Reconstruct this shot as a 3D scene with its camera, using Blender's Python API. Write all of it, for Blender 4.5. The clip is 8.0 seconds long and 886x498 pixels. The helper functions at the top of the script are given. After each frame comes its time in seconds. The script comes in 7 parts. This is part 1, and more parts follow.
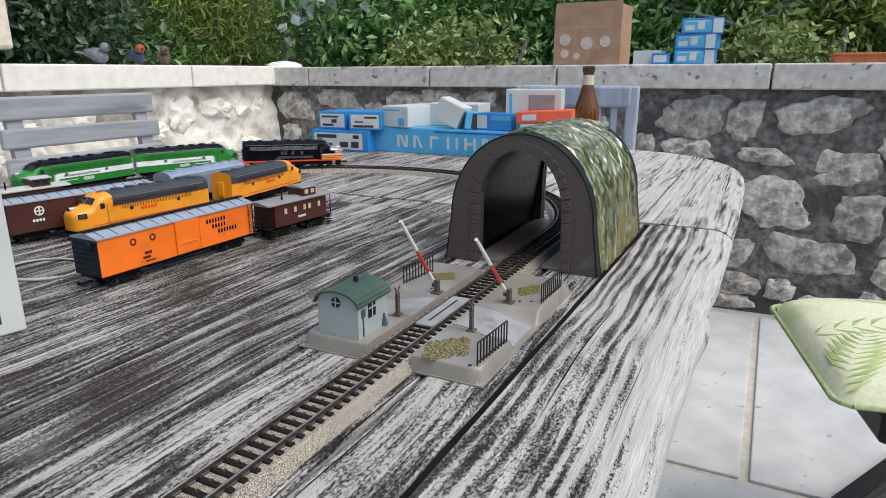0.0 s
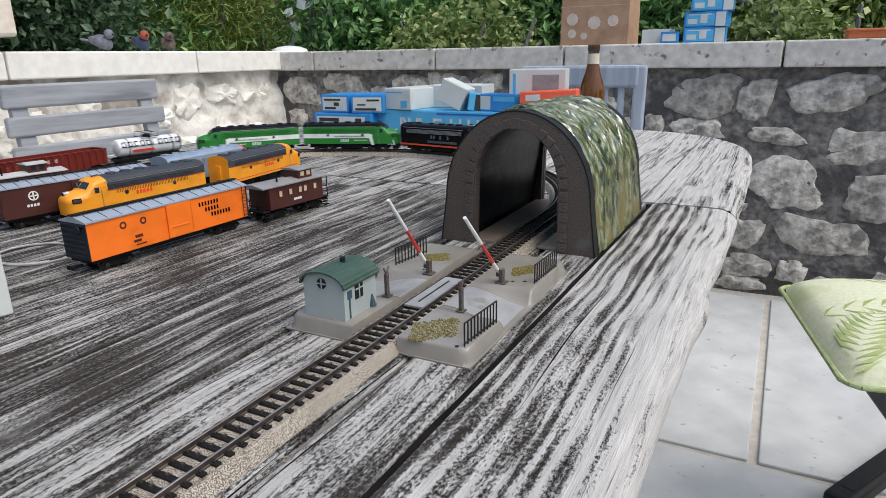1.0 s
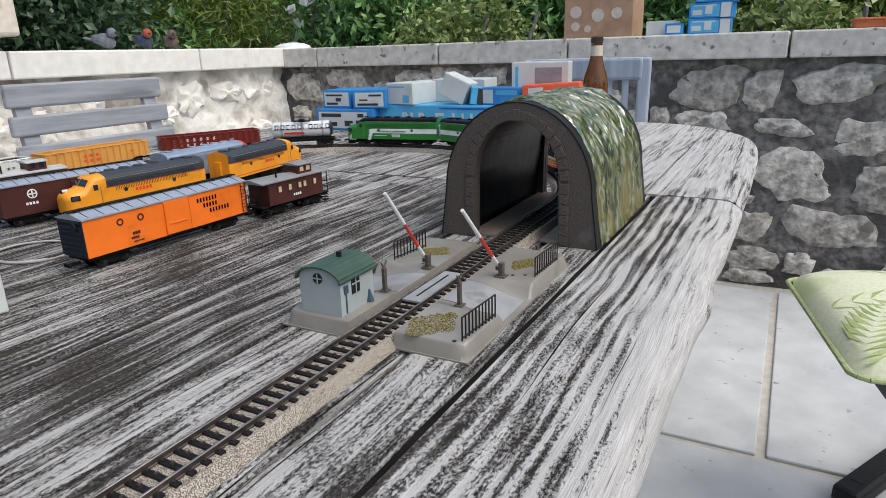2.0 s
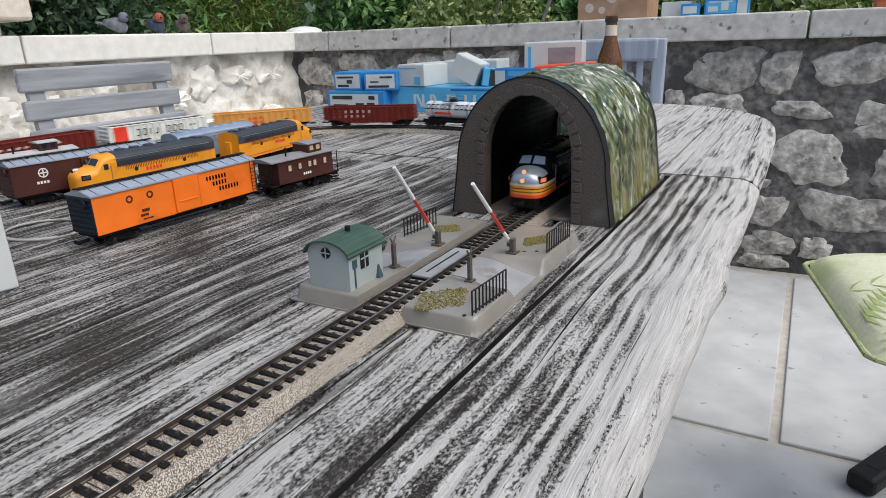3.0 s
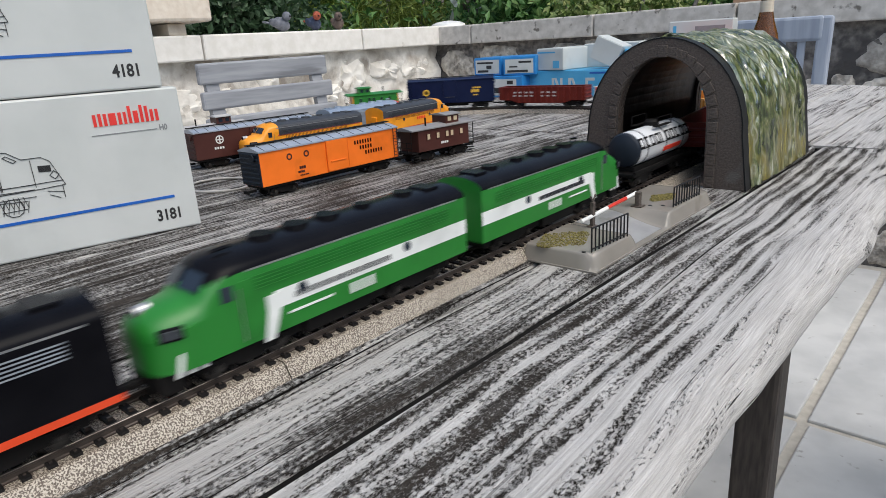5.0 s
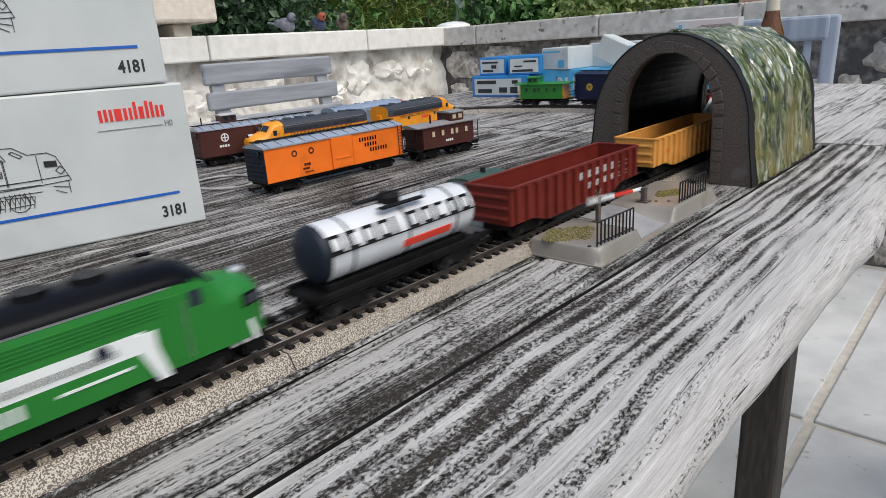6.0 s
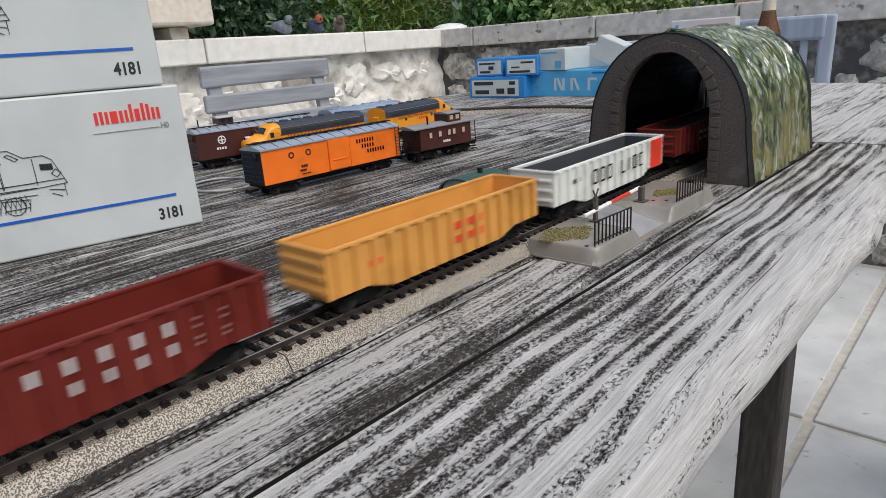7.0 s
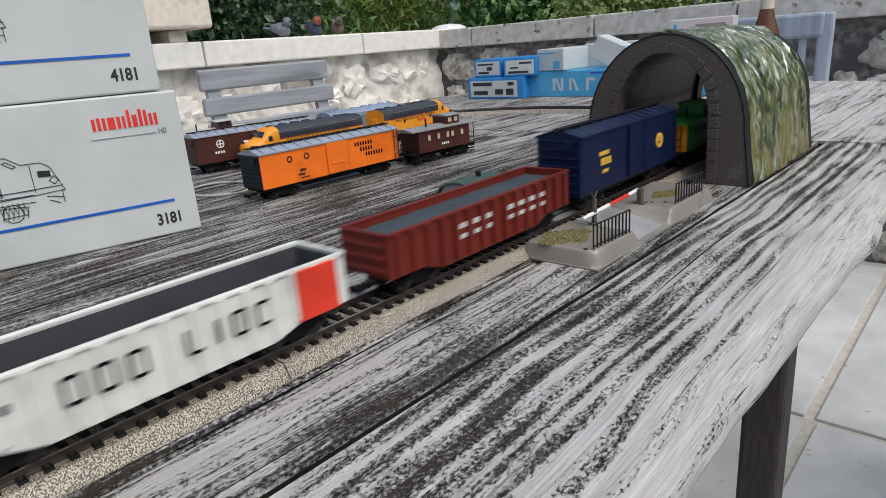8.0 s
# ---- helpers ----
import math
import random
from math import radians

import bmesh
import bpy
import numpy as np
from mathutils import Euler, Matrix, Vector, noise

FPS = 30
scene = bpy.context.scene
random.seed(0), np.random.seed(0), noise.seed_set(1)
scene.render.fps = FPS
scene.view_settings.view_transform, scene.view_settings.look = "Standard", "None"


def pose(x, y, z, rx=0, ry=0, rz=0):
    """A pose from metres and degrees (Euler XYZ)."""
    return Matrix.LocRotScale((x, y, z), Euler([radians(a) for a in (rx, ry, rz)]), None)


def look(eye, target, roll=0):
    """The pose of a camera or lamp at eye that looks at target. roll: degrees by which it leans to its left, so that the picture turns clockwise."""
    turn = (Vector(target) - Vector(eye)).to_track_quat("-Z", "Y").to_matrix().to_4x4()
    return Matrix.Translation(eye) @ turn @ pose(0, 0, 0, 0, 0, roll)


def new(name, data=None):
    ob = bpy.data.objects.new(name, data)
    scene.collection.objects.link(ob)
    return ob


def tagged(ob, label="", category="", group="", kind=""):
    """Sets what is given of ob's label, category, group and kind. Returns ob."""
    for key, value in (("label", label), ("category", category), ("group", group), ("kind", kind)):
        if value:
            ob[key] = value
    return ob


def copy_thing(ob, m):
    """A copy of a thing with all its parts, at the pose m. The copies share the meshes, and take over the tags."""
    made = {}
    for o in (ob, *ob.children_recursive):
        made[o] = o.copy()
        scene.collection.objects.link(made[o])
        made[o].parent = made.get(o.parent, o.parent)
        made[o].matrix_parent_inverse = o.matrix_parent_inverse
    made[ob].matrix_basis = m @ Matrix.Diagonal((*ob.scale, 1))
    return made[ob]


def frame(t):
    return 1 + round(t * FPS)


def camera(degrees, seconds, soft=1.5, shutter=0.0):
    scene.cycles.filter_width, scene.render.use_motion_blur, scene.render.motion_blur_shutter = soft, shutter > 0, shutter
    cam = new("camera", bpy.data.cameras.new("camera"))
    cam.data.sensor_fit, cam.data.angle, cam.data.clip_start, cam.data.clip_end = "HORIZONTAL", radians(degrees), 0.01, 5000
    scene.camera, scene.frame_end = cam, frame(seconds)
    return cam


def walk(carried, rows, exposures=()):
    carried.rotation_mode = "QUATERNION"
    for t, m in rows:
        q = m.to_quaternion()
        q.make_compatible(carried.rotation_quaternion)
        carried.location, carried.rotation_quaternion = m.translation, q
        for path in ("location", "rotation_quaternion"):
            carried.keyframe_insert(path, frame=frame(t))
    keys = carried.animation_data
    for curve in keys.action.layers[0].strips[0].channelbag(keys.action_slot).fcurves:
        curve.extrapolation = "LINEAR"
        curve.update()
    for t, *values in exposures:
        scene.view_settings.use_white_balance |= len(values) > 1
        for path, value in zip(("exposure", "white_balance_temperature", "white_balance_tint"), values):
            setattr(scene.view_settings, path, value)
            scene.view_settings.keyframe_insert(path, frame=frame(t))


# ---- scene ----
cam = camera(69.6, 8.0, soft=0.8, shutter=0.4)
PATH = [
    (0, (0.203, -0.313, 0.919), (-0.666, 1.407, 0.384), -0.2),
    (0.5, (0.209, -0.303, 0.915), (-0.683, 1.393, 0.345), -0.7),
    (1, (0.212, -0.298, 0.912), (-0.682, 1.395, 0.333), -1.0),
    (1.5, (0.214, -0.294, 0.911), (-0.689, 1.394, 0.333), -1.4),
    (3, (0.213, -0.286, 0.899), (-0.725, 1.365, 0.269), -2.0),
    (3.5, (0.211, -0.291, 0.893), (-0.799, 1.317, 0.263), -2.0),
    (4, (0.226, -0.3, 0.883), (-0.934, 1.205, 0.261), -2.6),
    (4.5, (0.238, -0.313, 0.877), (-1.018, 1.112, 0.252), -3.5),
    (6, (0.238, -0.315, 0.869), (-1.053, 1.085, 0.256), -3.7),
    (6.5, (0.238, -0.315, 0.868), (-1.055, 1.086, 0.262), -3.9),
    (7, (0.238, -0.314, 0.868), (-1.05, 1.09, 0.26), -4.0),
    (7.5, (0.238, -0.313, 0.867), (-1.046, 1.09, 0.25), -4.2),
    (8, (0.238, -0.312, 0.87), (-1.051, 1.091, 0.263), -4.5),
]
walk(cam, [(t, look(eye, target, roll)) for t, eye, target, roll in PATH], exposures=[(0, 0.46, 6620, 7), (1.5, 0.41, 6620, 7), (3.0, 0.36, 6620, 7), (4.5, 0.31, 6620, 7), (6, 0.28, 6620, 7), (7.5, 0.20, 6620, 7), (8, 0.20, 6620, 7)])

# ---- light ----
world = bpy.data.worlds.new("sky")
scene.world = world
world.use_nodes = True
wn = world.node_tree
sky = wn.nodes.new("ShaderNodeTexSky")
sky.sky_type, sky.sun_disc = "NISHITA", False
sky.sun_elevation, sky.sun_rotation = radians(58), radians(96)
sky.air_density, sky.dust_density = 1.0, 3.0
wn.links.new(sky.outputs[0], wn.nodes["Background"].inputs[0])
wn.nodes["Background"].inputs[1].default_value = 0.15
sun = new("sun", bpy.data.lights.new("sun", "SUN"))
sun.data.energy, sun.data.angle, sun.data.color = 1.5, radians(60), (1.0, 0.99, 0.97)
sun.matrix_world = look((1.45, -0.15, 2.35), (0, 0, 0))
scene.view_settings.exposure = 0.31


# ---- materials ----
def material(name, c0, c1=None, scale=40.0, stretch=(1, 1, 1), rough=0.6, metal=0.0, bump=0.0, dist=0.001, lo=0.35, hi=0.65, detail=6.0, spots=None, spot_scale=8.0, spot_at=0.62, coat=0.0, vary=0.0, spec=0.5):
    """Principled surface with two scales of variation: grain (c0 to c1) and larger stains (spots)."""
    m = bpy.data.materials.new(name)
    m.use_nodes = True
    t = m.node_tree
    n, ln = t.nodes, t.links
    bs = n["Principled BSDF"]
    bs.inputs["Roughness"].default_value = rough
    bs.inputs["Metallic"].default_value = metal
    bs.inputs["Coat Weight"].default_value = coat
    bs.inputs["Specular IOR Level"].default_value = spec
    c1 = c1 or tuple(min(1, v * 1.18 + 0.004) for v in c0)
    tc, mp = n.new("ShaderNodeTexCoord"), n.new("ShaderNodeMapping")
    mp.inputs["Scale"].default_value = stretch
    ln.new(tc.outputs["Object"], mp.inputs[0])
    no, ra = n.new("ShaderNodeTexNoise"), n.new("ShaderNodeValToRGB")
    no.inputs["Scale"].default_value, no.inputs["Detail"].default_value = scale, detail
    ln.new(mp.outputs[0], no.inputs["Vector"])
    ra.color_ramp.elements[0].position, ra.color_ramp.elements[0].color = lo, (*c0, 1)
    ra.color_ramp.elements[1].position, ra.color_ramp.elements[1].color = hi, (*c1, 1)
    ln.new(no.outputs[0], ra.inputs[0])
    out = ra.outputs[0]
    if spots:
        n2, r2, mx = n.new("ShaderNodeTexNoise"), n.new("ShaderNodeValToRGB"), n.new("ShaderNodeMix")
        mx.data_type = "RGBA"
        n2.inputs["Scale"].default_value, n2.inputs["Detail"].default_value = spot_scale, 8
        ln.new(mp.outputs[0], n2.inputs["Vector"])
        r2.color_ramp.elements[0].position, r2.color_ramp.elements[1].position = spot_at - 0.035, spot_at + 0.035
        ln.new(n2.outputs[0], r2.inputs[0])
        ln.new(r2.outputs[0], mx.inputs["Factor"])
        ln.new(out, mx.inputs["A"])
        mx.inputs["B"].default_value = (*spots, 1)
        out = mx.outputs["Result"]
    if vary:
        oi, hs, mr = n.new("ShaderNodeObjectInfo"), n.new("ShaderNodeHueSaturation"), n.new("ShaderNodeMapRange")
        mr.inputs["To Min"].default_value, mr.inputs["To Max"].default_value = 1 - vary, 1 + vary
        ln.new(oi.outputs["Random"], mr.inputs["Value"])
        ln.new(mr.outputs[0], hs.inputs["Value"])
        ln.new(out, hs.inputs["Color"])
        out = hs.outputs[0]
    ln.new(out, bs.inputs["Base Color"])
    if bump:
        bp = n.new("ShaderNodeBump")
        bp.inputs["Strength"].default_value, bp.inputs["Distance"].default_value = bump, dist
        ln.new(no.outputs[0], bp.inputs["Height"])
        ln.new(bp.outputs[0], bs.inputs["Normal"])
    return m


def weathered_wood(name, stain=0.0, pale=1.0, band=(105, 2.6, 0.85), line=(400, 7, 0.80), dots=0.60, bleach=None, blotch=0.50, lichen=0.6, rings=0.0, open_grain=0.655):
    """Old teak, grain along y: silver-grey fibres, speckled dark bands of stain, long open cracks, worn pale patches."""
    m = bpy.data.materials.new(name)
    m.use_nodes = True
    n, ln = m.node_tree.nodes, m.node_tree.links
    bs = n["Principled BSDF"]
    tc, oi = n.new("ShaderNodeTexCoord"), n.new("ShaderNodeObjectInfo")
    warp, wmap, shift, off = n.new("ShaderNodeTexNoise"), n.new("ShaderNodeMapping"), n.new("ShaderNodeVectorMath"), n.new("ShaderNodeVectorMath")
    warp.inputs["Scale"].default_value, warp.inputs["Detail"].default_value = 1.0, 1.5
    wmap.inputs["Scale"].default_value = (9.0, 5.0, 9.0)
    shift.operation = off.operation = "MULTIPLY_ADD"
    shift.inputs[1].default_value, off.inputs[1].default_value = (0.019, 0.0, 0.0), (0.7, 3.0, 5.0)
    ln.new(oi.outputs["Random"], off.inputs[0])
    ln.new(tc.outputs["Object"], off.inputs[2])
    ln.new(off.outputs[0], wmap.inputs[0])
    ln.new(wmap.outputs[0], warp.inputs["Vector"])
    ln.new(warp.outputs["Color"], shift.inputs[0])
    ln.new(off.outputs[0], shift.inputs[2])

    def grain(sx, sy, detail, rough=0.6):
        mp, no = n.new("ShaderNodeMapping"), n.new("ShaderNodeTexNoise")
        mp.inputs["Scale"].default_value = (sx, sy, sx)
        no.inputs["Scale"].default_value, no.inputs["Detail"].default_value, no.inputs["Roughness"].default_value = 1.0, detail, rough
        ln.new(shift.outputs[0], mp.inputs[0])
        ln.new(mp.outputs[0], no.inputs["Vector"])
        return no.outputs[0]

    def sum_of(a, k, b=None):
        q = n.new("ShaderNodeMath")
        q.operation = "MULTIPLY_ADD"
        q.inputs[1].default_value = k
        ln.new(a, q.inputs[0])
        if b is None:
            q.inputs[2].default_value = 0.0
        else:
            ln.new(b, q.inputs[2])
        return q.outputs[0]

    def span(a, lo, hi, to=(0.0, 1.0)):
        q = n.new("ShaderNodeMapRange")
        q.inputs["From Min"].default_value, q.inputs["From Max"].default_value = lo, hi
        q.inputs["To Min"].default_value, q.inputs["To Max"].default_value = to
        ln.new(a, q.inputs["Value"])
        return q.outputs[0]

    def blend(fac, a, b):
        q = n.new("ShaderNodeMix")
        q.data_type = "RGBA"
        ln.new(fac, q.inputs["Factor"])
        for k, v in (("A", a), ("B", b)):
            if isinstance(v, tuple):
                q.inputs[k].default_value = (*v, 1)
            else:
                ln.new(v, q.inputs[k])
        return q.outputs["Result"]

    kb, km = band[2], line[2]
    broad, mid = grain(band[0], band[1], 3), grain(line[0], line[1], 4, 0.62)
    if rings:
        px, ang, sn = n.new("ShaderNodeSeparateXYZ"), n.new("ShaderNodeMath"), n.new("ShaderNodeMath")
        ln.new(shift.outputs[0], px.inputs[0])
        ang.operation, sn.operation = "MULTIPLY_ADD", "SINE"
        ang.inputs[1].default_value = 2 * math.pi / rings
        ln.new(px.outputs["X"], ang.inputs[0])
        ln.new(sum_of(grain(34, 2.4, 3), 13.0), ang.inputs[2])
        ln.new(ang.outputs[0], sn.inputs[0])
        broad = sum_of(sn.outputs[0], 0.125, sum_of(broad, 0.8, span(oi.outputs["Random"], 0, 1, (0.10, 0.10))))
    fine, speck, patch = grain(1500, 22, 3), grain(760, 400, 5, 0.82), grain(16, 9, 5, 0.65)
    total = sum_of(broad, kb, sum_of(mid, km, sum_of(speck, dots, sum_of(patch, blotch))))
    half = (kb + km + dots + blotch) / 2
    if bleach:
        pos = n.new("ShaderNodeSeparateXYZ")
        ln.new(tc.outputs["Object"], pos.inputs[0])
        total = sum_of(span(pos.outputs["X"], bleach[0], bleach[1]), bleach[2], total)
    fresh = span(total, half + stain - 0.070, half + stain + 0.080)
    fib, dk = n.new("ShaderNodeValToRGB"), n.new("ShaderNodeValToRGB")
    e = fib.color_ramp.elements
    e[0].position, e[0].color = 0.26, (0.26 * pale, 0.245 * pale, 0.232 * pale, 1)
    e[1].position, e[1].color = 0.70, (0.66 * pale, 0.645 * pale, 0.622 * pale, 1)
    q = e.new(0.44)
    q.color = (0.43 * pale, 0.415 * pale, 0.397 * pale, 1)
    e = dk.color_ramp.elements
    e[0].position, e[0].color = 0.34, (0.008, 0.0068, 0.006, 1)
    e[1].position, e[1].color = 0.76, (0.115, 0.097, 0.083, 1)
    ln.new(sum_of(fine, 0.62, sum_of(mid, 0.38)), fib.inputs[0])
    ln.new(sum_of(speck, 0.7, sum_of(mid, 0.3)), dk.inputs[0])
    col = blend(fresh, dk.outputs[0], fib.outputs[0])
    # smeared grey-white lichen film
    film_ = span(grain(26, 13, 6, 0.72), 0.57, 0.74, (0.0, lichen))
    col = blend(film_, col, (0.40 * pale, 0.39 * pale, 0.37 * pale))
    # long thin cracks
    crack = span(grain(430, 2.0, 2, 0.5), open_grain, open_grain + 0.045)
    col = blend(crack, col, (0.012, 0.010, 0.009))
    ln.new(col, bs.inputs["Base Color"])
    bs.inputs["Roughness"].default_value = 0.75
    bs.inputs["Specular IOR Level"].default_value = 0.10
    bp = n.new("ShaderNodeBump")
    bp.inputs["Strength"].default_value, bp.inputs["Distance"].default_value = 1.0, 0.0014
    ln.new(sum_of(crack, -1.2, sum_of(fresh, 0.9, sum_of(speck, 0.5, sum_of(fine, 0.4)))), bp.inputs["Height"])
    ln.new(bp.outputs[0], bs.inputs["Normal"])
    return m


def speckled(name, dark, light, scale, lo, hi, rough=0.5):
    return material(name, dark, light, scale=scale, lo=lo, hi=hi, detail=2.0, rough=rough, bump=0.25, dist=0.0004, spots=tuple(v * 0.8 for v in dark), spot_scale=30, spot_at=0.66)


WOOD = weathered_wood("stained_weathered_teak", 0.010, 0.84, (105, 4.0, 0.72), (360, 14, 0.72), 1.0)
WOOD_MID = weathered_wood("weathered_teak", -0.055, 0.88, (120, 4.0, 0.80), (340, 18, 0.65), 1.1, blotch=0.35, lichen=0.3)
WOOD_PALE = weathered_wood("bleached_teak", -0.078, 0.98, (70, 2.5, 0.95), (300, 22, 0.65), 1.55, bleach=(0.138, 0.166, 0.24), blotch=0.50, lichen=0.2, rings=0.0105, open_grain=0.70)
WOOD_FAR = weathered_wood("silvered_teak", -0.150, 0.98, (100, 3.0, 0.8), (330, 16, 0.6), 0.9, blotch=0.5, lichen=0.3)
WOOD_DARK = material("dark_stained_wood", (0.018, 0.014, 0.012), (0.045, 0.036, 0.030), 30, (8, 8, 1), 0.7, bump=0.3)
# near-black stand-in for the shade in and below the plank gaps
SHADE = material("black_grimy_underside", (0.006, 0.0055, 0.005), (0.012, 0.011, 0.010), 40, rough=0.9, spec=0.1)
GREY_WOOD = material("grey_painted_wood", (0.23, 0.24, 0.262), (0.33, 0.34, 0.362), 9, (6, 0.5, 6), 0.7, bump=0.12, spots=(0.17, 0.175, 0.19), spot_scale=3)
BLUE_WOOD = material("pale_blue_painted_wood", (0.27, 0.31, 0.38), (0.37, 0.41, 0.48), 8, (6, 6, 0.7), 0.65, bump=0.1, spots=(0.23, 0.26, 0.32), spot_scale=3)
MORTAR = material("grey_lime_mortar", (0.080, 0.074, 0.070), (0.26, 0.24, 0.22), 34, rough=0.95, bump=1.0, dist=0.016, lo=0.36, hi=0.68, detail=9, spots=(0.075, 0.070, 0.067), spot_scale=6, spot_at=0.55)
PLASTER = material("cream_lime_plaster", (0.40, 0.355, 0.30), (0.82, 0.785, 0.72), 9, rough=0.95, bump=1.0, dist=0.035, lo=0.34, hi=0.54, detail=9, spots=(0.33, 0.29, 0.245), spot_scale=4.5, spot_at=0.58)
STONE = material("pale_limestone", (0.27, 0.245, 0.213), (0.66, 0.62, 0.555), 30, rough=0.9, bump=1.0, dist=0.020, spots=(0.22, 0.20, 0.175), spot_scale=13, spot_at=0.60, vary=0.25)
STONE_PALE = material("whitewashed_limestone", (0.68, 0.64, 0.57), (0.90, 0.87, 0.81), 9, rough=0.95, bump=1.0, dist=0.018, spots=(0.48, 0.43, 0.36), spot_scale=6, spot_at=0.62, vary=0.1)
COPING = material("cast_stone_coping", (0.44, 0.415, 0.38), (0.60, 0.57, 0.53), 30, rough=0.85, bump=0.3, spots=(0.15, 0.135, 0.12), spot_scale=26, spot_at=0.64, vary=0.07)
COPING_PALE = material("bleached_stone_coping", (0.76, 0.73, 0.67), (0.86, 0.83, 0.78), 25, rough=0.85, bump=0.25, spots=(0.52, 0.48, 0.42), spot_scale=9, spot_at=0.67, vary=0.05)
PAVING = material("pale_paving_stone", (0.42, 0.43, 0.434), (0.54, 0.548, 0.548), 7, rough=0.8, bump=0.15, spots=(0.24, 0.235, 0.22), spot_scale=30, spot_at=0.70, vary=0.05)
JOINT = material("sandy_joint", (0.41, 0.385, 0.34), (0.50, 0.475, 0.425), 40, rough=0.95, bump=0.3)
EARTH = material("garden_earth", (0.05, 0.042, 0.03), (0.09, 0.075, 0.05), 6, rough=1.0, bump=0.6, dist=0.02)
BALLAST = speckled("printed_ballast_tin", (0.098, 0.074, 0.056), (0.49, 0.44, 0.365), 1650, 0.46, 0.56)
RAIL = material("rail_steel", (0.040, 0.032, 0.028), (0.10, 0.080, 0.068), 60, rough=0.45, metal=0.5)
RAIL_TOP = material("polished_rail_head", (0.24, 0.21, 0.19), (0.44, 0.39, 0.36), 90, rough=0.42, metal=1.0)
BLACK = material("black_plastic", (0.008, 0.008, 0.009), (0.014, 0.014, 0.014), 80, rough=0.5, spec=0.3)
SLEEPER = material("black_tin_sleeper", (0.006, 0.0055, 0.0055), (0.014, 0.013, 0.013), 150, rough=0.55, spec=0.25)
STEEL = material("dull_steel", (0.35, 0.35, 0.36), (0.5, 0.5, 0.5), 60, rough=0.4, metal=0.8)
PORTAL = material("brown_grey_moulded_plastic", (0.064, 0.050, 0.042), (0.100, 0.080, 0.067), 620, rough=0.55, bump=0.9, dist=0.0009, detail=1.5, spots=(0.11, 0.10, 0.09), spot_scale=25, spot_at=0.68)
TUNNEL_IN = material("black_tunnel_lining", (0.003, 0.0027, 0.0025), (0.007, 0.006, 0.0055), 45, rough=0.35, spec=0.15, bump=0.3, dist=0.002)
PLINTH = material("beige_grey_plastic", (0.215, 0.198, 0.174), (0.26, 0.24, 0.21), 30, rough=0.2, bump=0.05, spots=(0.20, 0.18, 0.155), spot_scale=20, spot_at=0.66)
ROADGREY = material("pale_grey_road", (0.25, 0.25, 0.252), (0.31, 0.31, 0.31), 60, rough=0.5, spots=(0.20, 0.19, 0.18), spot_scale=40, spot_at=0.64)
MOSS = material("moss_scatter", (0.075, 0.062, 0.017), (0.23, 0.195, 0.058), 700, rough=1.0, bump=1.0, dist=0.001)
HUT_WALL = material("pale_blue_green_tin", (0.32, 0.36, 0.355), (0.37, 0.41, 0.40), 30, rough=0.4, spots=(0.30, 0.36, 0.36), spot_scale=60, spot_at=0.7)
HUT_ROOF = material("green_tin_roof", (0.030, 0.062, 0.042), (0.048, 0.090, 0.062), 60, rough=0.42)
WHITE = material("white_enamel", (0.72, 0.72, 0.70), (0.80, 0.80, 0.78), 50, rough=0.35)
RED = material("red_enamel", (0.55, 0.03, 0.018), (0.65, 0.045, 0.025), 50, rough=0.35)
GLASS = material("dark_glass", (0.012, 0.018, 0.028), (0.02, 0.03, 0.045), 20, rough=0.12)


# ---- mesh helpers ----
def B():
    return bmesh.new()


def box(bm, c, s, bevel=0.0, m=None):
    m = m or Matrix()
    r = bmesh.ops.create_cube(bm, size=1.0, matrix=m @ Matrix.Translation(c) @ Matrix.Diagonal((*s, 1)))
    if bevel:
        es = {e for v in r["verts"] for e in v.link_edges}
        bmesh.ops.bevel(bm, geom=list(es), offset=bevel, segments=2, affect="EDGES", profile=0.5)
    return bm


def cyl(bm, p0, p1, r0, r1=None, n=12):
    p0, p1 = Vector(p0), Vector(p1)
    d = p1 - p0
    q = d.to_track_quat("Z", "Y").to_matrix().to_4x4()
    bmesh.ops.create_cone(bm, cap_ends=True, segments=n, radius1=r0, radius2=r0 if r1 is None else r1, depth=d.length, matrix=Matrix.Translation((p0 + p1) / 2) @ q)
    return bm


AX = {"x": lambda u, v, w: (w, u, v), "y": lambda u, v, w: (u, w, v), "z": lambda u, v, w: (u, v, w)}


def prism(bm, pts, axis, a, b):
    """A 2D outline carried along an axis from a to b (numbers, or functions of the outline's point)."""
    f = AX[axis]
    va = [bm.verts.new(f(u, v, a(u, v) if callable(a) else a)) for u, v in pts]
    vb = [bm.verts.new(f(u, v, b(u, v) if callable(b) else b)) for u, v in pts]
    k = len(pts)
    for i in range(k):
        bm.faces.new((va[i], va[(i + 1) % k], vb[(i + 1) % k], vb[i]))
    bm.faces.new(va[::-1])
    bm.faces.new(vb)
    bmesh.ops.recalc_face_normals(bm, faces=bm.faces)
    return bm


def lathe(bm, prof, n=20, at=(0, 0, 0)):
    rings = [[bm.verts.new((at[0] + r * math.cos(2 * math.pi * i / n), at[1] + r * math.sin(2 * math.pi * i / n), at[2] + z)) for i in range(n)] for r, z in prof]
    for a, b in zip(rings, rings[1:]):
        for i in range(n):
            bm.faces.new((a[i], a[(i + 1) % n], b[(i + 1) % n], b[i]))
    bm.faces.new(rings[0][::-1])
    bm.faces.new(rings[-1])
    return bm


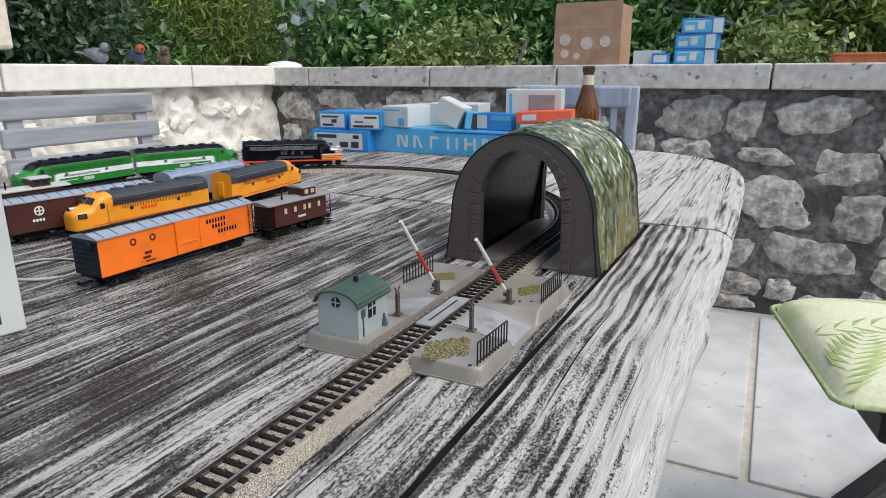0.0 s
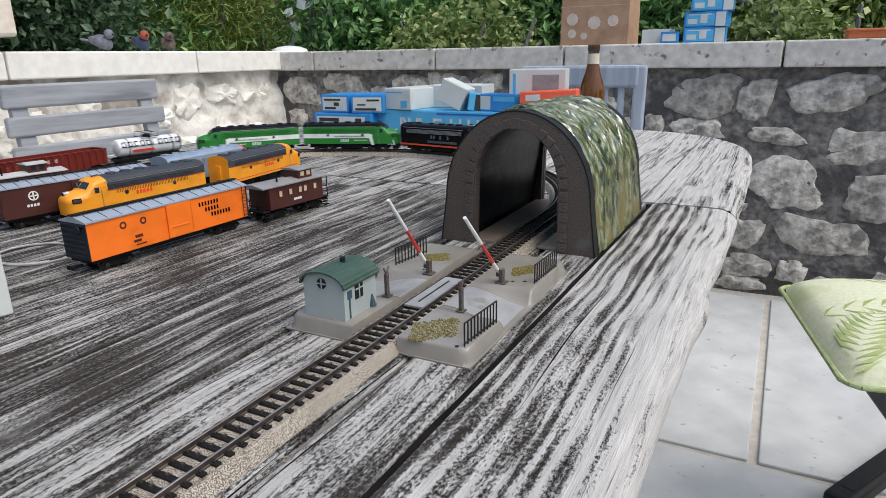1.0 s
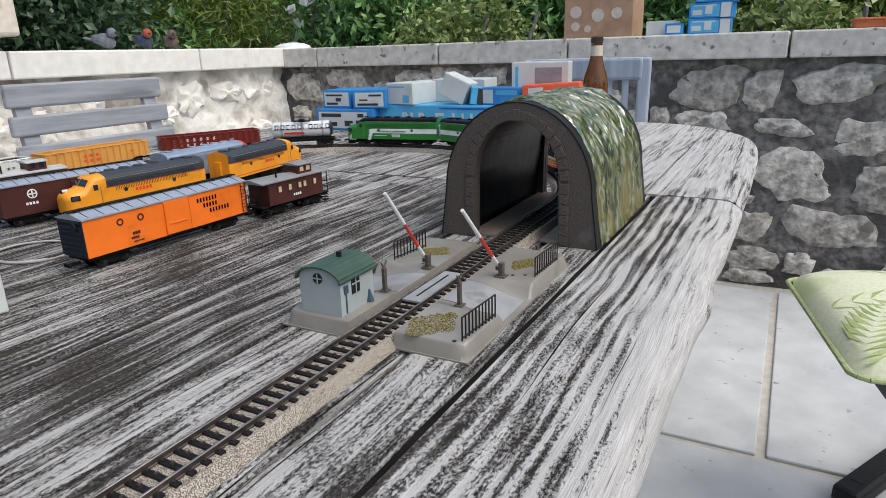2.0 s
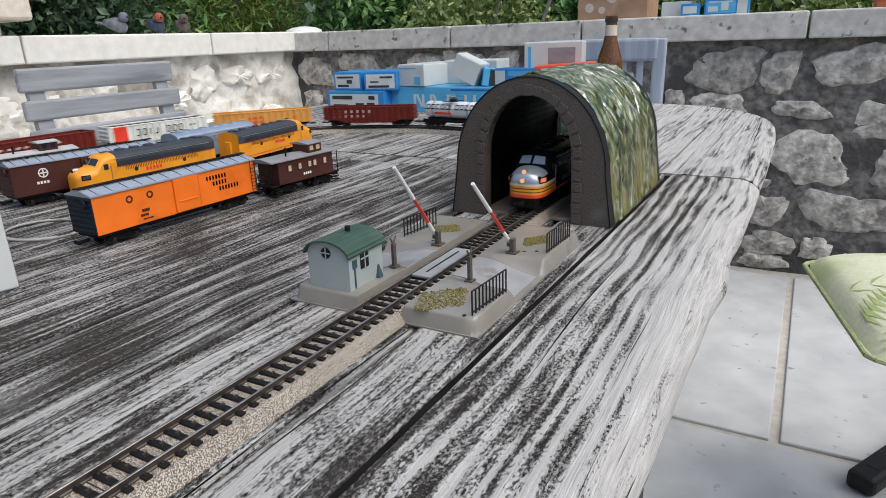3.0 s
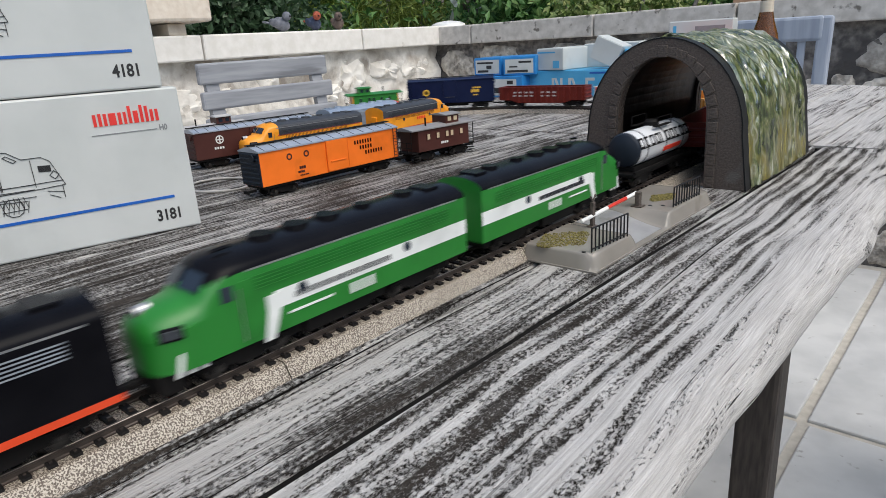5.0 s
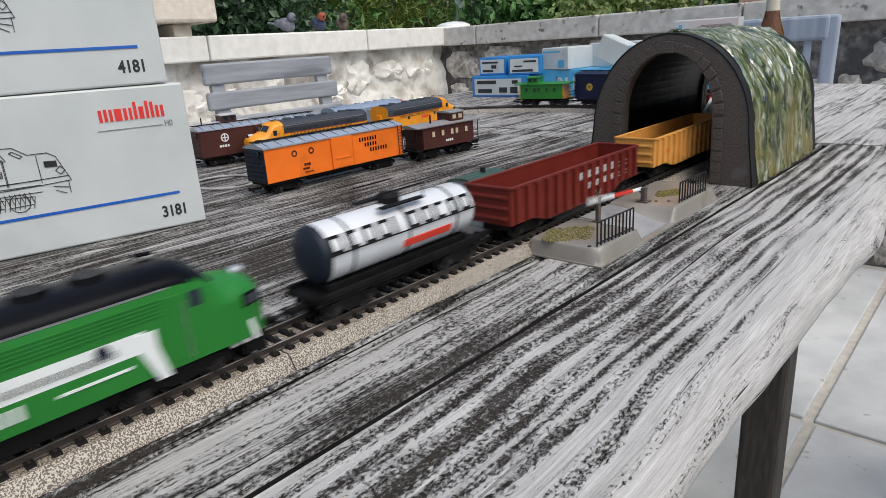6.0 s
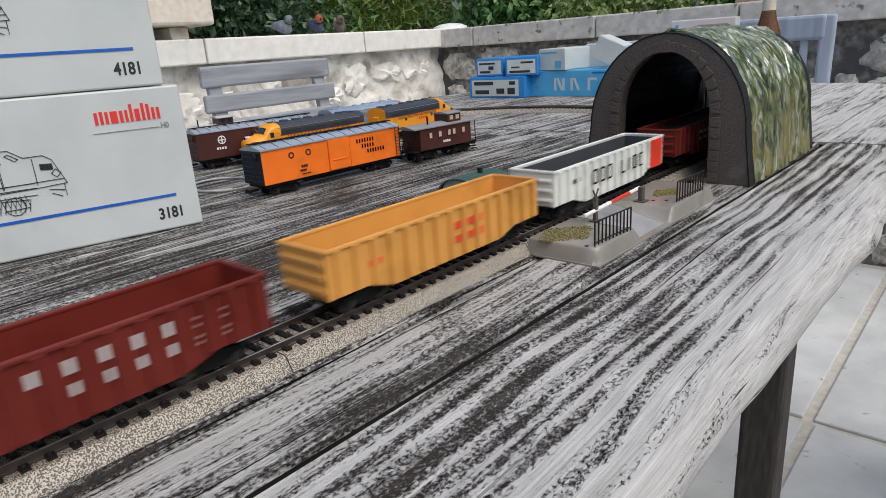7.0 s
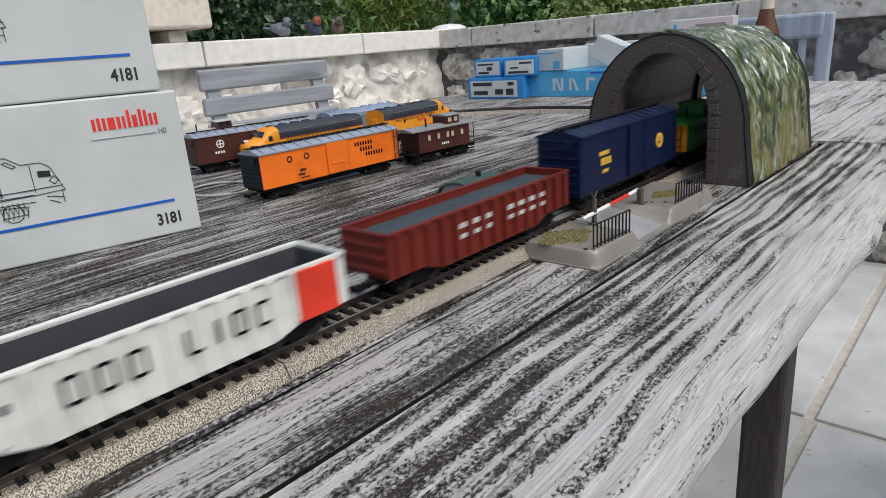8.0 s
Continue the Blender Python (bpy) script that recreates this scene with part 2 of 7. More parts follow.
def mesh_of(name, bm, mats, smooth=False):
    me = bpy.data.meshes.new(name)
    bm.to_mesh(me)
    bm.free()
    for q in mats if isinstance(mats, (list, tuple)) else (mats,):
        me.materials.append(q)
    if smooth:
        me.polygons.foreach_set("use_smooth", [True] * len(me.polygons))
        me.set_sharp_from_angle(angle=radians(38))
    return me


def part(name, bm, mats, parent=None, label="", smooth=False, at=None):
    ob = new(name, mesh_of(name, bm, mats, smooth))
    if parent:
        ob.parent = parent
    if at is not None:
        ob.matrix_basis = at
    return tagged(ob, label)


def again(ob, at, parent=None):
    """Another object on the mesh of ob, under the same parent."""
    c = new(ob.name.split(".")[0], ob.data)
    c.parent = parent or ob.parent
    c.matrix_basis = at
    if "label" in ob:
        c["label"] = ob["label"]
    return c


def thing(name, label, category, at=None, group="", kind=""):
    ob = new(name)
    if at is not None:
        ob.matrix_basis = at
    return tagged(ob, label, category, group, kind)


def structure(name, bm, mats, label="", smooth=False):
    return tagged(part(name, bm, mats, None, "", smooth), label, name.rstrip("_0123456789").replace("_", " "), kind="structure")


def letters(name, text, size, mats, parent, at, label=""):
    cu = bpy.data.curves.new(name, "FONT")
    cu.body, cu.size, cu.extrude, cu.offset, cu.align_x = text, size, 0.00008, size * 0.03, "LEFT"
    ob = new(name, cu)
    bpy.context.view_layer.update()
    me = bpy.data.meshes.new_from_object(ob.evaluated_get(bpy.context.evaluated_depsgraph_get()))
    me.transform(Matrix.Diagonal((0.80, 1, 1, 1)))
    bpy.data.objects.remove(ob)
    bpy.data.curves.remove(cu)
    me.materials.clear()
    me.materials.append(mats)
    ob = new(name, me)
    ob.parent, ob.matrix_basis = parent, at
    return tagged(ob, label)


# ---- the place ----
TOP = 0.74          # table top
TX = 0.005          # middle of the straight track
RAILZ = TOP + 0.0105
WALL_Y, WALL_X = 2.36, -2.13
rng = random.Random(7)

ground = structure("ground", box(B(), (0, 0, -0.06), (400, 400, 0.1)), EARTH, "bare garden earth round the terrace")
pavement = structure("pavement", box(B(), (0.0, -0.3, -0.02), (4.35, 5.5, 0.028)), JOINT, "pale paved terrace with sandy joints")


def slab(w, d):
    return box(B(), (0, 0, 0), (w, d, 0.022), 0.004)


slab_mesh = {}
xs, ys = [-2.10, -1.32, -0.55, -0.016, 0.247, 0.86, 1.5, 2.1], [-2.9, -2.2, -1.5, -0.8, -0.1, 0.48, 1.145, 2.30]
for i in range(len(ys) - 1):
    sh = 0.0 if i == 6 else (0.31 if i % 2 else -0.12)
    xr = [xs[0]] + [x + sh for x in xs[1:-1] if xs[0] + 0.1 < x + sh < xs[-1] - 0.1] + [xs[-1]]
    if i == 5:
        xr = [-2.1, -1.5, -0.75, -0.009, 0.60, 1.2, 2.1]
    for a, b in zip(xr, xr[1:]):
        key = (round(b - a, 3), round(ys[i + 1] - ys[i], 3))
        if key not in slab_mesh:
            slab_mesh[key] = mesh_of("paving_stone", slab(b - a - 0.022, ys[i + 1] - ys[i] - 0.022), PAVING)
        o = new("paving_stone", slab_mesh[key])
        o.parent = pavement
        o.location = ((a + b) / 2, (ys[i] + ys[i + 1]) / 2, -0.0085 + rng.uniform(-0.0015, 0.0015))

def rough_wall(x0, x1, h, thick, amp, seed):
    """A wall whose face (towards -y, at y 0) is lumpy with old mortar."""
    bm, nx, nz = B(), int((x1 - x0) / 0.035), 26
    g = []
    for k in range(nz + 1):
        row = []
        for i in range(nx + 1):
            x, z = x0 + (x1 - x0) * i / nx, -0.02 + (h + 0.02) * k / nz
            d = amp * (noise.noise(Vector((x * 4 + seed, z * 5, 1))) + 0.6 * noise.noise(Vector((x * 11, z * 12 + seed, 2))) + 0.35 * noise.noise(Vector((x * 27, z * 27, seed))))
            row.append(bm.verts.new((x, d, z)))
        g.append(row)
    for k in range(nz):
        for i in range(nx):
            bm.faces.new((g[k][i], g[k][i + 1], g[k + 1][i + 1], g[k + 1][i]))
    b = [bm.verts.new(q) for q in ((x0, thick, -0.02), (x1, thick, -0.02), (x1, thick, h), (x0, thick, h))]
    bm.faces.new(b[::-1])
    bm.faces.new([v for v in g[-1]] + [b[2], b[3]])
    bm.faces.new([row[0] for row in g] + [b[3], b[0]])
    bm.faces.new([row[-1] for row in g] + [b[2], b[1]])
    return bm


wall_north = structure("wall_north", rough_wall(-2.3, 2.3, 0.856, 0.29, 0.010, 3), MORTAR, "rubble stone parapet wall in grey mortar", True)
wall_north.location = (0, WALL_Y, 0)
wall_west = structure("wall_west", rough_wall(-2.9, 2.36, 0.86, 0.29, 0.030, 8), PLASTER, "cream lime-plastered rubble parapet wall", True)
wall_west.matrix_basis = pose(WALL_X, 0, 0, 0, 0, 90)
wall_east = structure("wall_east", box(B(), (2.3, -0.3, 0.43), (0.2, 5.6, 0.9)), PLASTER, "plain plastered parapet wall")
wall_south = structure("wall_south", box(B(), (0.0, -3.1, 0.9), (4.8, 0.2, 1.8)), PLASTER, "plain plastered house wall")


def stone_mesh(w, h, seed, mats, deep=0.03):
    """A rough wall stone: a ragged outline sunk in the mortar, knobbly towards the room (local +y is into the wall)."""
    r = random.Random(seed)
    bm, n = B(), 26
    ph = [r.uniform(0, 6.28) for _ in range(4)]
    sq = r.uniform(0.62, 0.9)
    tilt, skew = r.uniform(-0.2, 0.2), r.uniform(-0.25, 0.25)
    rings = []
    for k, (f, y) in enumerate(((1.06, 0.012), (1.0, -deep * 0.25), (0.93, -deep * 0.7), (0.78, -deep * 0.95), (0.52, -deep * 1.1), (0.22, -deep * 1.12))):
        ring = []
        for i in range(n):
            a = 2 * math.pi * i / n
            ca, sa = math.cos(a), math.sin(a)
            rr = 1 + 0.10 * math.sin(2 * a + ph[0]) + 0.08 * math.sin(3 * a + ph[1]) + 0.07 * math.sin(5 * a + ph[2]) + 0.05 * math.sin(9 * a + ph[3])
            ex = abs(ca) ** sq * (1 if ca > 0 else -1), abs(sa) ** sq * (1 if sa > 0 else -1)
            x, z = ex[0] * w / 2 * f * rr, ex[1] * h / 2 * f * rr
            x, z = x + skew * z, z + tilt * x * 0.5
            d = noise.noise(Vector((x * 28 + seed, z * 28, seed * 1.7))) * deep * 0.8 + noise.noise(Vector((x * 80, z * 80 + seed, 3))) * deep * 0.5
            ring.append(bm.verts.new((x, y + d * (k > 0), z)))
        rings.append(ring)
    for a, b in zip(rings, rings[1:]):
        for i in range(n):
            bm.faces.new((a[i], a[(i + 1) % n], b[(i + 1) % n], b[i]))
    bm.faces.new(rings[-1])
    bmesh.ops.recalc_face_normals(bm, faces=bm.faces)
    return mesh_of("stone", bm, mats, True)


def free(x, z, w, h, used):
    return all(abs(x - u[0]) > (w + u[2]) * 0.47 or abs(z - u[1]) > (h + u[3]) * 0.47 for u in used)


# large stones that stand out of the north wall: x, z, width, height
BIG = [(-0.06, 0.75, 0.27, 0.15), (0.12, 0.74, 0.11, 0.16), (0.36, 0.765, 0.28, 0.13), (0.20, 0.61, 0.17, 0.07), (0.46, 0.58, 0.19, 0.14), (0.25, 0.44, 0.25, 0.19),
       (0.53, 0.41, 0.17, 0.16), (0.39, 0.25, 0.28, 0.15), (0.14, 0.23, 0.10, 0.13), (0.31, 0.10, 0.10, 0.09), (0.14, 0.03, 0.18, 0.06), (-2.0, 0.75, 0.22, 0.14),
       (-1.72, 0.79, 0.24, 0.10), (-0.07, 0.63, 0.17, 0.08), (-0.95, 0.80, 0.13, 0.08), (-1.35, 0.78, 0.20, 0.11)]
used = list(BIG)
for _ in range(1500):
    w, h = rng.uniform(0.07, 0.26), rng.uniform(0.05, 0.16)
    x, z = rng.uniform(-2.05, 2.1), rng.uniform(0.05, 0.8)
    if len(used) < 120 and free(x, z, w, h, used):
        used.append((x, z, w, h))
for i, (x, z, w, h) in enumerate(used):
    o = new("stone", stone_mesh(w, h, i, STONE, 0.016))
    o.parent, o.location = wall_north, (x, 0.004, z)
used = []
for _ in range(1500):
    w, h = rng.uniform(0.09, 0.28), rng.uniform(0.06, 0.17)
    y, z = rng.uniform(-1.5, 2.25), rng.uniform(0.1, 0.8)
    if len(used) < 60 and free(y, z, w, h, used):
        used.append((y, z, w, h))
for i, (y, z, w, h) in enumerate(used):
    o = new("stone", stone_mesh(w, h, 500 + i, STONE_PALE, 0.022))
    o.parent, o.location = wall_west, (y, 0.016, z)

coping_north = tagged(thing("coping_north", "grey cast-stone coping blocks on the wall", "coping"), kind="structure")
cx = [-2.13, -1.87, -1.19, -0.60, 0.19, 0.80, 1.40, 2.0, 2.3]
for a, b in zip(cx, cx[1:]):
    part("coping_block", box(B(), ((a + b) / 2, WALL_Y + 0.13, 0.900), (b - a - 0.007, 0.36, 0.09), 0.006), COPING, coping_north)
coping_west = tagged(thing("coping_west", "bleached pale stone coping blocks on the wall", "coping"), kind="structure")
cy = [2.50, 1.78, 0.98, 0.2, -0.6, -1.4, -2.2, -2.9]
for b, a in zip(cy, cy[1:]):
    part("coping_block", box(B(), (WALL_X - 0.13, (a + b) / 2, 0.905), (0.36, b - a - 0.007, 0.092), 0.006), COPING_PALE, coping_west)


# ---- the table ----
def end_y(x):
    u = min(1.0, max(0.0, (x + 0.12) / 0.30))
    v = min(1.0, max(0.0, (-0.66 - x) / 0.30))
    u = max(u, v)
    return 0.80 + 0.445 * (1 - u ** 2.3) ** (1 / 2.3)


table = thing("garden_table", "long weathered grey teak garden table with rounded corners", "table")


def plank(x0, x1, y0, y1, r=0.0019):
    t, k = 0.030, 6
    pts = [(x0 + r, TOP), (x0 + r * 0.3, TOP - r * 0.35), (x0, TOP - r), (x0, TOP - t), (x1, TOP - t), (x1, TOP - r), (x1 - r * 0.3, TOP - r * 0.35), (x1 - r, TOP)]
    last = x1 - r
    pts += [(last + (x0 + r - last) * i / k, TOP) for i in range(1, k)]
    return prism(B(), pts[::-1], "y", y0, y1)


LEAN = 0.012        # the border board drifts inwards towards its near end


def seam_x(x, y):
    return x + LEAN * (y - 0.4765) * min(1.0, max(0.0, (x - 0.034) / 0.048))


def lean(bm):
    for v in bm.verts:
        v.co.x = seam_x(v.co.x, v.co.y)
    return bm


def border_board(x0, x1, y0, end, seed, n):
    """The rounded outer board: ridged by the weather along its grain, its edge wavy, with a knot's swelling."""
    bm, q, t = B(), 0.026, 0.032
    prof = [(x0, TOP - t, 0), (x0, TOP - 0.002, 0), (x0 + 0.0012, TOP - 0.0004, 0)]
    m = 44
    prof += [(x0 + 0.002 + (x1 - q - x0 - 0.002) * i / m, TOP, 1) for i in range(m + 1)]
    for i in range(1, 12):
        a = radians(90 - 14.5 * i)
        prof.append((x1 - q + q * math.cos(a), TOP - t / 2 + (t / 2) * math.sin(a), 0.6 if i < 7 else 0))
    prof.append((x1 - q, TOP - t, 0))
    rings = []
    for j in range(n + 1):
        ring = []
        for x, z, w in prof:
            y = y0 + ((end(x) if callable(end) else end) - y0) * j / n
            u = (x - x0) / (x1 - x0)
            wob = 0.0016 * noise.noise(Vector((seed, y * 9, 0))) + 0.0008 * noise.noise(Vector((seed, y * 31, 3)))
            if seed == 1:
                wob += 0.0042 * math.exp(-((y - 0.175) / 0.030) ** 2) - 0.0022 * math.exp(-((y - 0.245) / 0.028) ** 2)
            xx = x + wob * ease_in(u)
            gx = x + 0.006 * noise.noise(Vector((x * 6, y * 4, seed)))
            ridge = noise.noise(Vector((gx * 120, y * 2.6, seed))) * 0.00075 + noise.noise(Vector((gx * 330, y * 5, seed + 4))) * 0.0003
            ring.append(bm.verts.new((seam_x(xx, y) if seed == 1 else xx, y, z + w * (ridge - 0.0003))))
        rings.append(ring)
    k = len(prof)
    for a, b in zip(rings, rings[1:]):
        for i in range(k):
            bm.faces.new((a[i], a[(i + 1) % k], b[(i + 1) % k], b[i]))
    bm.faces.new(rings[0])
    bm.faces.new(rings[-1][::-1])
    bmesh.ops.recalc_face_normals(bm, faces=bm.faces)
    return bm


def ease_in(u):
    return min(1.0, max(0.0, (u - 0.5) / 0.5)) ** 2


seams = [0.0825, 0.030, -0.062, -0.158, -0.254, -0.35, -0.446, -0.542, -0.638, -0.734, -0.83]
part("plank", border_board(seams[0] + 0.0046, 0.1815, -1.05, 0.4765, 1, 260), WOOD_PALE, table, "bleached border board with a rounded edge", True)
for b, a in zip(seams, seams[1:]):
    g = 0.0012 if b < 0.08 else 0.0
    near = a == 0.030 or b == 0.030
    part("plank", lean(plank(a + (0.0016 if a == 0.030 else 0.0006), b - (0.0016 if b == 0.030 else g), -1.05, 0.428, 0.0034 if near else 0.0019)), WOOD_MID if b > 0 else WOOD, table)
part("plank", box(B(), (-0.3745, 0.4535, TOP - 0.015), (0.909, 0.047, 0.030), 0.0015), WOOD_MID, table)
part("plank", plank(-0.925, seams[-1] - 0.0025, -1.05, 0.478), WOOD, table)
far = [0.181, 0.0705, -0.025, -0.12, -0.216, -0.312, -0.408, -0.504, -0.60, -0.70, -0.80, -0.92]
part("plank", border_board(far[1] + 0.0012, 0.181, 0.4815, end_y, 2, 60), WOOD_FAR, table, "bleached border board with a rounded corner", True)
for i, (b, a) in enumerate(zip(far[1:], far[2:])):
    part("plank", plank(a + 0.0012, b - 0.0012, 0.4815, lambda u, v: end_y(u)), WOOD_FAR if i < 3 else WOOD_MID, table)
# black strips laid in the two wide joints, painting their shade
part("joint", lean(box(B(), (0.0848, -0.287, TOP - 0.0150), (0.0044, 1.526, 0.0240))), SHADE, table, "dark strip painting shade into the joint")
part("joint", box(B(), (-0.372, 0.4790, TOP - 0.0150), (1.09, 0.0052, 0.0240)), SHADE, table, "dark strip painting shade into the joint")
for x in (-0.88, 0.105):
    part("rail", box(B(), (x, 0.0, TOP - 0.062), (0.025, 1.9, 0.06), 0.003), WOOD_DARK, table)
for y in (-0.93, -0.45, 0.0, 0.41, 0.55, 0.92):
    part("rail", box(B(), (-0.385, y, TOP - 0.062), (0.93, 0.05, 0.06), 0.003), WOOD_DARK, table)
# not real rails: black sheets added below the planks to darken the gaps
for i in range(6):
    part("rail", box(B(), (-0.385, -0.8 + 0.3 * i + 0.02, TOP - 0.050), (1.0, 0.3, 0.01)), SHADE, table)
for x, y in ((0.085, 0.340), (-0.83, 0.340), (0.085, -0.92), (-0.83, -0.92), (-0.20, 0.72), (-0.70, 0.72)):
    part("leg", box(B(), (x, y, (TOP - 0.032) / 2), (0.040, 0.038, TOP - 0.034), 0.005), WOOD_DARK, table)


# ---- the oval of track ----
R, Y0, YN = 0.36, 0.34, -0.36
X0 = TX - R


def route(p):
    """Place and heading at p metres back along the oval from y = 0 of the straight; trains run towards smaller p."""
    if p < YN:
        a = (YN - p) / R
        return X0 + R * math.cos(a), YN - R * math.sin(a), -math.degrees(a)
    if p <= Y0:
        return TX, p, 0.0
    a = (p - Y0) / R
    if a <= math.pi:
        return X0 + R * math.cos(a), Y0 + R * math.sin(a), math.degrees(a)
    return X0 - R, Y0 - (a - math.pi) * R, 180.0


PITCH = 0.0078
sb = B()
for u in (-0.0101, -0.0064, 0.0064, 0.0101):
    box(sb, (u, 0, 0.0009), (0.0010, 0.0010, 0.0008))
for f in sb.faces:
    f.material_index = 1
box(sb, (0, 0, 0), (0.0250, 0.0030, 0.0013))
sleeper_me = mesh_of("sleeper", sb, [SLEEPER, RAIL])
stud_me = mesh_of("stud", box(B(), (0, 0, 0), (0.0014, 0.0018, 0.0016)), RAIL)
BED = [(-0.019, 0.0), (-0.0185, 0.0012), (-0.0152, 0.0062), (-0.0142, 0.0068), (0.0142, 0.0068), (0.0152, 0.0062), (0.0185, 0.0012), (0.019, 0.0)]
RAILP = [(-0.0008, 0.0068), (-0.0008, 0.0074), (-0.0003, 0.0078), (-0.0003, 0.0094), (-0.0006, 0.0097), (-0.0006, 0.0103), (-0.0004, 0.0105), (0.0004, 0.0105), (0.0006, 0.0103), (0.0006, 0.0097), (0.0003, 0.0094), (0.0003, 0.0078), (0.0008, 0.0074), (0.0008, 0.0068)]


def sweep(bm, prof, steps):
    """Carries a cross-section along (x, y, heading) steps."""
    rings = []
    for x, y, h in steps:
        c, s = math.cos(radians(h)), math.sin(radians(h))
        rings.append([bm.verts.new((x + u * c, y + u * s, v)) for u, v in prof])
    k = len(prof)
    for a, b in zip(rings, rings[1:]):
        for i in range(k):
            bm.faces.new((a[i], a[(i + 1) % k], b[(i + 1) % k], b[i]))
    bm.faces.new(rings[0])
    bm.faces.new(rings[-1][::-1])
    bmesh.ops.recalc_face_normals(bm, faces=bm.faces)
    return bm


def track_section(length, curve=0.0):
    ob = thing("track_section", "tinplate model railway track on a printed brown ballast bed", "track", group="oval of track")
    n = 1 if not curve else 8

    def step(u):
        if not curve:
            return 0.0, u * length, 0.0
        a = radians(curve) * u
        return -R + R * math.cos(a), R * math.sin(a), math.degrees(a)
    st = [step(0.002 + 0.996 * i / n) for i in range(n + 1)]
    part("bed", sweep(B(), BED, st), BALLAST, ob, "speckled printed ballast bed")
    for off in (-0.00825, 0.00825):
        rb = sweep(B(), [(u + off, v) for u, v in RAILP], [step(i / n) for i in range(n + 1)])
        rb.normal_update()
        for f in rb.faces:
            f.material_index = 1 if f.normal.z > 0.5 and f.calc_center_median().z > 0.010 else 0
        part("rail", rb, [RAIL, RAIL_TOP], ob, "dark steel rail with a polished head")
    k = round(length / PITCH)
    for i in range(k):
        x, y, h = step((i + 0.5) / k)
        o = new("sleeper", sleeper_me)
        o.parent, o.matrix_basis = ob, pose(x, y, 0.0073, 0, 0, h)
        o = new("stud", stud_me)
        o.parent, o.matrix_basis = ob, pose(x, y, 0.0085, 0, 0, h)
    return ob


ts = track_section(0.18)
ts.matrix_basis = pose(TX, -0.18, TOP)
for y in (-0.36, 0.0):
    copy_thing(ts, pose(TX, y, TOP))
half = track_section(0.16)
half.matrix_basis = pose(TX, 0.18, TOP)
for y in (-0.36, -0.18, 0.0):
    copy_thing(ts, pose(X0 - R, y, TOP))
copy_thing(half, pose(X0 - R, 0.18, TOP))
bend = track_section(R * radians(30), 30)
bend.matrix_basis = pose(TX, Y0, TOP)
for k in range(1, 6):
    a = radians(30 * k)
    copy_thing(bend, pose(X0 + R * math.cos(a), Y0 + R * math.sin(a), TOP, 0, 0, 30 * k))
for k in range(6):
    a = radians(180 + 30 * k)
    copy_thing(bend, pose(X0 + R * math.cos(a), YN + R * math.sin(a), TOP, 0, 0, 180 + 30 * k))


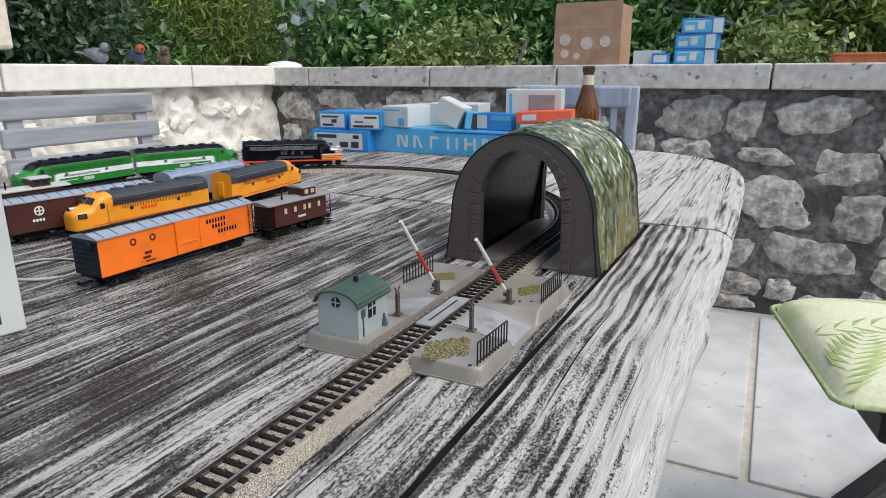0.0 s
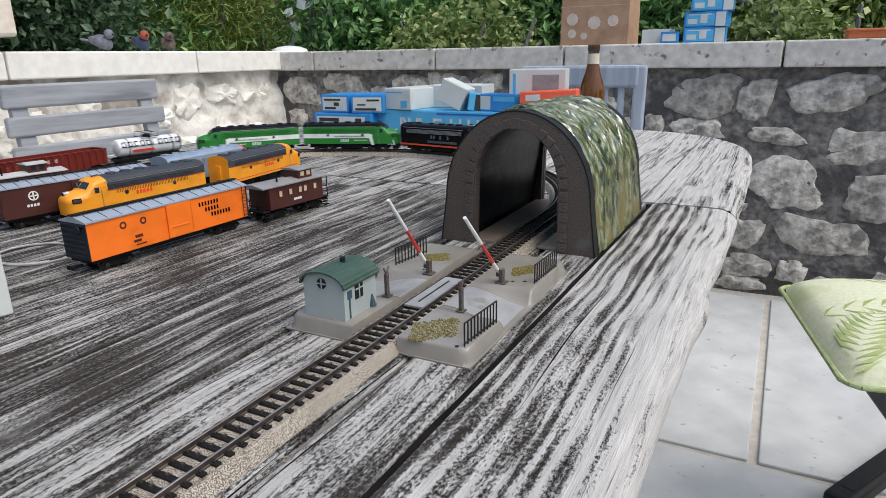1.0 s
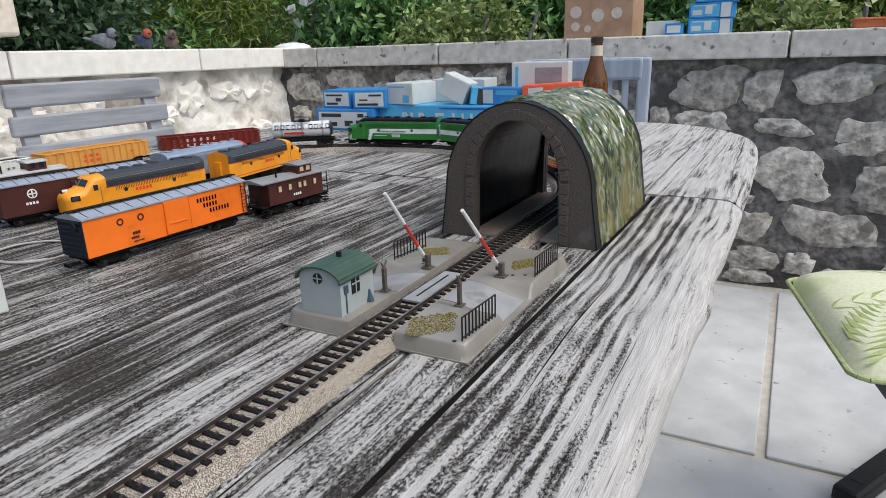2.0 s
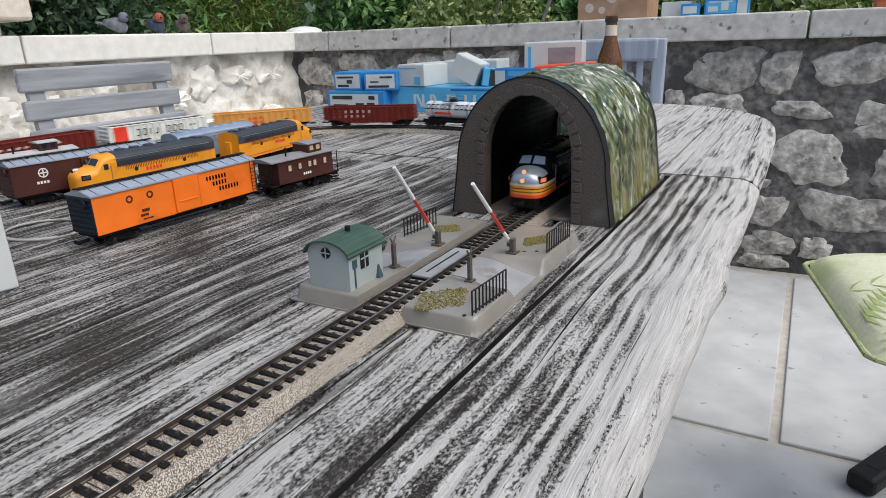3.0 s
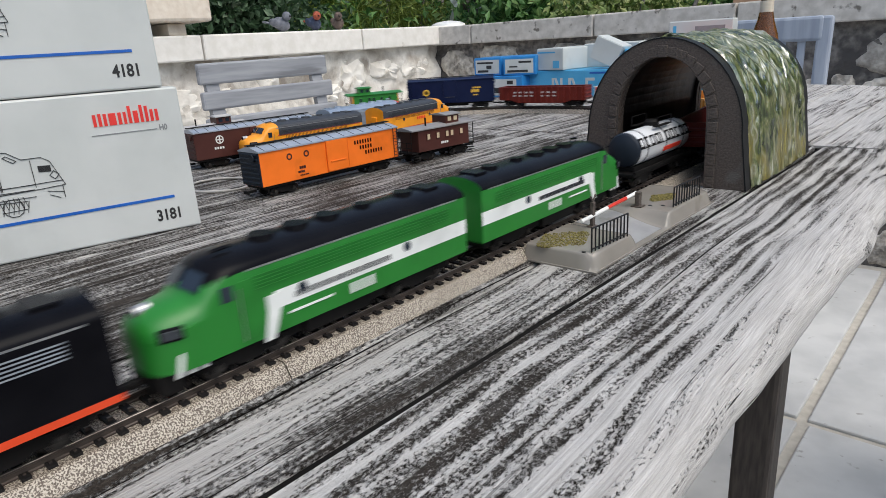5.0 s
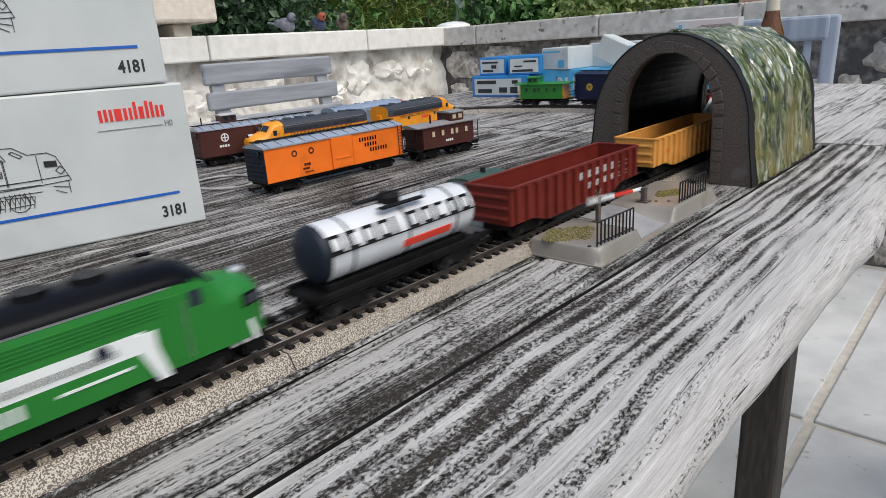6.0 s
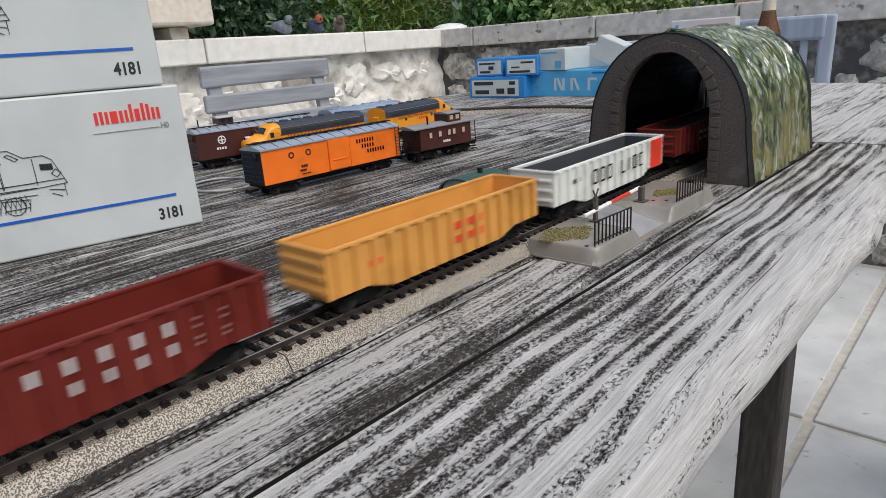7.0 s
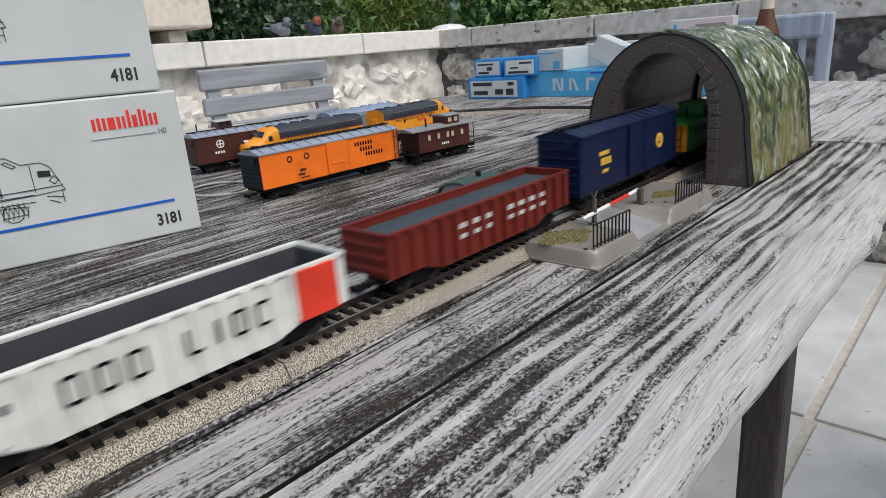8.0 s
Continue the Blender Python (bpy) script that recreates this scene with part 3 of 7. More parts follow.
# ---- the tunnel ----
def foliage_print():
    """Embossed plastic sheet printed with leaf greens; near-white blotches paint in the sky's glints."""
    m = bpy.data.materials.new("printed_foliage_sheet")
    m.use_nodes = True
    n, ln = m.node_tree.nodes, m.node_tree.links
    bs = n["Principled BSDF"]
    tc, mp = n.new("ShaderNodeTexCoord"), n.new("ShaderNodeMapping")
    mp.inputs["Scale"].default_value = (78, 92, 62)
    ln.new(tc.outputs["Object"], mp.inputs[0])
    a, b = n.new("ShaderNodeTexNoise"), n.new("ShaderNodeTexNoise")
    a.inputs["Scale"].default_value, a.inputs["Detail"].default_value, a.inputs["Distortion"].default_value = 1.0, 5, 1.2
    b.inputs["Scale"].default_value, b.inputs["Detail"].default_value = 0.32, 3
    for q in (a, b):
        ln.new(mp.outputs[0], q.inputs["Vector"])
    ra = n.new("ShaderNodeValToRGB")
    e = ra.color_ramp.elements
    e[0].position, e[0].color = 0.30, (0.022, 0.036, 0.010, 1)
    # near-white top of the ramp: gloss glints put into the colour
    e[1].position, e[1].color = 0.66, (0.74, 0.76, 0.62, 1)
    for p, col in ((0.40, (0.10, 0.145, 0.036, 1)), (0.47, (0.25, 0.30, 0.09, 1)), (0.55, (0.48, 0.48, 0.24, 1))):
        q = e.new(p)
        q.color = col
    add = n.new("ShaderNodeMath")
    add.operation = "MULTIPLY_ADD"
    add.inputs[1].default_value = 0.40
    sub = n.new("ShaderNodeMath")
    sub.operation = "SUBTRACT"
    sub.inputs[1].default_value = 0.5
    ln.new(b.outputs[0], sub.inputs[0])
    ln.new(sub.outputs[0], add.inputs[0])
    ln.new(a.outputs[0], add.inputs[2])
    ln.new(add.outputs[0], ra.inputs[0])
    yel, pos, low = n.new("ShaderNodeMix"), n.new("ShaderNodeSeparateXYZ"), n.new("ShaderNodeMapRange")
    yel.data_type = "RGBA"
    spot = n.new("ShaderNodeMath")
    spot.operation = "MULTIPLY"
    edge = n.new("ShaderNodeMapRange")
    edge.inputs["From Min"].default_value, edge.inputs["From Max"].default_value = 0.47, 0.56
    ln.new(b.outputs[0], edge.inputs["Value"])
    ln.new(tc.outputs["Object"], pos.inputs[0])
    low.inputs["From Min"].default_value, low.inputs["From Max"].default_value = 0.075, 0.035
    ln.new(pos.outputs["Z"], low.inputs["Value"])
    ln.new(edge.outputs[0], spot.inputs[0])
    ln.new(low.outputs[0], spot.inputs[1])
    ln.new(spot.outputs[0], yel.inputs["Factor"])
    ln.new(ra.outputs[0], yel.inputs["A"])
    yel.inputs["B"].default_value = (0.42, 0.36, 0.07, 1)
    ln.new(yel.outputs["Result"], bs.inputs["Base Color"])
    bs.inputs["Roughness"].default_value = 0.28
    bs.inputs["Metallic"].default_value = 0.0
    bs.inputs["Specular IOR Level"].default_value = 0.9
    bs.inputs["Coat Weight"].default_value = 1.0
    bs.inputs["Coat IOR"].default_value = 3.9
    bs.inputs["Coat Roughness"].default_value = 0.12
    bp = n.new("ShaderNodeBump")
    bp.inputs["Strength"].default_value, bp.inputs["Distance"].default_value = 0.9, 0.0075
    wm, wr = n.new("ShaderNodeMapping"), n.new("ShaderNodeTexNoise")
    wm.inputs["Scale"].default_value = (44, 64, 32)
    wr.inputs["Scale"].default_value, wr.inputs["Detail"].default_value, wr.inputs["Distortion"].default_value = 1.0, 2.0, 0.8
    ln.new(tc.outputs["Object"], wm.inputs[0])
    ln.new(wm.outputs[0], wr.inputs["Vector"])
    ln.new(wr.outputs[0], bp.inputs["Height"])
    ln.new(bp.outputs[0], bs.inputs["Normal"])
    ln.new(bp.outputs[0], bs.inputs["Coat Normal"])
    return m


FOLIAGE = foliage_print()


def horseshoe(w, top, spring, n=18, foot=None):
    """Half outline to outline: feet at z 0, straight and slightly splayed to the springing, then an arch."""
    foot = foot or w
    pts = [(foot, 0.0)]
    for i in range(n + 1):
        a = math.pi * i / n
        pts.append((w * math.cos(a), spring + (top - spring) * math.sin(a)))
    pts.append((-foot, 0.0))
    return pts


TUN_Y, TUN_L = 0.236, 0.205
tunnel = thing("model_tunnel", "toy railway tunnel with brown portals and printed foliage cover", "tunnel", pose(TX, TUN_Y, TOP))


def ring_between(bm, inner, outer, y0, y1):
    k = len(inner)
    v = [[bm.verts.new((x, y, z)) for x, z in pts] for pts, y in ((inner, y0), (outer, y0), (inner, y1), (outer, y1))]
    for i in range(k - 1):
        bm.faces.new((v[0][i], v[0][i + 1], v[1][i + 1], v[1][i]))
        bm.faces.new((v[2][i], v[3][i], v[3][i + 1], v[2][i + 1]))
        bm.faces.new((v[1][i], v[1][i + 1], v[3][i + 1], v[3][i]))
        bm.faces.new((v[0][i], v[2][i], v[2][i + 1], v[0][i + 1]))
    for i in (0, k - 1):
        bm.faces.new((v[0][i], v[1][i], v[3][i], v[2][i]))
    bmesh.ops.recalc_face_normals(bm, faces=bm.faces)
    return bm


IN, OUT = horseshoe(0.0405, 0.1105, 0.058, 24, 0.0415), horseshoe(0.0695, 0.1250, 0.045, 24, 0.0755)
brick_me = {}
for y, d in ((0.0, 1), (TUN_L, -1)):
    por = part("portal", ring_between(B(), IN, OUT, y, y + d * 0.012), PORTAL, tunnel, "dark brown moulded stone portal", False)
    part("rim", ring_between(B(), horseshoe(0.0690, 0.1245, 0.045, 24, 0.0750), horseshoe(0.0702, 0.1257, 0.045, 24, 0.0762), y - d * 0.0005, y + d * 0.013), BLACK, por, "black outer rim")
    part("inner_lip", ring_between(B(), horseshoe(0.0400, 0.110, 0.058, 24, 0.041), horseshoe(0.0425, 0.1125, 0.058, 24, 0.0435), y - d * 0.0006, y + d * 0.006), PORTAL, por)
    # arch stones, proud of the face
    for i in range(17):
        a = math.pi * (i + 0.5) / 17
        ca, sa = math.cos(a), math.sin(a)
        w = 0.0450 * ca, 0.058 + 0.0562 * sa
        ang = math.degrees(math.atan2(0.0570 * sa, 0.046 * ca))
        big = 1.25 if i == 8 else 1.0
        if big not in brick_me:
            brick_me[big] = mesh_of("arch_stone", box(B(), (0, 0, 0), (0.0078 * big, 0.0024 * big, 0.0086), 0.0005), PORTAL)
        o = new("arch_stone", brick_me[big])
        o.parent, o.matrix_basis = por, pose(w[0], y - d * 0.0004, w[1], 0, -ang, 0)
    for s in (-1, 1):
        for i in range(6):
            if "side" not in brick_me:
                brick_me["side"] = mesh_of("arch_stone", box(B(), (0, 0, 0), (0.0078, 0.0024, 0.0086), 0.0005), PORTAL)
            o = new("arch_stone", brick_me["side"])
            o.parent, o.matrix_basis = por, pose(s * 0.0455, y - d * 0.0004, 0.0055 + i * 0.0093)


def cover():
    bm, n = B(), 76
    prof = horseshoe(0.0700, 0.1255, 0.045, n, 0.0765)
    m = 92
    rows = []
    for j in range(m + 1):
        y = 0.0115 + (TUN_L - 0.023) * j / m
        row = []
        for i, (x, z) in enumerate(prof):
            d = 0.0004 + 0.0021 * noise.noise(Vector((x * 75 + z * 20, y * 95, z * 60 + y * 30))) + 0.0007 * noise.noise(Vector((x * 170, y * 120, z * 110 + 7)))
            k = 1 + (d + 0.0006 * math.sin(math.pi * j / m)) / 0.07
            row.append(bm.verts.new((x * k, y, z * k if z > 0 else 0)))
        rows.append(row)
    for a, b in zip(rows, rows[1:]):
        for i in range(len(prof) - 1):
            bm.faces.new((a[i], a[i + 1], b[i + 1], b[i]))
    bmesh.ops.solidify(bm, geom=bm.faces[:], thickness=0.0012)
    bmesh.ops.recalc_face_normals(bm, faces=bm.faces)
    return bm


part("cover", cover(), FOLIAGE, tunnel, "glossy embossed sheet printed with green foliage", True)
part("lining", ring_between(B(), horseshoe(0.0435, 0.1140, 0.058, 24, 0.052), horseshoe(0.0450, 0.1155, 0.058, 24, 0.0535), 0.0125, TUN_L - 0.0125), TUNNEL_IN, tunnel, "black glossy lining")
for s in (-1, 1):
    part("floor_strip", box(B(), (s * 0.0345, TUN_L / 2, 0.0016), (0.026, TUN_L - 0.01, 0.0030), 0.0005), material("brown_card" if s > 0 else "brown_card_strip", (0.20, 0.15, 0.12), (0.27, 0.21, 0.17), 40, rough=0.30), tunnel, "brown floor strip beside the track")


# ---- the level crossing ----
crossing = thing("level_crossing", "toy level crossing with beige plinths, fences and moss on the table", "level crossing", pose(TX, 0, TOP))
PZ = 0.0106


def ease(u):
    u = min(1.0, max(0.0, u))
    return u * u * (3 - 2 * u)


SKIRT, SKIRT_Z = (0.0, 0.0007, 0.0009, 0.0026, 0.0031, 0.0038, 0.0048), (0.10, 0.11, 0.17, 0.86, 0.95, 0.99, 1.0)


def surface(x, y, w):
    """Height of the moulded base: platforms at both ends, a road that ramps down to the table between."""
    u = (x - 0.0165) / (w - 0.0165)
    road = ease((y - 0.050) / 0.008) * ease((0.110 - y) / 0.008)
    z = PZ - road * (PZ - 0.0022) * ease(u * 1.15 - 0.1) - 0.0012 * road
    ex, ey, rc = w - x, min(y + 0.001, 0.190 - y), 0.009
    rim = min(ex, ey) if max(ex, ey) > rc else max(0.0, rc - math.hypot(rc - ex, rc - ey))
    return max(0.0009, z * float(np.interp(rim, SKIRT, SKIRT_Z)))


def plinth(sign, w, ys=None, lift=0.0, xs=None):
    bm = B()
    xs = xs or [0.0165 + (w - 0.0165) * u for u in (0, 0.12, 0.25, 0.38, 0.5, 0.62, 0.74, 0.82)] + [w - q for q in SKIRT[::-1]]
    ys = ys or [q - 0.001 for q in SKIRT] + [0.008 + 0.003 * k for k in range(59)] + [0.190 - q for q in SKIRT[::-1]]
    g = [[bm.verts.new((sign * x, y, surface(x, y, w) + lift)) for x in xs] for y in ys]
    for j in range(len(ys) - 1):
        for i in range(len(xs) - 1):
            bm.faces.new((g[j][i], g[j][i + 1], g[j + 1][i + 1], g[j + 1][i]))
    if not lift:
        lo = [[bm.verts.new((sign * x, y, 0.0)) for x in (xs[0], xs[-1])] for y in (ys[0], ys[-1])]
        bm.faces.new((lo[0][0], lo[0][1], lo[1][1], lo[1][0]))
        bm.faces.new([g[0][i] for i in range(len(xs))] + [lo[0][1], lo[0][0]])
        bm.faces.new([g[-1][i] for i in range(len(xs))] + [lo[1][1], lo[1][0]])
        bm.faces.new([r_[0] for r_ in g] + [lo[1][0], lo[0][0]])
        bm.faces.new([r_[-1] for r_ in g] + [lo[1][1], lo[0][1]])
    bmesh.ops.recalc_face_normals(bm, faces=bm.faces)
    return bm


part("plinth", plinth(1, 0.0660), PLINTH, crossing, "beige moulded plinth with a rounded rim", True)
part("plinth", plinth(-1, 0.0690), PLINTH, crossing, "beige moulded plinth carrying the hut", True)
for sg, w in ((1, 0.0660), (-1, 0.0690)):
    rd = plinth(sg, w, [0.060 + 0.0025 * k for k in range(17)], 0.0004, [0.0172 + (w - 0.0215) * k / 12 for k in range(13)])
    bmesh.ops.solidify(rd, geom=rd.faces[:], thickness=0.0003)
    part("road", rd, ROADGREY, crossing, "pale grey road surface", True)
pan = part("track_panel", box(B(), (0.0, 0.080, 0.0094), (0.0142, 0.062, 0.0016), 0.0003), ROADGREY, crossing, "grey crossing panel between the rails")
part("slot", box(B(), (0.0, 0.080, 0.0104), (0.0010, 0.046, 0.0006)), BLACK, pan)
for x, y in ((0.0555, 0.004), (0.044, 0.121), (0.052, 0.125), (-0.030, 0.118)):
    part("screw_hole", cyl(B(), (x, y, PZ - 0.001), (x, y, PZ + 0.0003), 0.0013, n=10), BLACK, crossing)


def moss(x, y, w, d, seed):
    r = random.Random(seed)
    bm = B()
    for _ in range(1500):
        u, v = r.uniform(-1, 1), r.uniform(-1, 1)
        if abs(u * 0.9 - v * 0.25) + abs(v * 0.8 + u * 0.1) > 0.95 + r.uniform(-0.08, 0.08):
            continue
        s = r.uniform(0.0003, 0.0007)
        bmesh.ops.create_icosphere(bm, subdivisions=1, radius=s, matrix=pose(x + u * w / 2, y + v * d / 2, PZ + s * 0.1, r.uniform(0, 90), 0, r.uniform(0, 90)))
    return bm


for q in ((0.0325, 0.0195, 0.032, 0.042, 1), (0.042, 0.148, 0.018, 0.030, 2), (-0.036, 0.150, 0.026, 0.026, 3)):
    tagged(part("moss", moss(*q), MOSS, crossing, "yellow-green scatter patch"), kind="stuff")


def fence(x0, y0, x1, y1, h=0.0145):
    ob = new("fence")
    ob.parent = crossing
    tagged(ob, "small dark metal railing")
    a, b = Vector((x0, y0, PZ)), Vector((x1, y1, PZ))
    for z in (h, 0.0018):
        part("fence_rail", cyl(B(), a + Vector((0, 0, z)), b + Vector((0, 0, z)), 0.00055, n=6), BLACK, ob)
    n = 11
    up = cyl(B(), (0, 0, -0.001), (0, 0, h), 0.0005, n=6)
    first = part("fence_post", up, BLACK, ob, "", at=Matrix.Translation(a))
    for i in range(1, n):
        again(first, Matrix.Translation(a.lerp(b, i / (n - 1))))
    return ob


fence(0.0595, 0.006, 0.0625, 0.046)
fence(0.0600, 0.124, 0.0620, 0.168)
fence(-0.0560, 0.118, -0.0500, 0.158)


def rest_post(x, y):
    bm = B()
    box(bm, (x, y, PZ + 0.0085), (0.0024, 0.0034, 0.017), 0.0004)
    box(bm, (x, y, PZ + 0.0005), (0.006, 0.006, 0.001), 0.0002)
    for s in (-1, 1):
        cyl(bm, (x, y, PZ + 0.0165), (x, y + s * 0.0034, PZ + 0.0215), 0.0006, n=6)
    return part("rest_post", bm, PORTAL, crossing, "dull grey forked rest post")


rest_post(0.0345, 0.053)
rest_post(-0.0250, 0.056)


def barrier(x, y):
    """A swinging arm that turns about x at its pivot post; the arm reaches towards -y."""
    bm = B()
    box(bm, (x, y, PZ + 0.0055), (0.0034, 0.0046, 0.011), 0.0005)
    box(bm, (x, y, PZ + 0.0005), (0.008, 0.008, 0.001), 0.0002)
    part("pivot_post", bm, PORTAL, crossing, "dull metal pivot post")
    arm = new("barrier_arm")
    arm.parent = crossing
    tagged(arm, "red and white barrier arm")
    arm.location = (x - 0.0030, y, PZ + 0.0092)
    for a, b, q in ((0.002, -0.014, WHITE), (-0.014, -0.042, RED), (-0.042, -0.077, WHITE)):
        bm = cyl(B(), (0, a, 0), (0, b, 0), 0.0014, 0.0012, 10)
        part("stripe", bm, q, arm)
    part("counterweight", cyl(B(), (0.0016, 0.0035, -0.001), (-0.0016, 0.0035, -0.001), 0.0022, n=14), PORTAL, arm, "small dull counterweight")
    return arm


arm_right, arm_left = barrier(0.0375, 0.115), barrier(-0.0215, 0.111)

# signal hut on its plinth
hut = thing("signal_hut", "pale blue tin signal hut with a green barrel roof", "hut", pose(-0.0355, 0.0235, TOP + PZ))
HW, HD, HE, HT = 0.0160, 0.0180, 0.0225, 0.0335
gable = [(-HW, 0), (HW, 0), (HW, HE)] + [(HW * math.cos(a), HE + 0.0085 * math.sin(a)) for a in [math.pi * i / 12 for i in range(1, 12)]] + [(-HW, HE)]
part("shell", prism(B(), gable, "y", -HD, HD), HUT_WALL, hut, "pale blue-green tin walls")
bm = B()
arc = [(math.pi * i / 26) for i in range(27)]
outer = [((HW + 0.0018 + (0.00035 if i % 2 else 0)) * math.cos(a) * 1.0, HE - 0.0006 + (0.0098 + (0.00035 if i % 2 else 0)) * math.sin(a)) for i, a in enumerate(arc)]
inner = [((HW + 0.0009) * math.cos(a), HE - 0.0006 + 0.0088 * math.sin(a)) for a in arc[::-1]]
part("roof", prism(bm, outer + inner, "y", -HD - 0.0022, HD + 0.0022), HUT_ROOF, hut, "green corrugated barrel roof")
part("chimney", cyl(B(), (0, 0.004, HE + 0.008), (0, 0.004, HE + 0.0128), 0.0019, n=10), BLACK, hut, "short dark chimney")
w1 = part("round_window", cyl(B(), (-0.001, -HD + 0.0002, 0.0235), (-0.001, -HD - 0.0005, 0.0235), 0.0036, n=20), BLACK, hut, "round black window with white bars")
part("window_bar", box(B(), (-0.001, -HD - 0.0006, 0.0235), (0.0008, 0.0004, 0.0068)), HUT_WALL, w1)
part("window_bar", box(B(), (-0.001, -HD - 0.0006, 0.0235), (0.0068, 0.0004, 0.0008)), HUT_WALL, w1)
w2 = part("window", box(B(), (HW + 0.0002, -0.002, 0.0165), (0.0006, 0.0085, 0.0105)), BLACK, hut, "dark window with pale glazing bars")
part("window_bar", box(B(), (HW + 0.0006, -0.002, 0.0165), (0.0004, 0.0009, 0.0105)), HUT_WALL, w2)
part("window_bar", box(B(), (HW + 0.0006, -0.002, 0.0180), (0.0004, 0.0085, 0.0009)), HUT_WALL, w2)
DEEPBLUE = material("printed_blue", (0.025, 0.055, 0.075), (0.04, 0.08, 0.10), 50, rough=0.5)
pr = part("printed_pump", box(B(), (HW + 0.0002, -0.0125, 0.0085), (0.0006, 0.0012, 0.016)), DEEPBLUE, hut, "printed blue water pump")
part("pump_head", box(B(), (HW + 0.0002, -0.0122, 0.0165), (0.0007, 0.0046, 0.0055), 0.0002), DEEPBLUE, pr)
part("printed_bush", cyl(B(), (HW + 0.0003, 0.0125, 0.0005), (HW + 0.0003, 0.0125, 0.0085), 0.0030, 0.0006, 8), DEEPBLUE, hut)


# ---- rolling stock: built along y, front towards -y, z 0 on the rail ----
def paint(name, c, rough=0.38, **k):
    return material(name, c, tuple(min(1.0, v * 1.12 + 0.003) for v in c), 45, rough=rough, spots=tuple(v * 0.82 for v in c), spot_scale=14, spot_at=0.66, **k)


P_BLACK = paint("loco_black", (0.004, 0.004, 0.0055), 0.24, spec=0.08)
P_DIM = paint("dim_silver", (0.13, 0.14, 0.16), 0.4)
P_SILVER = paint("silver_nose_paint", (0.38, 0.42, 0.47), 0.3, metal=0.55)
P_ORANGE = paint("band_orange", (0.72, 0.27, 0.03))
P_REDBAND = paint("band_red", (0.66, 0.06, 0.015))
P_CREAM = paint("band_cream", (0.62, 0.58, 0.46))
P_GREEN = paint("cascade_green", (0.014, 0.165, 0.020))
P_WHITE = paint("stripe_white", (0.70, 0.72, 0.70))
P_YELLOW = paint("armour_yellow", (0.74, 0.28, 0.014))
P_GREY = paint("roof_grey", (0.036, 0.040, 0.048), 0.5, spec=0.35)
P_BLUEGREY = paint("silver_blue", (0.30, 0.36, 0.45), 0.32, metal=0.4)
P_WARRED = paint("nose_red", (0.50, 0.03, 0.03))
P_REEFER = paint("reefer_orange", (0.83, 0.165, 0.012), 0.42)
P_NAVY = paint("dark_navy", (0.008, 0.013, 0.022), 0.5, spec=0.3)
P_ROOFSIL = paint("roof_silver", (0.42, 0.46, 0.52), 0.35, metal=0.45)
P_OXIDE = paint("oxide_red", (0.135, 0.017, 0.011), 0.45, spec=0.22)
P_BROWN = paint("car_brown", (0.060, 0.017, 0.013), 0.48, spec=0.35)
P_GONY = paint("gondola_yellow", (0.61, 0.285, 0.060), 0.45)
P_GONW = paint("gondola_white", (0.66, 0.66, 0.61), 0.45)
P_BROWNWHITE = paint("worn_white_print", (0.34, 0.20, 0.18), 0.5)
P_BRIGHT = paint("bright_red", (0.72, 0.045, 0.02), 0.4)
P_BLUE = paint("enchantment_blue", (0.004, 0.009, 0.038), 0.36, spec=0.2)
P_LOAD = paint("slate_load", (0.075, 0.10, 0.115), 0.6)
P_DARKLOAD = paint("dark_load", (0.042, 0.045, 0.052), 0.6)
P_TANK = paint("tank_white", (0.60, 0.61, 0.62), 0.28)
UNDER = material("underframe_black", (0.005, 0.0048, 0.0045), (0.010, 0.009, 0.009), 120, rough=0.6, spec=0.14)
# windscreen base colour holds the sky's grey-blue reflection
SCREEN = material("grey_blue_glazing", (0.13, 0.165, 0.23), (0.18, 0.22, 0.29), 20, rough=0.1)
WHEEL = material("wheel_steel", (0.03, 0.028, 0.027), (0.08, 0.075, 0.07), 80, rough=0.4, metal=0.8)
LAMP = bpy.data.materials.new("warm_headlight")
LAMP.use_nodes = True
LAMP.node_tree.nodes["Principled BSDF"].inputs["Base Color"].default_value = (0.85, 0.35, 0.15, 1)
LAMP.node_tree.nodes["Principled BSDF"].inputs["Emission Color"].default_value = (1.0, 0.55, 0.28, 1)
LAMP.node_tree.nodes["Principled BSDF"].inputs["Emission Strength"].default_value = 0.45
NUMBER = bpy.data.materials.new("lit_number_board")
NUMBER.use_nodes = True
NUMBER.node_tree.nodes["Principled BSDF"].inputs["Base Color"].default_value = (0.75, 0.2, 0.08, 1)
NUMBER.node_tree.nodes["Principled BSDF"].inputs["Emission Color"].default_value = (1.0, 0.22, 0.06, 1)
NUMBER.node_tree.nodes["Principled BSDF"].inputs["Emission Strength"].default_value = 0.3


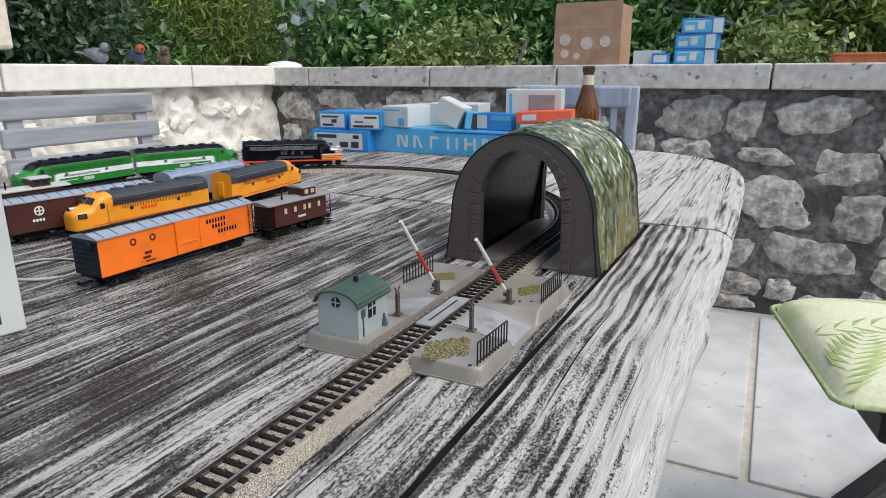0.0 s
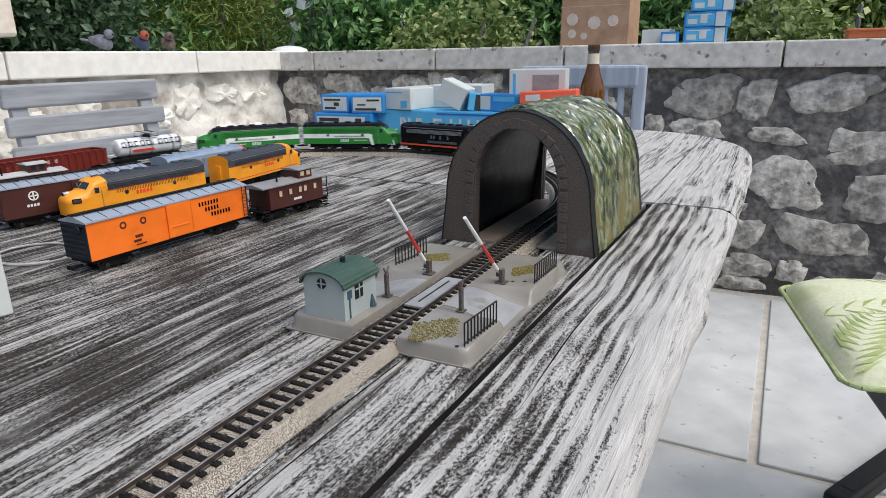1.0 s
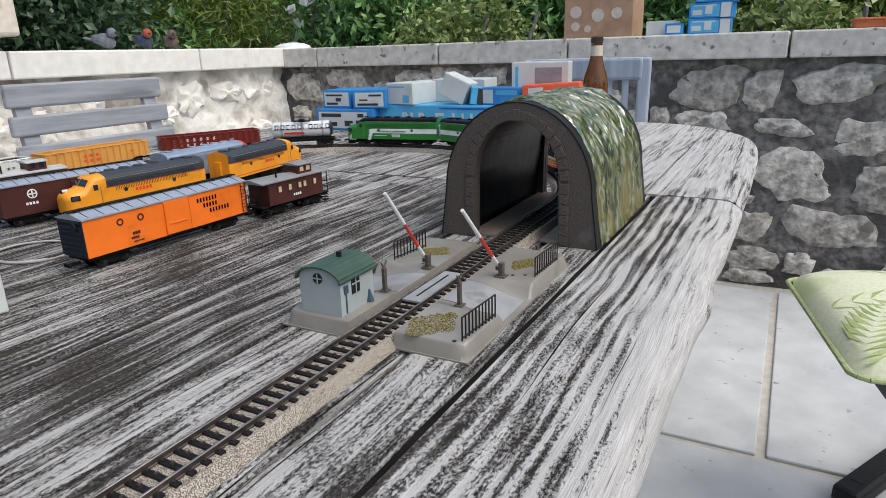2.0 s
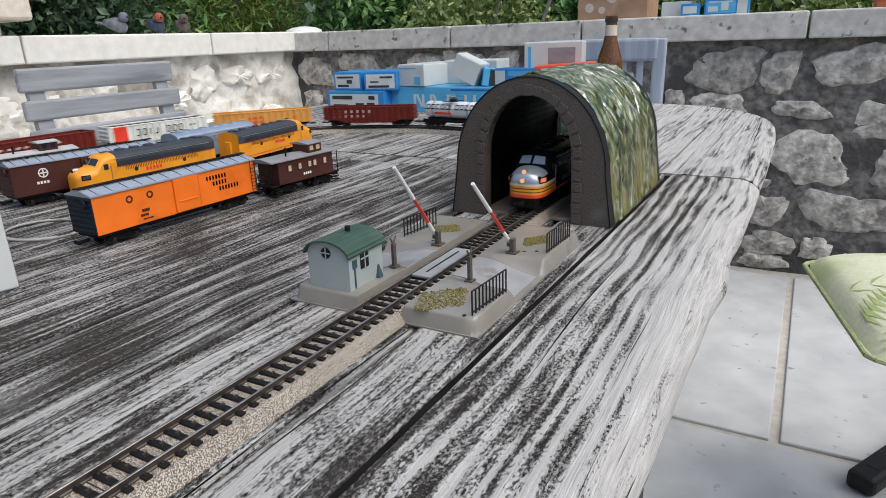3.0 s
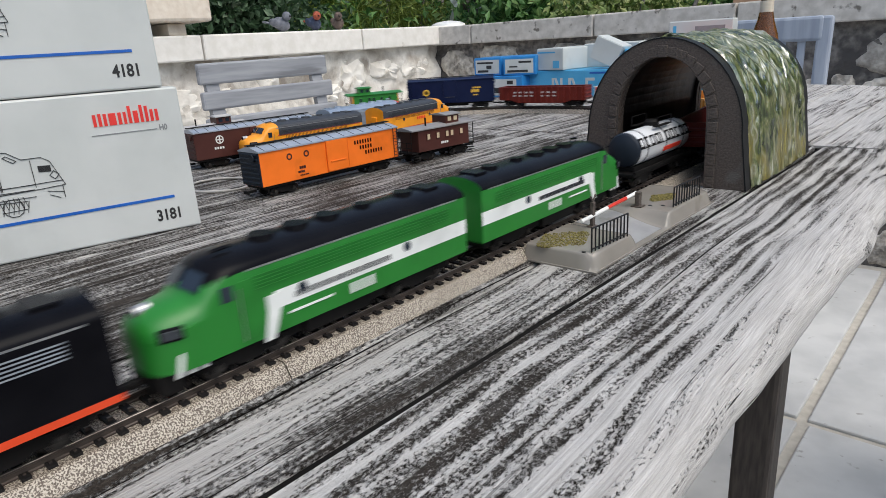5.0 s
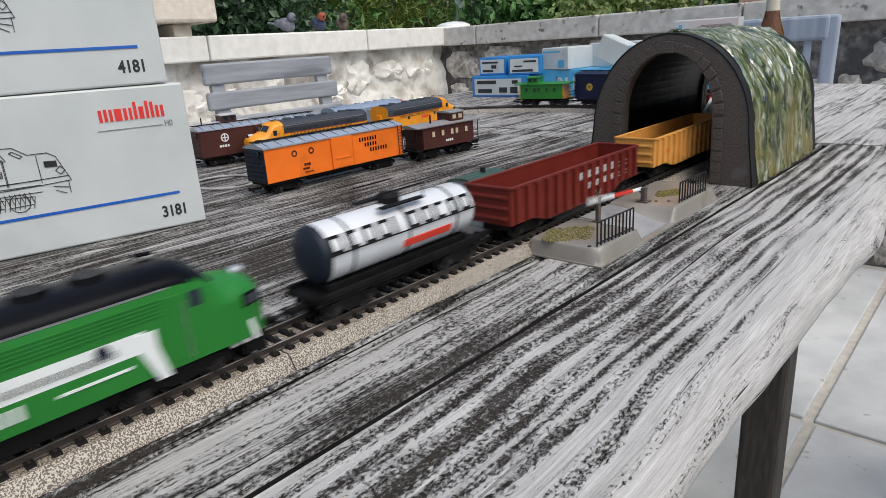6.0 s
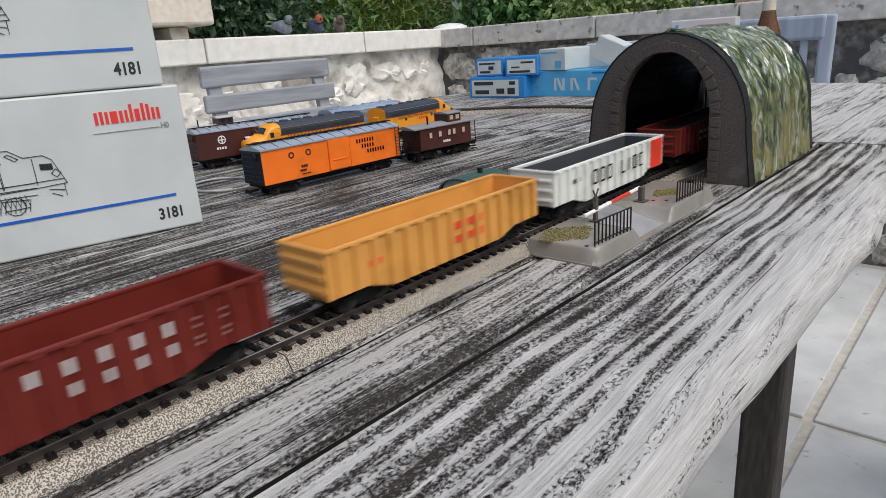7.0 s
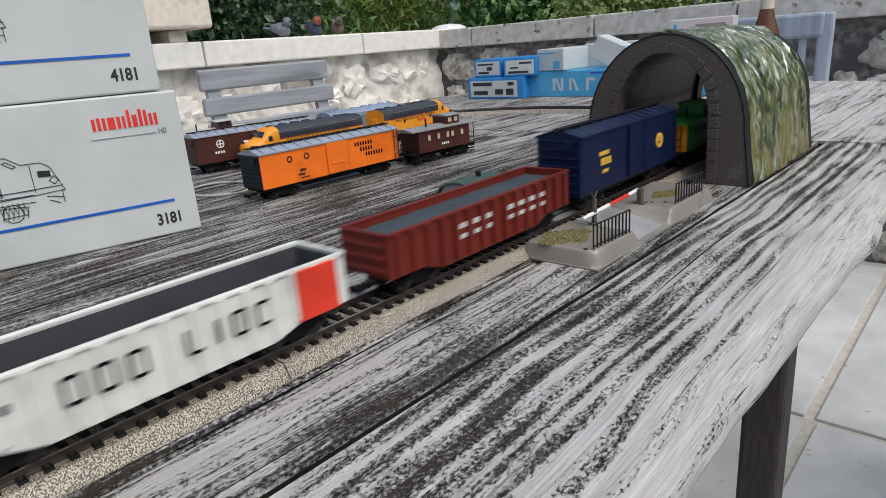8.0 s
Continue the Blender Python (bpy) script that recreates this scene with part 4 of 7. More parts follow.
def truck(parent, y, axles=2, base=0.026, gauge=0.0165):
    """A bogie: side frames, bolster and wheels."""
    ob = new("truck")
    ob.parent, ob.location = parent, (0, y, 0)
    tagged(ob, "black bogie with steel wheels")
    L = base / 2 + 0.006
    side = [(-L, 0.0055), (-L + 0.002, 0.0085), (-L * 0.45, 0.0090), (-L * 0.3, 0.0105), (L * 0.3, 0.0105), (L * 0.45, 0.0090), (L - 0.002, 0.0085), (L, 0.0055), (L - 0.003, 0.0040), (L * 0.4, 0.0048), (L * 0.25, 0.0030), (-L * 0.25, 0.0030), (-L * 0.4, 0.0048), (-L + 0.003, 0.0040)]
    for s in (-1, 1):
        a = s * 0.0112
        part("side_frame", prism(B(), side, "x", a - 0.0011, a + 0.0011), UNDER, ob)
    part("bolster", box(B(), (0, 0, 0.008), (0.022, 0.006, 0.004), 0.0005), UNDER, ob)
    for k in range(axles):
        yy = (-0.5 + k / (axles - 1)) * base
        bm = B()
        for s in (-1, 1):
            x = s * (gauge / 2)
            cyl(bm, (x - 0.0013, yy, 0.0052), (x + 0.0013, yy, 0.0052), 0.0052, n=18)
            cyl(bm, (s * 0.0122, yy, 0.0054), (s * 0.0135, yy, 0.0054), 0.0017, n=8)
        cyl(bm, (-gauge / 2, yy, 0.0052), (gauge / 2, yy, 0.0052), 0.0011, n=6)
        part("wheelset", bm, WHEEL, ob, "steel wheels on an axle")
    return ob


def coupler(parent, y, d):
    bm = B()
    box(bm, (0, y + d * 0.003, 0.0075), (0.0030, 0.010, 0.0024), 0.0004)
    box(bm, (0, y + d * 0.0085, 0.0075), (0.0085, 0.0020, 0.0032), 0.0005)
    return part("coupler", bm, UNDER, parent, "black hook coupler")


def bars(name, parent, mats, x, rows, ax="x", thick=0.0004):
    """Unreadable lettering as small bars: rows of (y, z, width, height)."""
    bm = B()
    for y, z, w, h in rows:
        box(bm, (x, y, z), (thick, w, h))
    return part(name, bm, mats, parent)


def word(y0, z, h, widths, gap=0.3):
    """Bars for the letters of a word, running along +y from y0 (seen from +x this reads left to right)."""
    rows, y = [], y0
    for w in widths:
        rows.append((y + w * h / 2, z, w * h, h))
        y += (w + gap) * h
    return rows


def side_word(name, parent, mats, half, y0, z, h, widths, gap=0.3, both=True):
    bars(name, parent, mats, half, word(y0, z, h, widths, gap))
    if both:
        bars(name, parent, mats, -half, word(y0, z, h, widths, gap))


L_LOCO = 0.176


def f_unit(name, label, colour, mats, at=None, flip=False, portholes=True, letter=None, stripes=None, lit=False):
    """A streamlined diesel: lofted body with a rounded nose; colour(y, z, top) picks a paint for each face."""
    loco = thing(name, label, "locomotive", at)
    body_holder = loco
    Lh = L_LOCO / 2
    zl = [0.0118, 0.0146, 0.0167, 0.0174, 0.0196, 0.0203, 0.0222, 0.0243, 0.0268, 0.0300, 0.0335, 0.0370]
    ys = [0.0, 0.0008, 0.0022, 0.0045, 0.0080, 0.012, 0.016, 0.0195, 0.0225, 0.0255, 0.0285, 0.0320, 0.037, 0.044, 0.052, 0.07, 0.09, 0.11, 0.13, 0.15, 0.165, 0.1745, L_LOCO]
    key_y = [0, 0.0022, 0.008, 0.016, 0.0195, 0.0285, 0.034, 0.2]
    key_t = [0.0285, 0.0328, 0.0356, 0.0368, 0.0374, 0.0466, 0.0490, 0.0490]
    key_wy = [0, 0.0008, 0.0022, 0.0045, 0.008, 0.012, 0.018, 0.2]
    key_w = [0.0062, 0.0090, 0.0115, 0.0138, 0.0155, 0.0164, 0.0170, 0.0170]
    bm = B()
    rings = []
    for y in ys:
        t, w = float(np.interp(y, key_y, key_t)), float(np.interp(y, key_wy, key_w))
        sh = t - (0.0065 if y > 0.03 else 0.010 if y < 0.012 else 0.0085)
        lim = max(min(0.026, t - 0.002), sh)
        side = [(w * (1.0 if z < 0.033 or y > 0.03 else 0.97), min(z, lim)) for z in zl]
        pts = side[:]
        last = min(zl[-1], lim)
        pts[-1] = (side[-1][0], max(lim, last))
        w1, z1 = pts[-1]
        arc = [(w1 * math.cos(a), z1 + (t - z1) * math.sin(a)) for a in [math.pi / 2 * i / 6 for i in range(1, 6)]]
        half = pts + arc + [(0.0, t)]
        full = half + [(-x, z) for x, z in half[-2::-1]]
        rings.append([bm.verts.new((x, y - Lh, z)) for x, z in full])
    k = len(rings[0])
    for a, b in zip(rings, rings[1:]):
        for i in range(k):
            bm.faces.new((a[i], a[(i + 1) % k], b[(i + 1) % k], b[i]))
    for i in range(k // 2):
        bm.faces.new([q for q in dict.fromkeys((rings[0][k - 1 - i], rings[0][k - 2 - i], rings[0][i + 1], rings[0][i]))])
    bm.faces.new(rings[-1])
    bmesh.ops.remove_doubles(bm, verts=bm.verts, dist=0.00002)
    bmesh.ops.recalc_face_normals(bm, faces=bm.faces)
    for f in bm.faces:
        c = f.calc_center_median()
        f.material_index = colour(c.y + Lh, c.z, f.normal)
    body = part("body", bm, mats, loco, "", True)
    # windscreen, set in the raked cab front
    for s in (-1, 1):
        bmw = B()
        q = [(s * 0.0012, 0.0208, 0.0386), (s * 0.0122, 0.0222, 0.0378), (s * 0.0108, 0.0274, 0.0438), (s * 0.0016, 0.0262, 0.0447)]
        nrm = Vector((0, -0.75, 0.66)) * 0.0009
        vs = [bmw.verts.new(Vector((x, y - Lh, z)) + nrm) for x, y, z in q] + [bmw.verts.new(Vector((x, y - Lh, z)) - nrm * 2) for x, y, z in q]
        for fa in ((0, 1, 2, 3), (7, 6, 5, 4), (0, 4, 5, 1), (1, 5, 6, 2), (2, 6, 7, 3), (3, 7, 4, 0)):
            bmw.faces.new([vs[i] for i in fa])
        bmesh.ops.recalc_face_normals(bmw, faces=bmw.faces)
        part("windscreen", bmw, SCREEN if lit else GLASS, body, "windscreen pane with a sky reflection painted in" if lit else "dark windscreen pane")
        part("cab_window", box(B(), (s * 0.0169, 0.0315 - Lh, 0.0355), (0.0007, 0.0052, 0.0062), 0.0002), GLASS, body, "dark side window")
        part("cab_door", box(B(), (s * 0.01695, 0.0400 - Lh, 0.0265), (0.0006, 0.0058, 0.0250), 0.0002), mats[colour(0.045, 0.026, Vector((1, 0, 0)))], body)
        for yy in ((0.072, 0.088, 0.101, 0.107) if portholes else (0.066, 0.13)):
            if portholes:
                part("side_window", box(B(), (s * 0.0170, yy - Lh, 0.0275), (0.0008, 0.0024, 0.0060), 0.0002), P_DIM, body, "dim side window")
            else:
                part("porthole", cyl(B(), (s * 0.0166, yy - Lh, 0.0275), (s * 0.0174, yy - Lh, 0.0275), 0.0024, n=16), GLASS, body, "round dark porthole")
        g = B()
        for j in range(5):
            box(g, (s * 0.0171, 0.103 - Lh, 0.0335 + j * 0.0014), (0.0007, 0.118, 0.00045))
        part("grille", g, {"up": P_GREY, "bn": mats[1]}.get(letter, P_ROOFSIL), body, "horizontal louvre bars")
        nb = part("number_board", box(B(), (0, 0, 0), (0.0014, 0.0092, 0.0056), 0.0006), P_BLACK, body, "black number board frame", at=pose(s * 0.0153, 0.0084 - Lh, 0.0274, 0, 0, -s * 19))
        part("number_plate", box(B(), (s * 0.0006, 0, 0), (0.0008, 0.0072, 0.0036), 0.0003), NUMBER if lit else P_GREY, nb, "lit orange number plate" if lit else "")
        part("roof_trim", box(B(), (s * 0.0168, 0.105 - Lh, 0.0424), (0.0007, 0.128, 0.0007)), STEEL, body, "bright trim strip along the roof edge")
        part("handrail", cyl(B(), (s * 0.0174, 0.0365 - Lh, 0.014), (s * 0.0174, 0.0365 - Lh, 0.036), 0.0003, n=6), STEEL, body)
    for z, yy in (((0.0345, 0.0026), (0.0276, -0.0016)) if lit else ((0.0345, 0.0026),)):
        hl = part("headlight", cyl(B(), (0, 0.0085 - Lh, z), (0, yy - Lh, z), 0.0027, 0.0025, n=18), STEEL, body, "round bright headlight bezel")
        part("headlight_lens", cyl(B(), (0, yy + 0.001 - Lh, z), (0, yy - 0.0004 - Lh, z), 0.0020, n=16), LAMP if lit else GLASS, hl, "glowing orange lens" if lit else "dark lens")
    for yy, r in ((0.060, 0.0062), (0.078, 0.0062), (0.096, 0.0062), (0.118, 0.0045), (0.146, 0.0055)):
        f = part("roof_fan", cyl(B(), (0, yy - Lh, 0.0480), (0, yy - Lh, 0.0504), r, r * 0.92, 18), mats[colour(0.1, 0.049, Vector((0, 0, 1)))], body)
    part("roof_hatch", box(B(), (0, 0.162 - Lh, 0.0490), (0.014, 0.010, 0.0016), 0.0004), mats[colour(0.1, 0.049, Vector((0, 0, 1)))], body)
    part("horn", cyl(B(), (0.005, 0.034 - Lh, 0.0500), (0.005, 0.042 - Lh, 0.0505), 0.0008, n=8), mats[colour(0.1, 0.049, Vector((0, 0, 1)))], body)
    part("fuel_tank", box(B(), (0, 0, 0.0078), (0.026, 0.040, 0.0090), 0.0012), UNDER, loco)
    part("underbody", box(B(), (0, 0.004, 0.0085), (0.021, 0.150, 0.0080), 0.0008), UNDER, loco, "black underbody")
    part("pilot", box(B(), (0, 0.007 - Lh, 0.0072), (0.024, 0.011, 0.0098), 0.0012), UNDER, loco, "black pilot below the nose")
    for yy in (0.040, L_LOCO - 0.036):
        truck(loco, yy - Lh, 2, 0.030)
    coupler(loco, -Lh, -1)
    coupler(loco, Lh, 1)
    part("walkway_bellows", box(B(), (0, Lh + 0.0012, 0.026), (0.009, 0.0028, 0.020), 0.0006), mats[colour(0.17, 0.026, Vector((0, 1, 0)))], loco)
    return loco


def sp_colour(y, z, n):
    if z > 0.0243 and y < 0.026 and n.z < 0.97:
        if y < 0.0050 or (z > 0.0300 and y < 0.0205):
            return 1
    if z > 0.0300 and y < 0.0205:
        return 1
    if y < 0.0370 and 0.0222 < z <= 0.0243:
        return 4
    if y < 0.0370 and (0.0167 < z < 0.0174 or 0.0196 < z < 0.0203):
        return 0
    if y < 0.0370 and 0.0146 < z <= 0.0222:
        return 2
    if z <= 0.0146:
        return 3
    return 0


def bn_colour(y, z, n):
    if z > 0.0415:
        return 0
    if y > 0.052 and 0.0225 < z < 0.0290:
        return 2
    return 1


def up_colour(y, z, n):
    if z > 0.0335 and y > 0.044:
        return 0
    if z < 0.0105:
        return 0
    return 1


def sf_colour(y, z, n):
    return 1 if y < 0.040 else 0


def black_diesel():
    ob = f_unit("diesel_locomotive", "black streamlined diesel locomotive with silver nose and orange bands", sp_colour, [P_BLACK, P_SILVER, P_ORANGE, P_REDBAND, P_CREAM], lit=True)
    side_word("lettering", ob, P_DIM, 0.0172, -0.034, 0.0198, 0.0040, [0.36] * 20, 0.42)
    return ob


def green_diesel(flip=False):
    ob = f_unit("diesel_locomotive", "bright green streamlined diesel locomotive with black roof and white band", bn_colour, [P_BLACK, P_GREEN, P_WHITE], portholes=False, letter="bn")
    for s in (-1, 1):
        bm = B()
        prof = [(-0.043, 0.0100), (-0.0385, 0.0100), (-0.0335, 0.0225), (-0.0335, 0.0290), (-0.040, 0.0290), (-0.040, 0.0225)]
        prism(bm, prof, "x", s * 0.0169, s * 0.0174)
        part("slanted_stripe", bm, P_WHITE, ob, "white slanted stripe")
        bm = B()
        for k in range(3):
            prism(bm, [(-0.0805 + 0.005 * k, 0.010), (-0.0785 + 0.005 * k, 0.010), (-0.0765 + 0.005 * k, 0.019), (-0.0785 + 0.005 * k, 0.019)], "x", s * 0.0150, s * 0.0162)
        part("nose_stripe", bm, P_WHITE, ob)
    side_word("number", ob, P_WHITE, 0.0172, 0.004, 0.0180, 0.0048, [0.45] * 4, 0.4)
    side_word("thin_stripe", ob, P_WHITE, 0.0172, -0.030, 0.0185, 0.0009, [26], 0)
    side_word("louvre", ob, P_GREY, 0.0173, -0.026, 0.0255, 0.0026, [0.12] * 52, 0.3)
    return ob


def boxcar(name, label, L, paints, doors=True, at=None, walkway=True, h=0.0455, ribs=7, category="freight car"):
    """A covered freight car: body, ribbed ends, peaked roof with running board, doors, ladders."""
    side, end, roof = paints
    car = thing(name, label, category, at)
    W, z0 = 0.0170, 0.0125
    body = part("body", box(B(), (0, 0, (z0 + h) / 2), (2 * W, L, h - z0), 0.0006), side, car)
    prof = [(W + 0.0012, h - 0.0006), (W + 0.0012, h + 0.0006), (0.004, h + 0.0042), (-0.004, h + 0.0042), (-W - 0.0012, h + 0.0006), (-W - 0.0012, h - 0.0006)]
    rf = part("roof", prism(B(), prof, "y", -L / 2 - 0.0008, L / 2 + 0.0008), roof, car, "peaked metal roof")
    for i in range(13):
        y = -L / 2 + L * (i + 0.5) / 13
        for s in (-1, 1):
            part("roof_seam", cyl(B(), (s * W, y, h + 0.0008), (s * 0.004, y, h + 0.0044), 0.0004, n=6), P_GREY, rf)
    if walkway:
        part("running_board", box(B(), (0, 0, h + 0.0056), (0.0058, L + 0.004, 0.0010), 0.0002), UNDER, car, "dark roof walkway")
        for i in range(9):
            part("walkway_bracket", box(B(), (0, -L / 2 + 0.006 + i * (L - 0.012) / 8, h + 0.0046), (0.006, 0.0014, 0.0012)), P_GREY, car)
    for d in (-1, 1):
        e = part("end_panel", box(B(), (0, d * (L / 2 + 0.0003), (z0 + h) / 2), (2 * W - 0.0004, 0.0010, h - z0 - 0.001), 0.0002), end, car, "ribbed end panel")
        for k in range(ribs):
            z = z0 + 0.0035 + k * (h - z0 - 0.006) / (ribs - 1)
            part("rib", cyl(B(), (-W + 0.002, d * (L / 2 + 0.0006), z), (W - 0.002, d * (L / 2 + 0.0006), z), 0.0011, n=8), end, e)
        coupler(car, d * L / 2, d)
        for s in (-1, 1) if d > 0 else ():
            lad = B()
            x = s * (W + 0.0011)
            y0 = d * (L / 2 - 0.0045)
            for q in (-0.0026, 0.0026):
                cyl(lad, (x, y0 + q, z0 + 0.001), (x, y0 + q, h), 0.00035, n=6)
            for j in range(8):
                z = z0 + 0.003 + j * (h - z0 - 0.004) / 8
                cyl(lad, (x, y0 - 0.0026, z), (x, y0 + 0.0026, z), 0.0003, n=6)
            part("ladder", lad, end, car)
    part("brake_wheel", cyl(B(), (0.008, -L / 2 - 0.002, h - 0.006), (0.008, -L / 2 - 0.0032, h - 0.006), 0.0036, n=16), end, car)
    if doors:
        for s in (-1, 1):
            dw = L * 0.155
            dr = part("door", box(B(), (s * (W + 0.0006), 0.002, (z0 + h) / 2), (0.0014, dw, h - z0 - 0.002), 0.0003), side, car, "plug door with latch bars")
            for q in (-0.5, 0.5):
                part("latch_bar", cyl(B(), (s * (W + 0.0016), 0.002 + q * dw, z0 + 0.002), (s * (W + 0.0016), 0.002 + q * dw, h - 0.002), 0.0004, n=6), side, dr)
            part("latch", box(B(), (s * (W + 0.0016), 0.002, z0 + 0.011), (0.0008, dw * 0.7, 0.0012), 0.0002, ), P_GREY if s < 0 else side, dr)
    part("sill", box(B(), (0, 0, z0 - 0.0012), (0.030, L - 0.004, 0.003), 0.0004), UNDER, car)
    part("underframe", box(B(), (0, 0, z0 - 0.004), (0.012, L * 0.40, 0.005), 0.0006), UNDER, car)
    for y in (-1, 1):
        truck(car, y * (L / 2 - 0.026), 2, 0.021)
    return car


def caboose(name, label, paints, at=None, L=0.104):
    side, roof, win = paints
    car = thing(name, label, "caboose", at)
    W, z0, h = 0.0165, 0.0125, 0.0375
    part("body", box(B(), (0, 0, (z0 + h) / 2), (2 * W, L * 0.80, h - z0), 0.0006), side, car)
    prof = [(W + 0.0020, h), (W + 0.0020, h + 0.0012), (0.0, h + 0.0042), (-W - 0.0020, h + 0.0012), (-W - 0.0020, h)]
    part("roof", prism(B(), prof, "y", -L / 2, L / 2), roof, car, "shallow roof with overhanging ends")
    cup = part("cupola", box(B(), (0, L * 0.18, h + 0.0065), (0.024, 0.022, 0.0110), 0.0006), side, car, "raised cupola with windows")
    part("cupola_roof", prism(B(), [(0.0140, h + 0.0118), (0.0140, h + 0.0128), (0, h + 0.0145), (-0.0140, h + 0.0128), (-0.0140, h + 0.0118)], "y", L * 0.18 - 0.0130, L * 0.18 + 0.0130), roof, cup)
    for s in (-1, 1):
        for q in (-0.005, 0.005):
            part("pane", box(B(), (s * 0.0121, L * 0.18 + q, h + 0.0075), (0.0006, 0.0055, 0.0050)), win, cup)
        for y in (-0.026, -0.011, 0.004, 0.012, 0.028):
            fr = part("window_casing", box(B(), (s * (W + 0.0002), y, 0.0290), (0.0010, 0.0058, 0.0080), 0.0002), side, car)
            part("pane", box(B(), (s * (W + 0.0006), y, 0.0290), (0.0008, 0.0040, 0.0060)), win, fr)
        part("lettering", box(B(), (s * (W + 0.0001), 0.002, 0.0205), (0.0006, 0.0001, 0.0001)), side, car)
    for d in (-1, 1):
        part("platform", box(B(), (0, d * (L / 2 - 0.005), z0 - 0.0005), (0.031, 0.010, 0.0016), 0.0003), UNDER, car)
        bm = B()
        for x in (-0.0145, -0.006, 0.006, 0.0145):
            cyl(bm, (x, d * (L / 2 - 0.001), z0), (x, d * (L / 2 - 0.001), z0 + (0.0245 if abs(x) > 0.01 else 0.012)), 0.0005, n=6)
        for z in (z0 + 0.006, z0 + 0.012):
            cyl(bm, (-0.0145, d * (L / 2 - 0.001), z), (0.0145, d * (L / 2 - 0.001), z), 0.0004, n=6)
        part("end_railing", bm, UNDER, car, "dark end railing")
        for s in (-1, 1):
            bm = B()
            for j in range(3):
                box(bm, (s * (0.0135 + 0.0006 * j), d * (L / 2 - 0.006), z0 - 0.003 - 0.003 * j), (0.006, 0.007, 0.0008))
            part("steps", bm, UNDER, car)
        coupler(car, d * L / 2, d)
        truck(car, d * (L / 2 - 0.024), 2, 0.020)
    part("stovepipe", cyl(B(), (0.007, -L * 0.2, h + 0.002), (0.007, -L * 0.2, h + 0.0125), 0.0010, n=8), UNDER, car)
    part("underframe", box(B(), (0, 0, z0 - 0.003), (0.014, L * 0.8, 0.004), 0.0006), UNDER, car)
    return car


def gondola(name, label, mats, load=None, L=0.166, red_end=False, at=None):
    """An open car: walls with thickness, side posts, fish-belly sills, floor or load inside."""
    car = thing(name, label, "freight car", at)
    W, z0, h, t = 0.0170, 0.0125, 0.0350, 0.0012
    a, b = L / 2, L * 0.26
    prof = [(-a, h), (-a, z0), (-a + 0.024, z0), (-b, z0 - 0.0048), (b, z0 - 0.0048), (a - 0.024, z0), (a, z0), (a, h)]
    for s in (-1, 1):
        x = s * (W - t / 2)
        w = part("side_wall", prism(B(), prof, "x", x - t / 2, x + t / 2), mats, car)
        part("top_rim", box(B(), (s * (W - 0.0002), 0, h + 0.0002), (0.0026, L, 0.0016), 0.0004), mats, car)
        for i in range(15):
            y = -a + 0.006 + i * (L - 0.012) / 14
            zz = z0 + 0.0006 if abs(y) > b + 0.004 else z0 - 0.0035
            part("side_post", box(B(), (s * (W + 0.0005), y, (zz + h) / 2), (0.0030, 0.0030, h - zz), 0.0006), mats, w)
        if red_end:
            part("red_panel", box(B(), (s * (W + 0.0014), a - 0.0172, (z0 + h) / 2), (0.0024, 0.0210, h - z0 - 0.0005), 0.0003), P_BRIGHT, w, "bright red end panel")
    for d in (-1, 1):
        e = part("end_wall", box(B(), (0, d * (a - 0.0007), (z0 + h) / 2), (2 * W - 0.001, 0.0014, h - z0), 0.0003), mats, car)
        part("end_rim", box(B(), (0, d * (a - 0.0004), h + 0.0002), (2 * W, 0.0024, 0.0016), 0.0004), mats, e)
        for k in range(3):
            part("rib", cyl(B(), (-W + 0.002, d * (a + 0.0001), z0 + 0.004 + k * 0.0065), (W - 0.002, d * (a + 0.0001), z0 + 0.004 + k * 0.0065), 0.0014, n=8), mats, e)
        coupler(car, d * a, d)
        truck(car, d * (a - 0.026), 2, 0.021)
    if load is P_DARKLOAD:
        for s in (-1, 1):
            part("inner_lining", box(B(), (s * (W - 0.0016), 0, (z0 + h) / 2), (0.0006, L - 0.004, h - z0 - 0.002)), load, car, "dark inner face")
            part("inner_lining", box(B(), (0, s * (a - 0.0018), (z0 + h) / 2), (2 * W - 0.004, 0.0006, h - z0 - 0.002)), load, car, "dark inner face")
    if load:
        bm, deep = B(), 0.0105 if load is P_DARKLOAD else 0.0040
        r = random.Random(3)
        nx, ny = 7, 40
        g = [[bm.verts.new(((-0.5 + i / nx) * (2 * W - 0.0026), (-0.5 + j / ny) * (L - 0.0032), h - deep + r.uniform(-0.0003, 0.0003))) for i in range(nx + 1)] for j in range(ny + 1)]
        for j in range(ny):
            for i in range(nx):
                bm.faces.new((g[j][i], g[j][i + 1], g[j + 1][i + 1], g[j + 1][i]))
        bmesh.ops.solidify(bm, geom=bm.faces[:], thickness=0.003)
        part("load", bm, load, car, "flat dark load inside")
    part("floor", box(B(), (0, 0, z0 + 0.0008), (2 * W - 0.0026, L - 0.003, 0.0016)), mats, car)
    part("underframe", box(B(), (0, 0, z0 - 0.003), (0.012, L * 0.95, 0.004), 0.0006), UNDER, car)
    return car


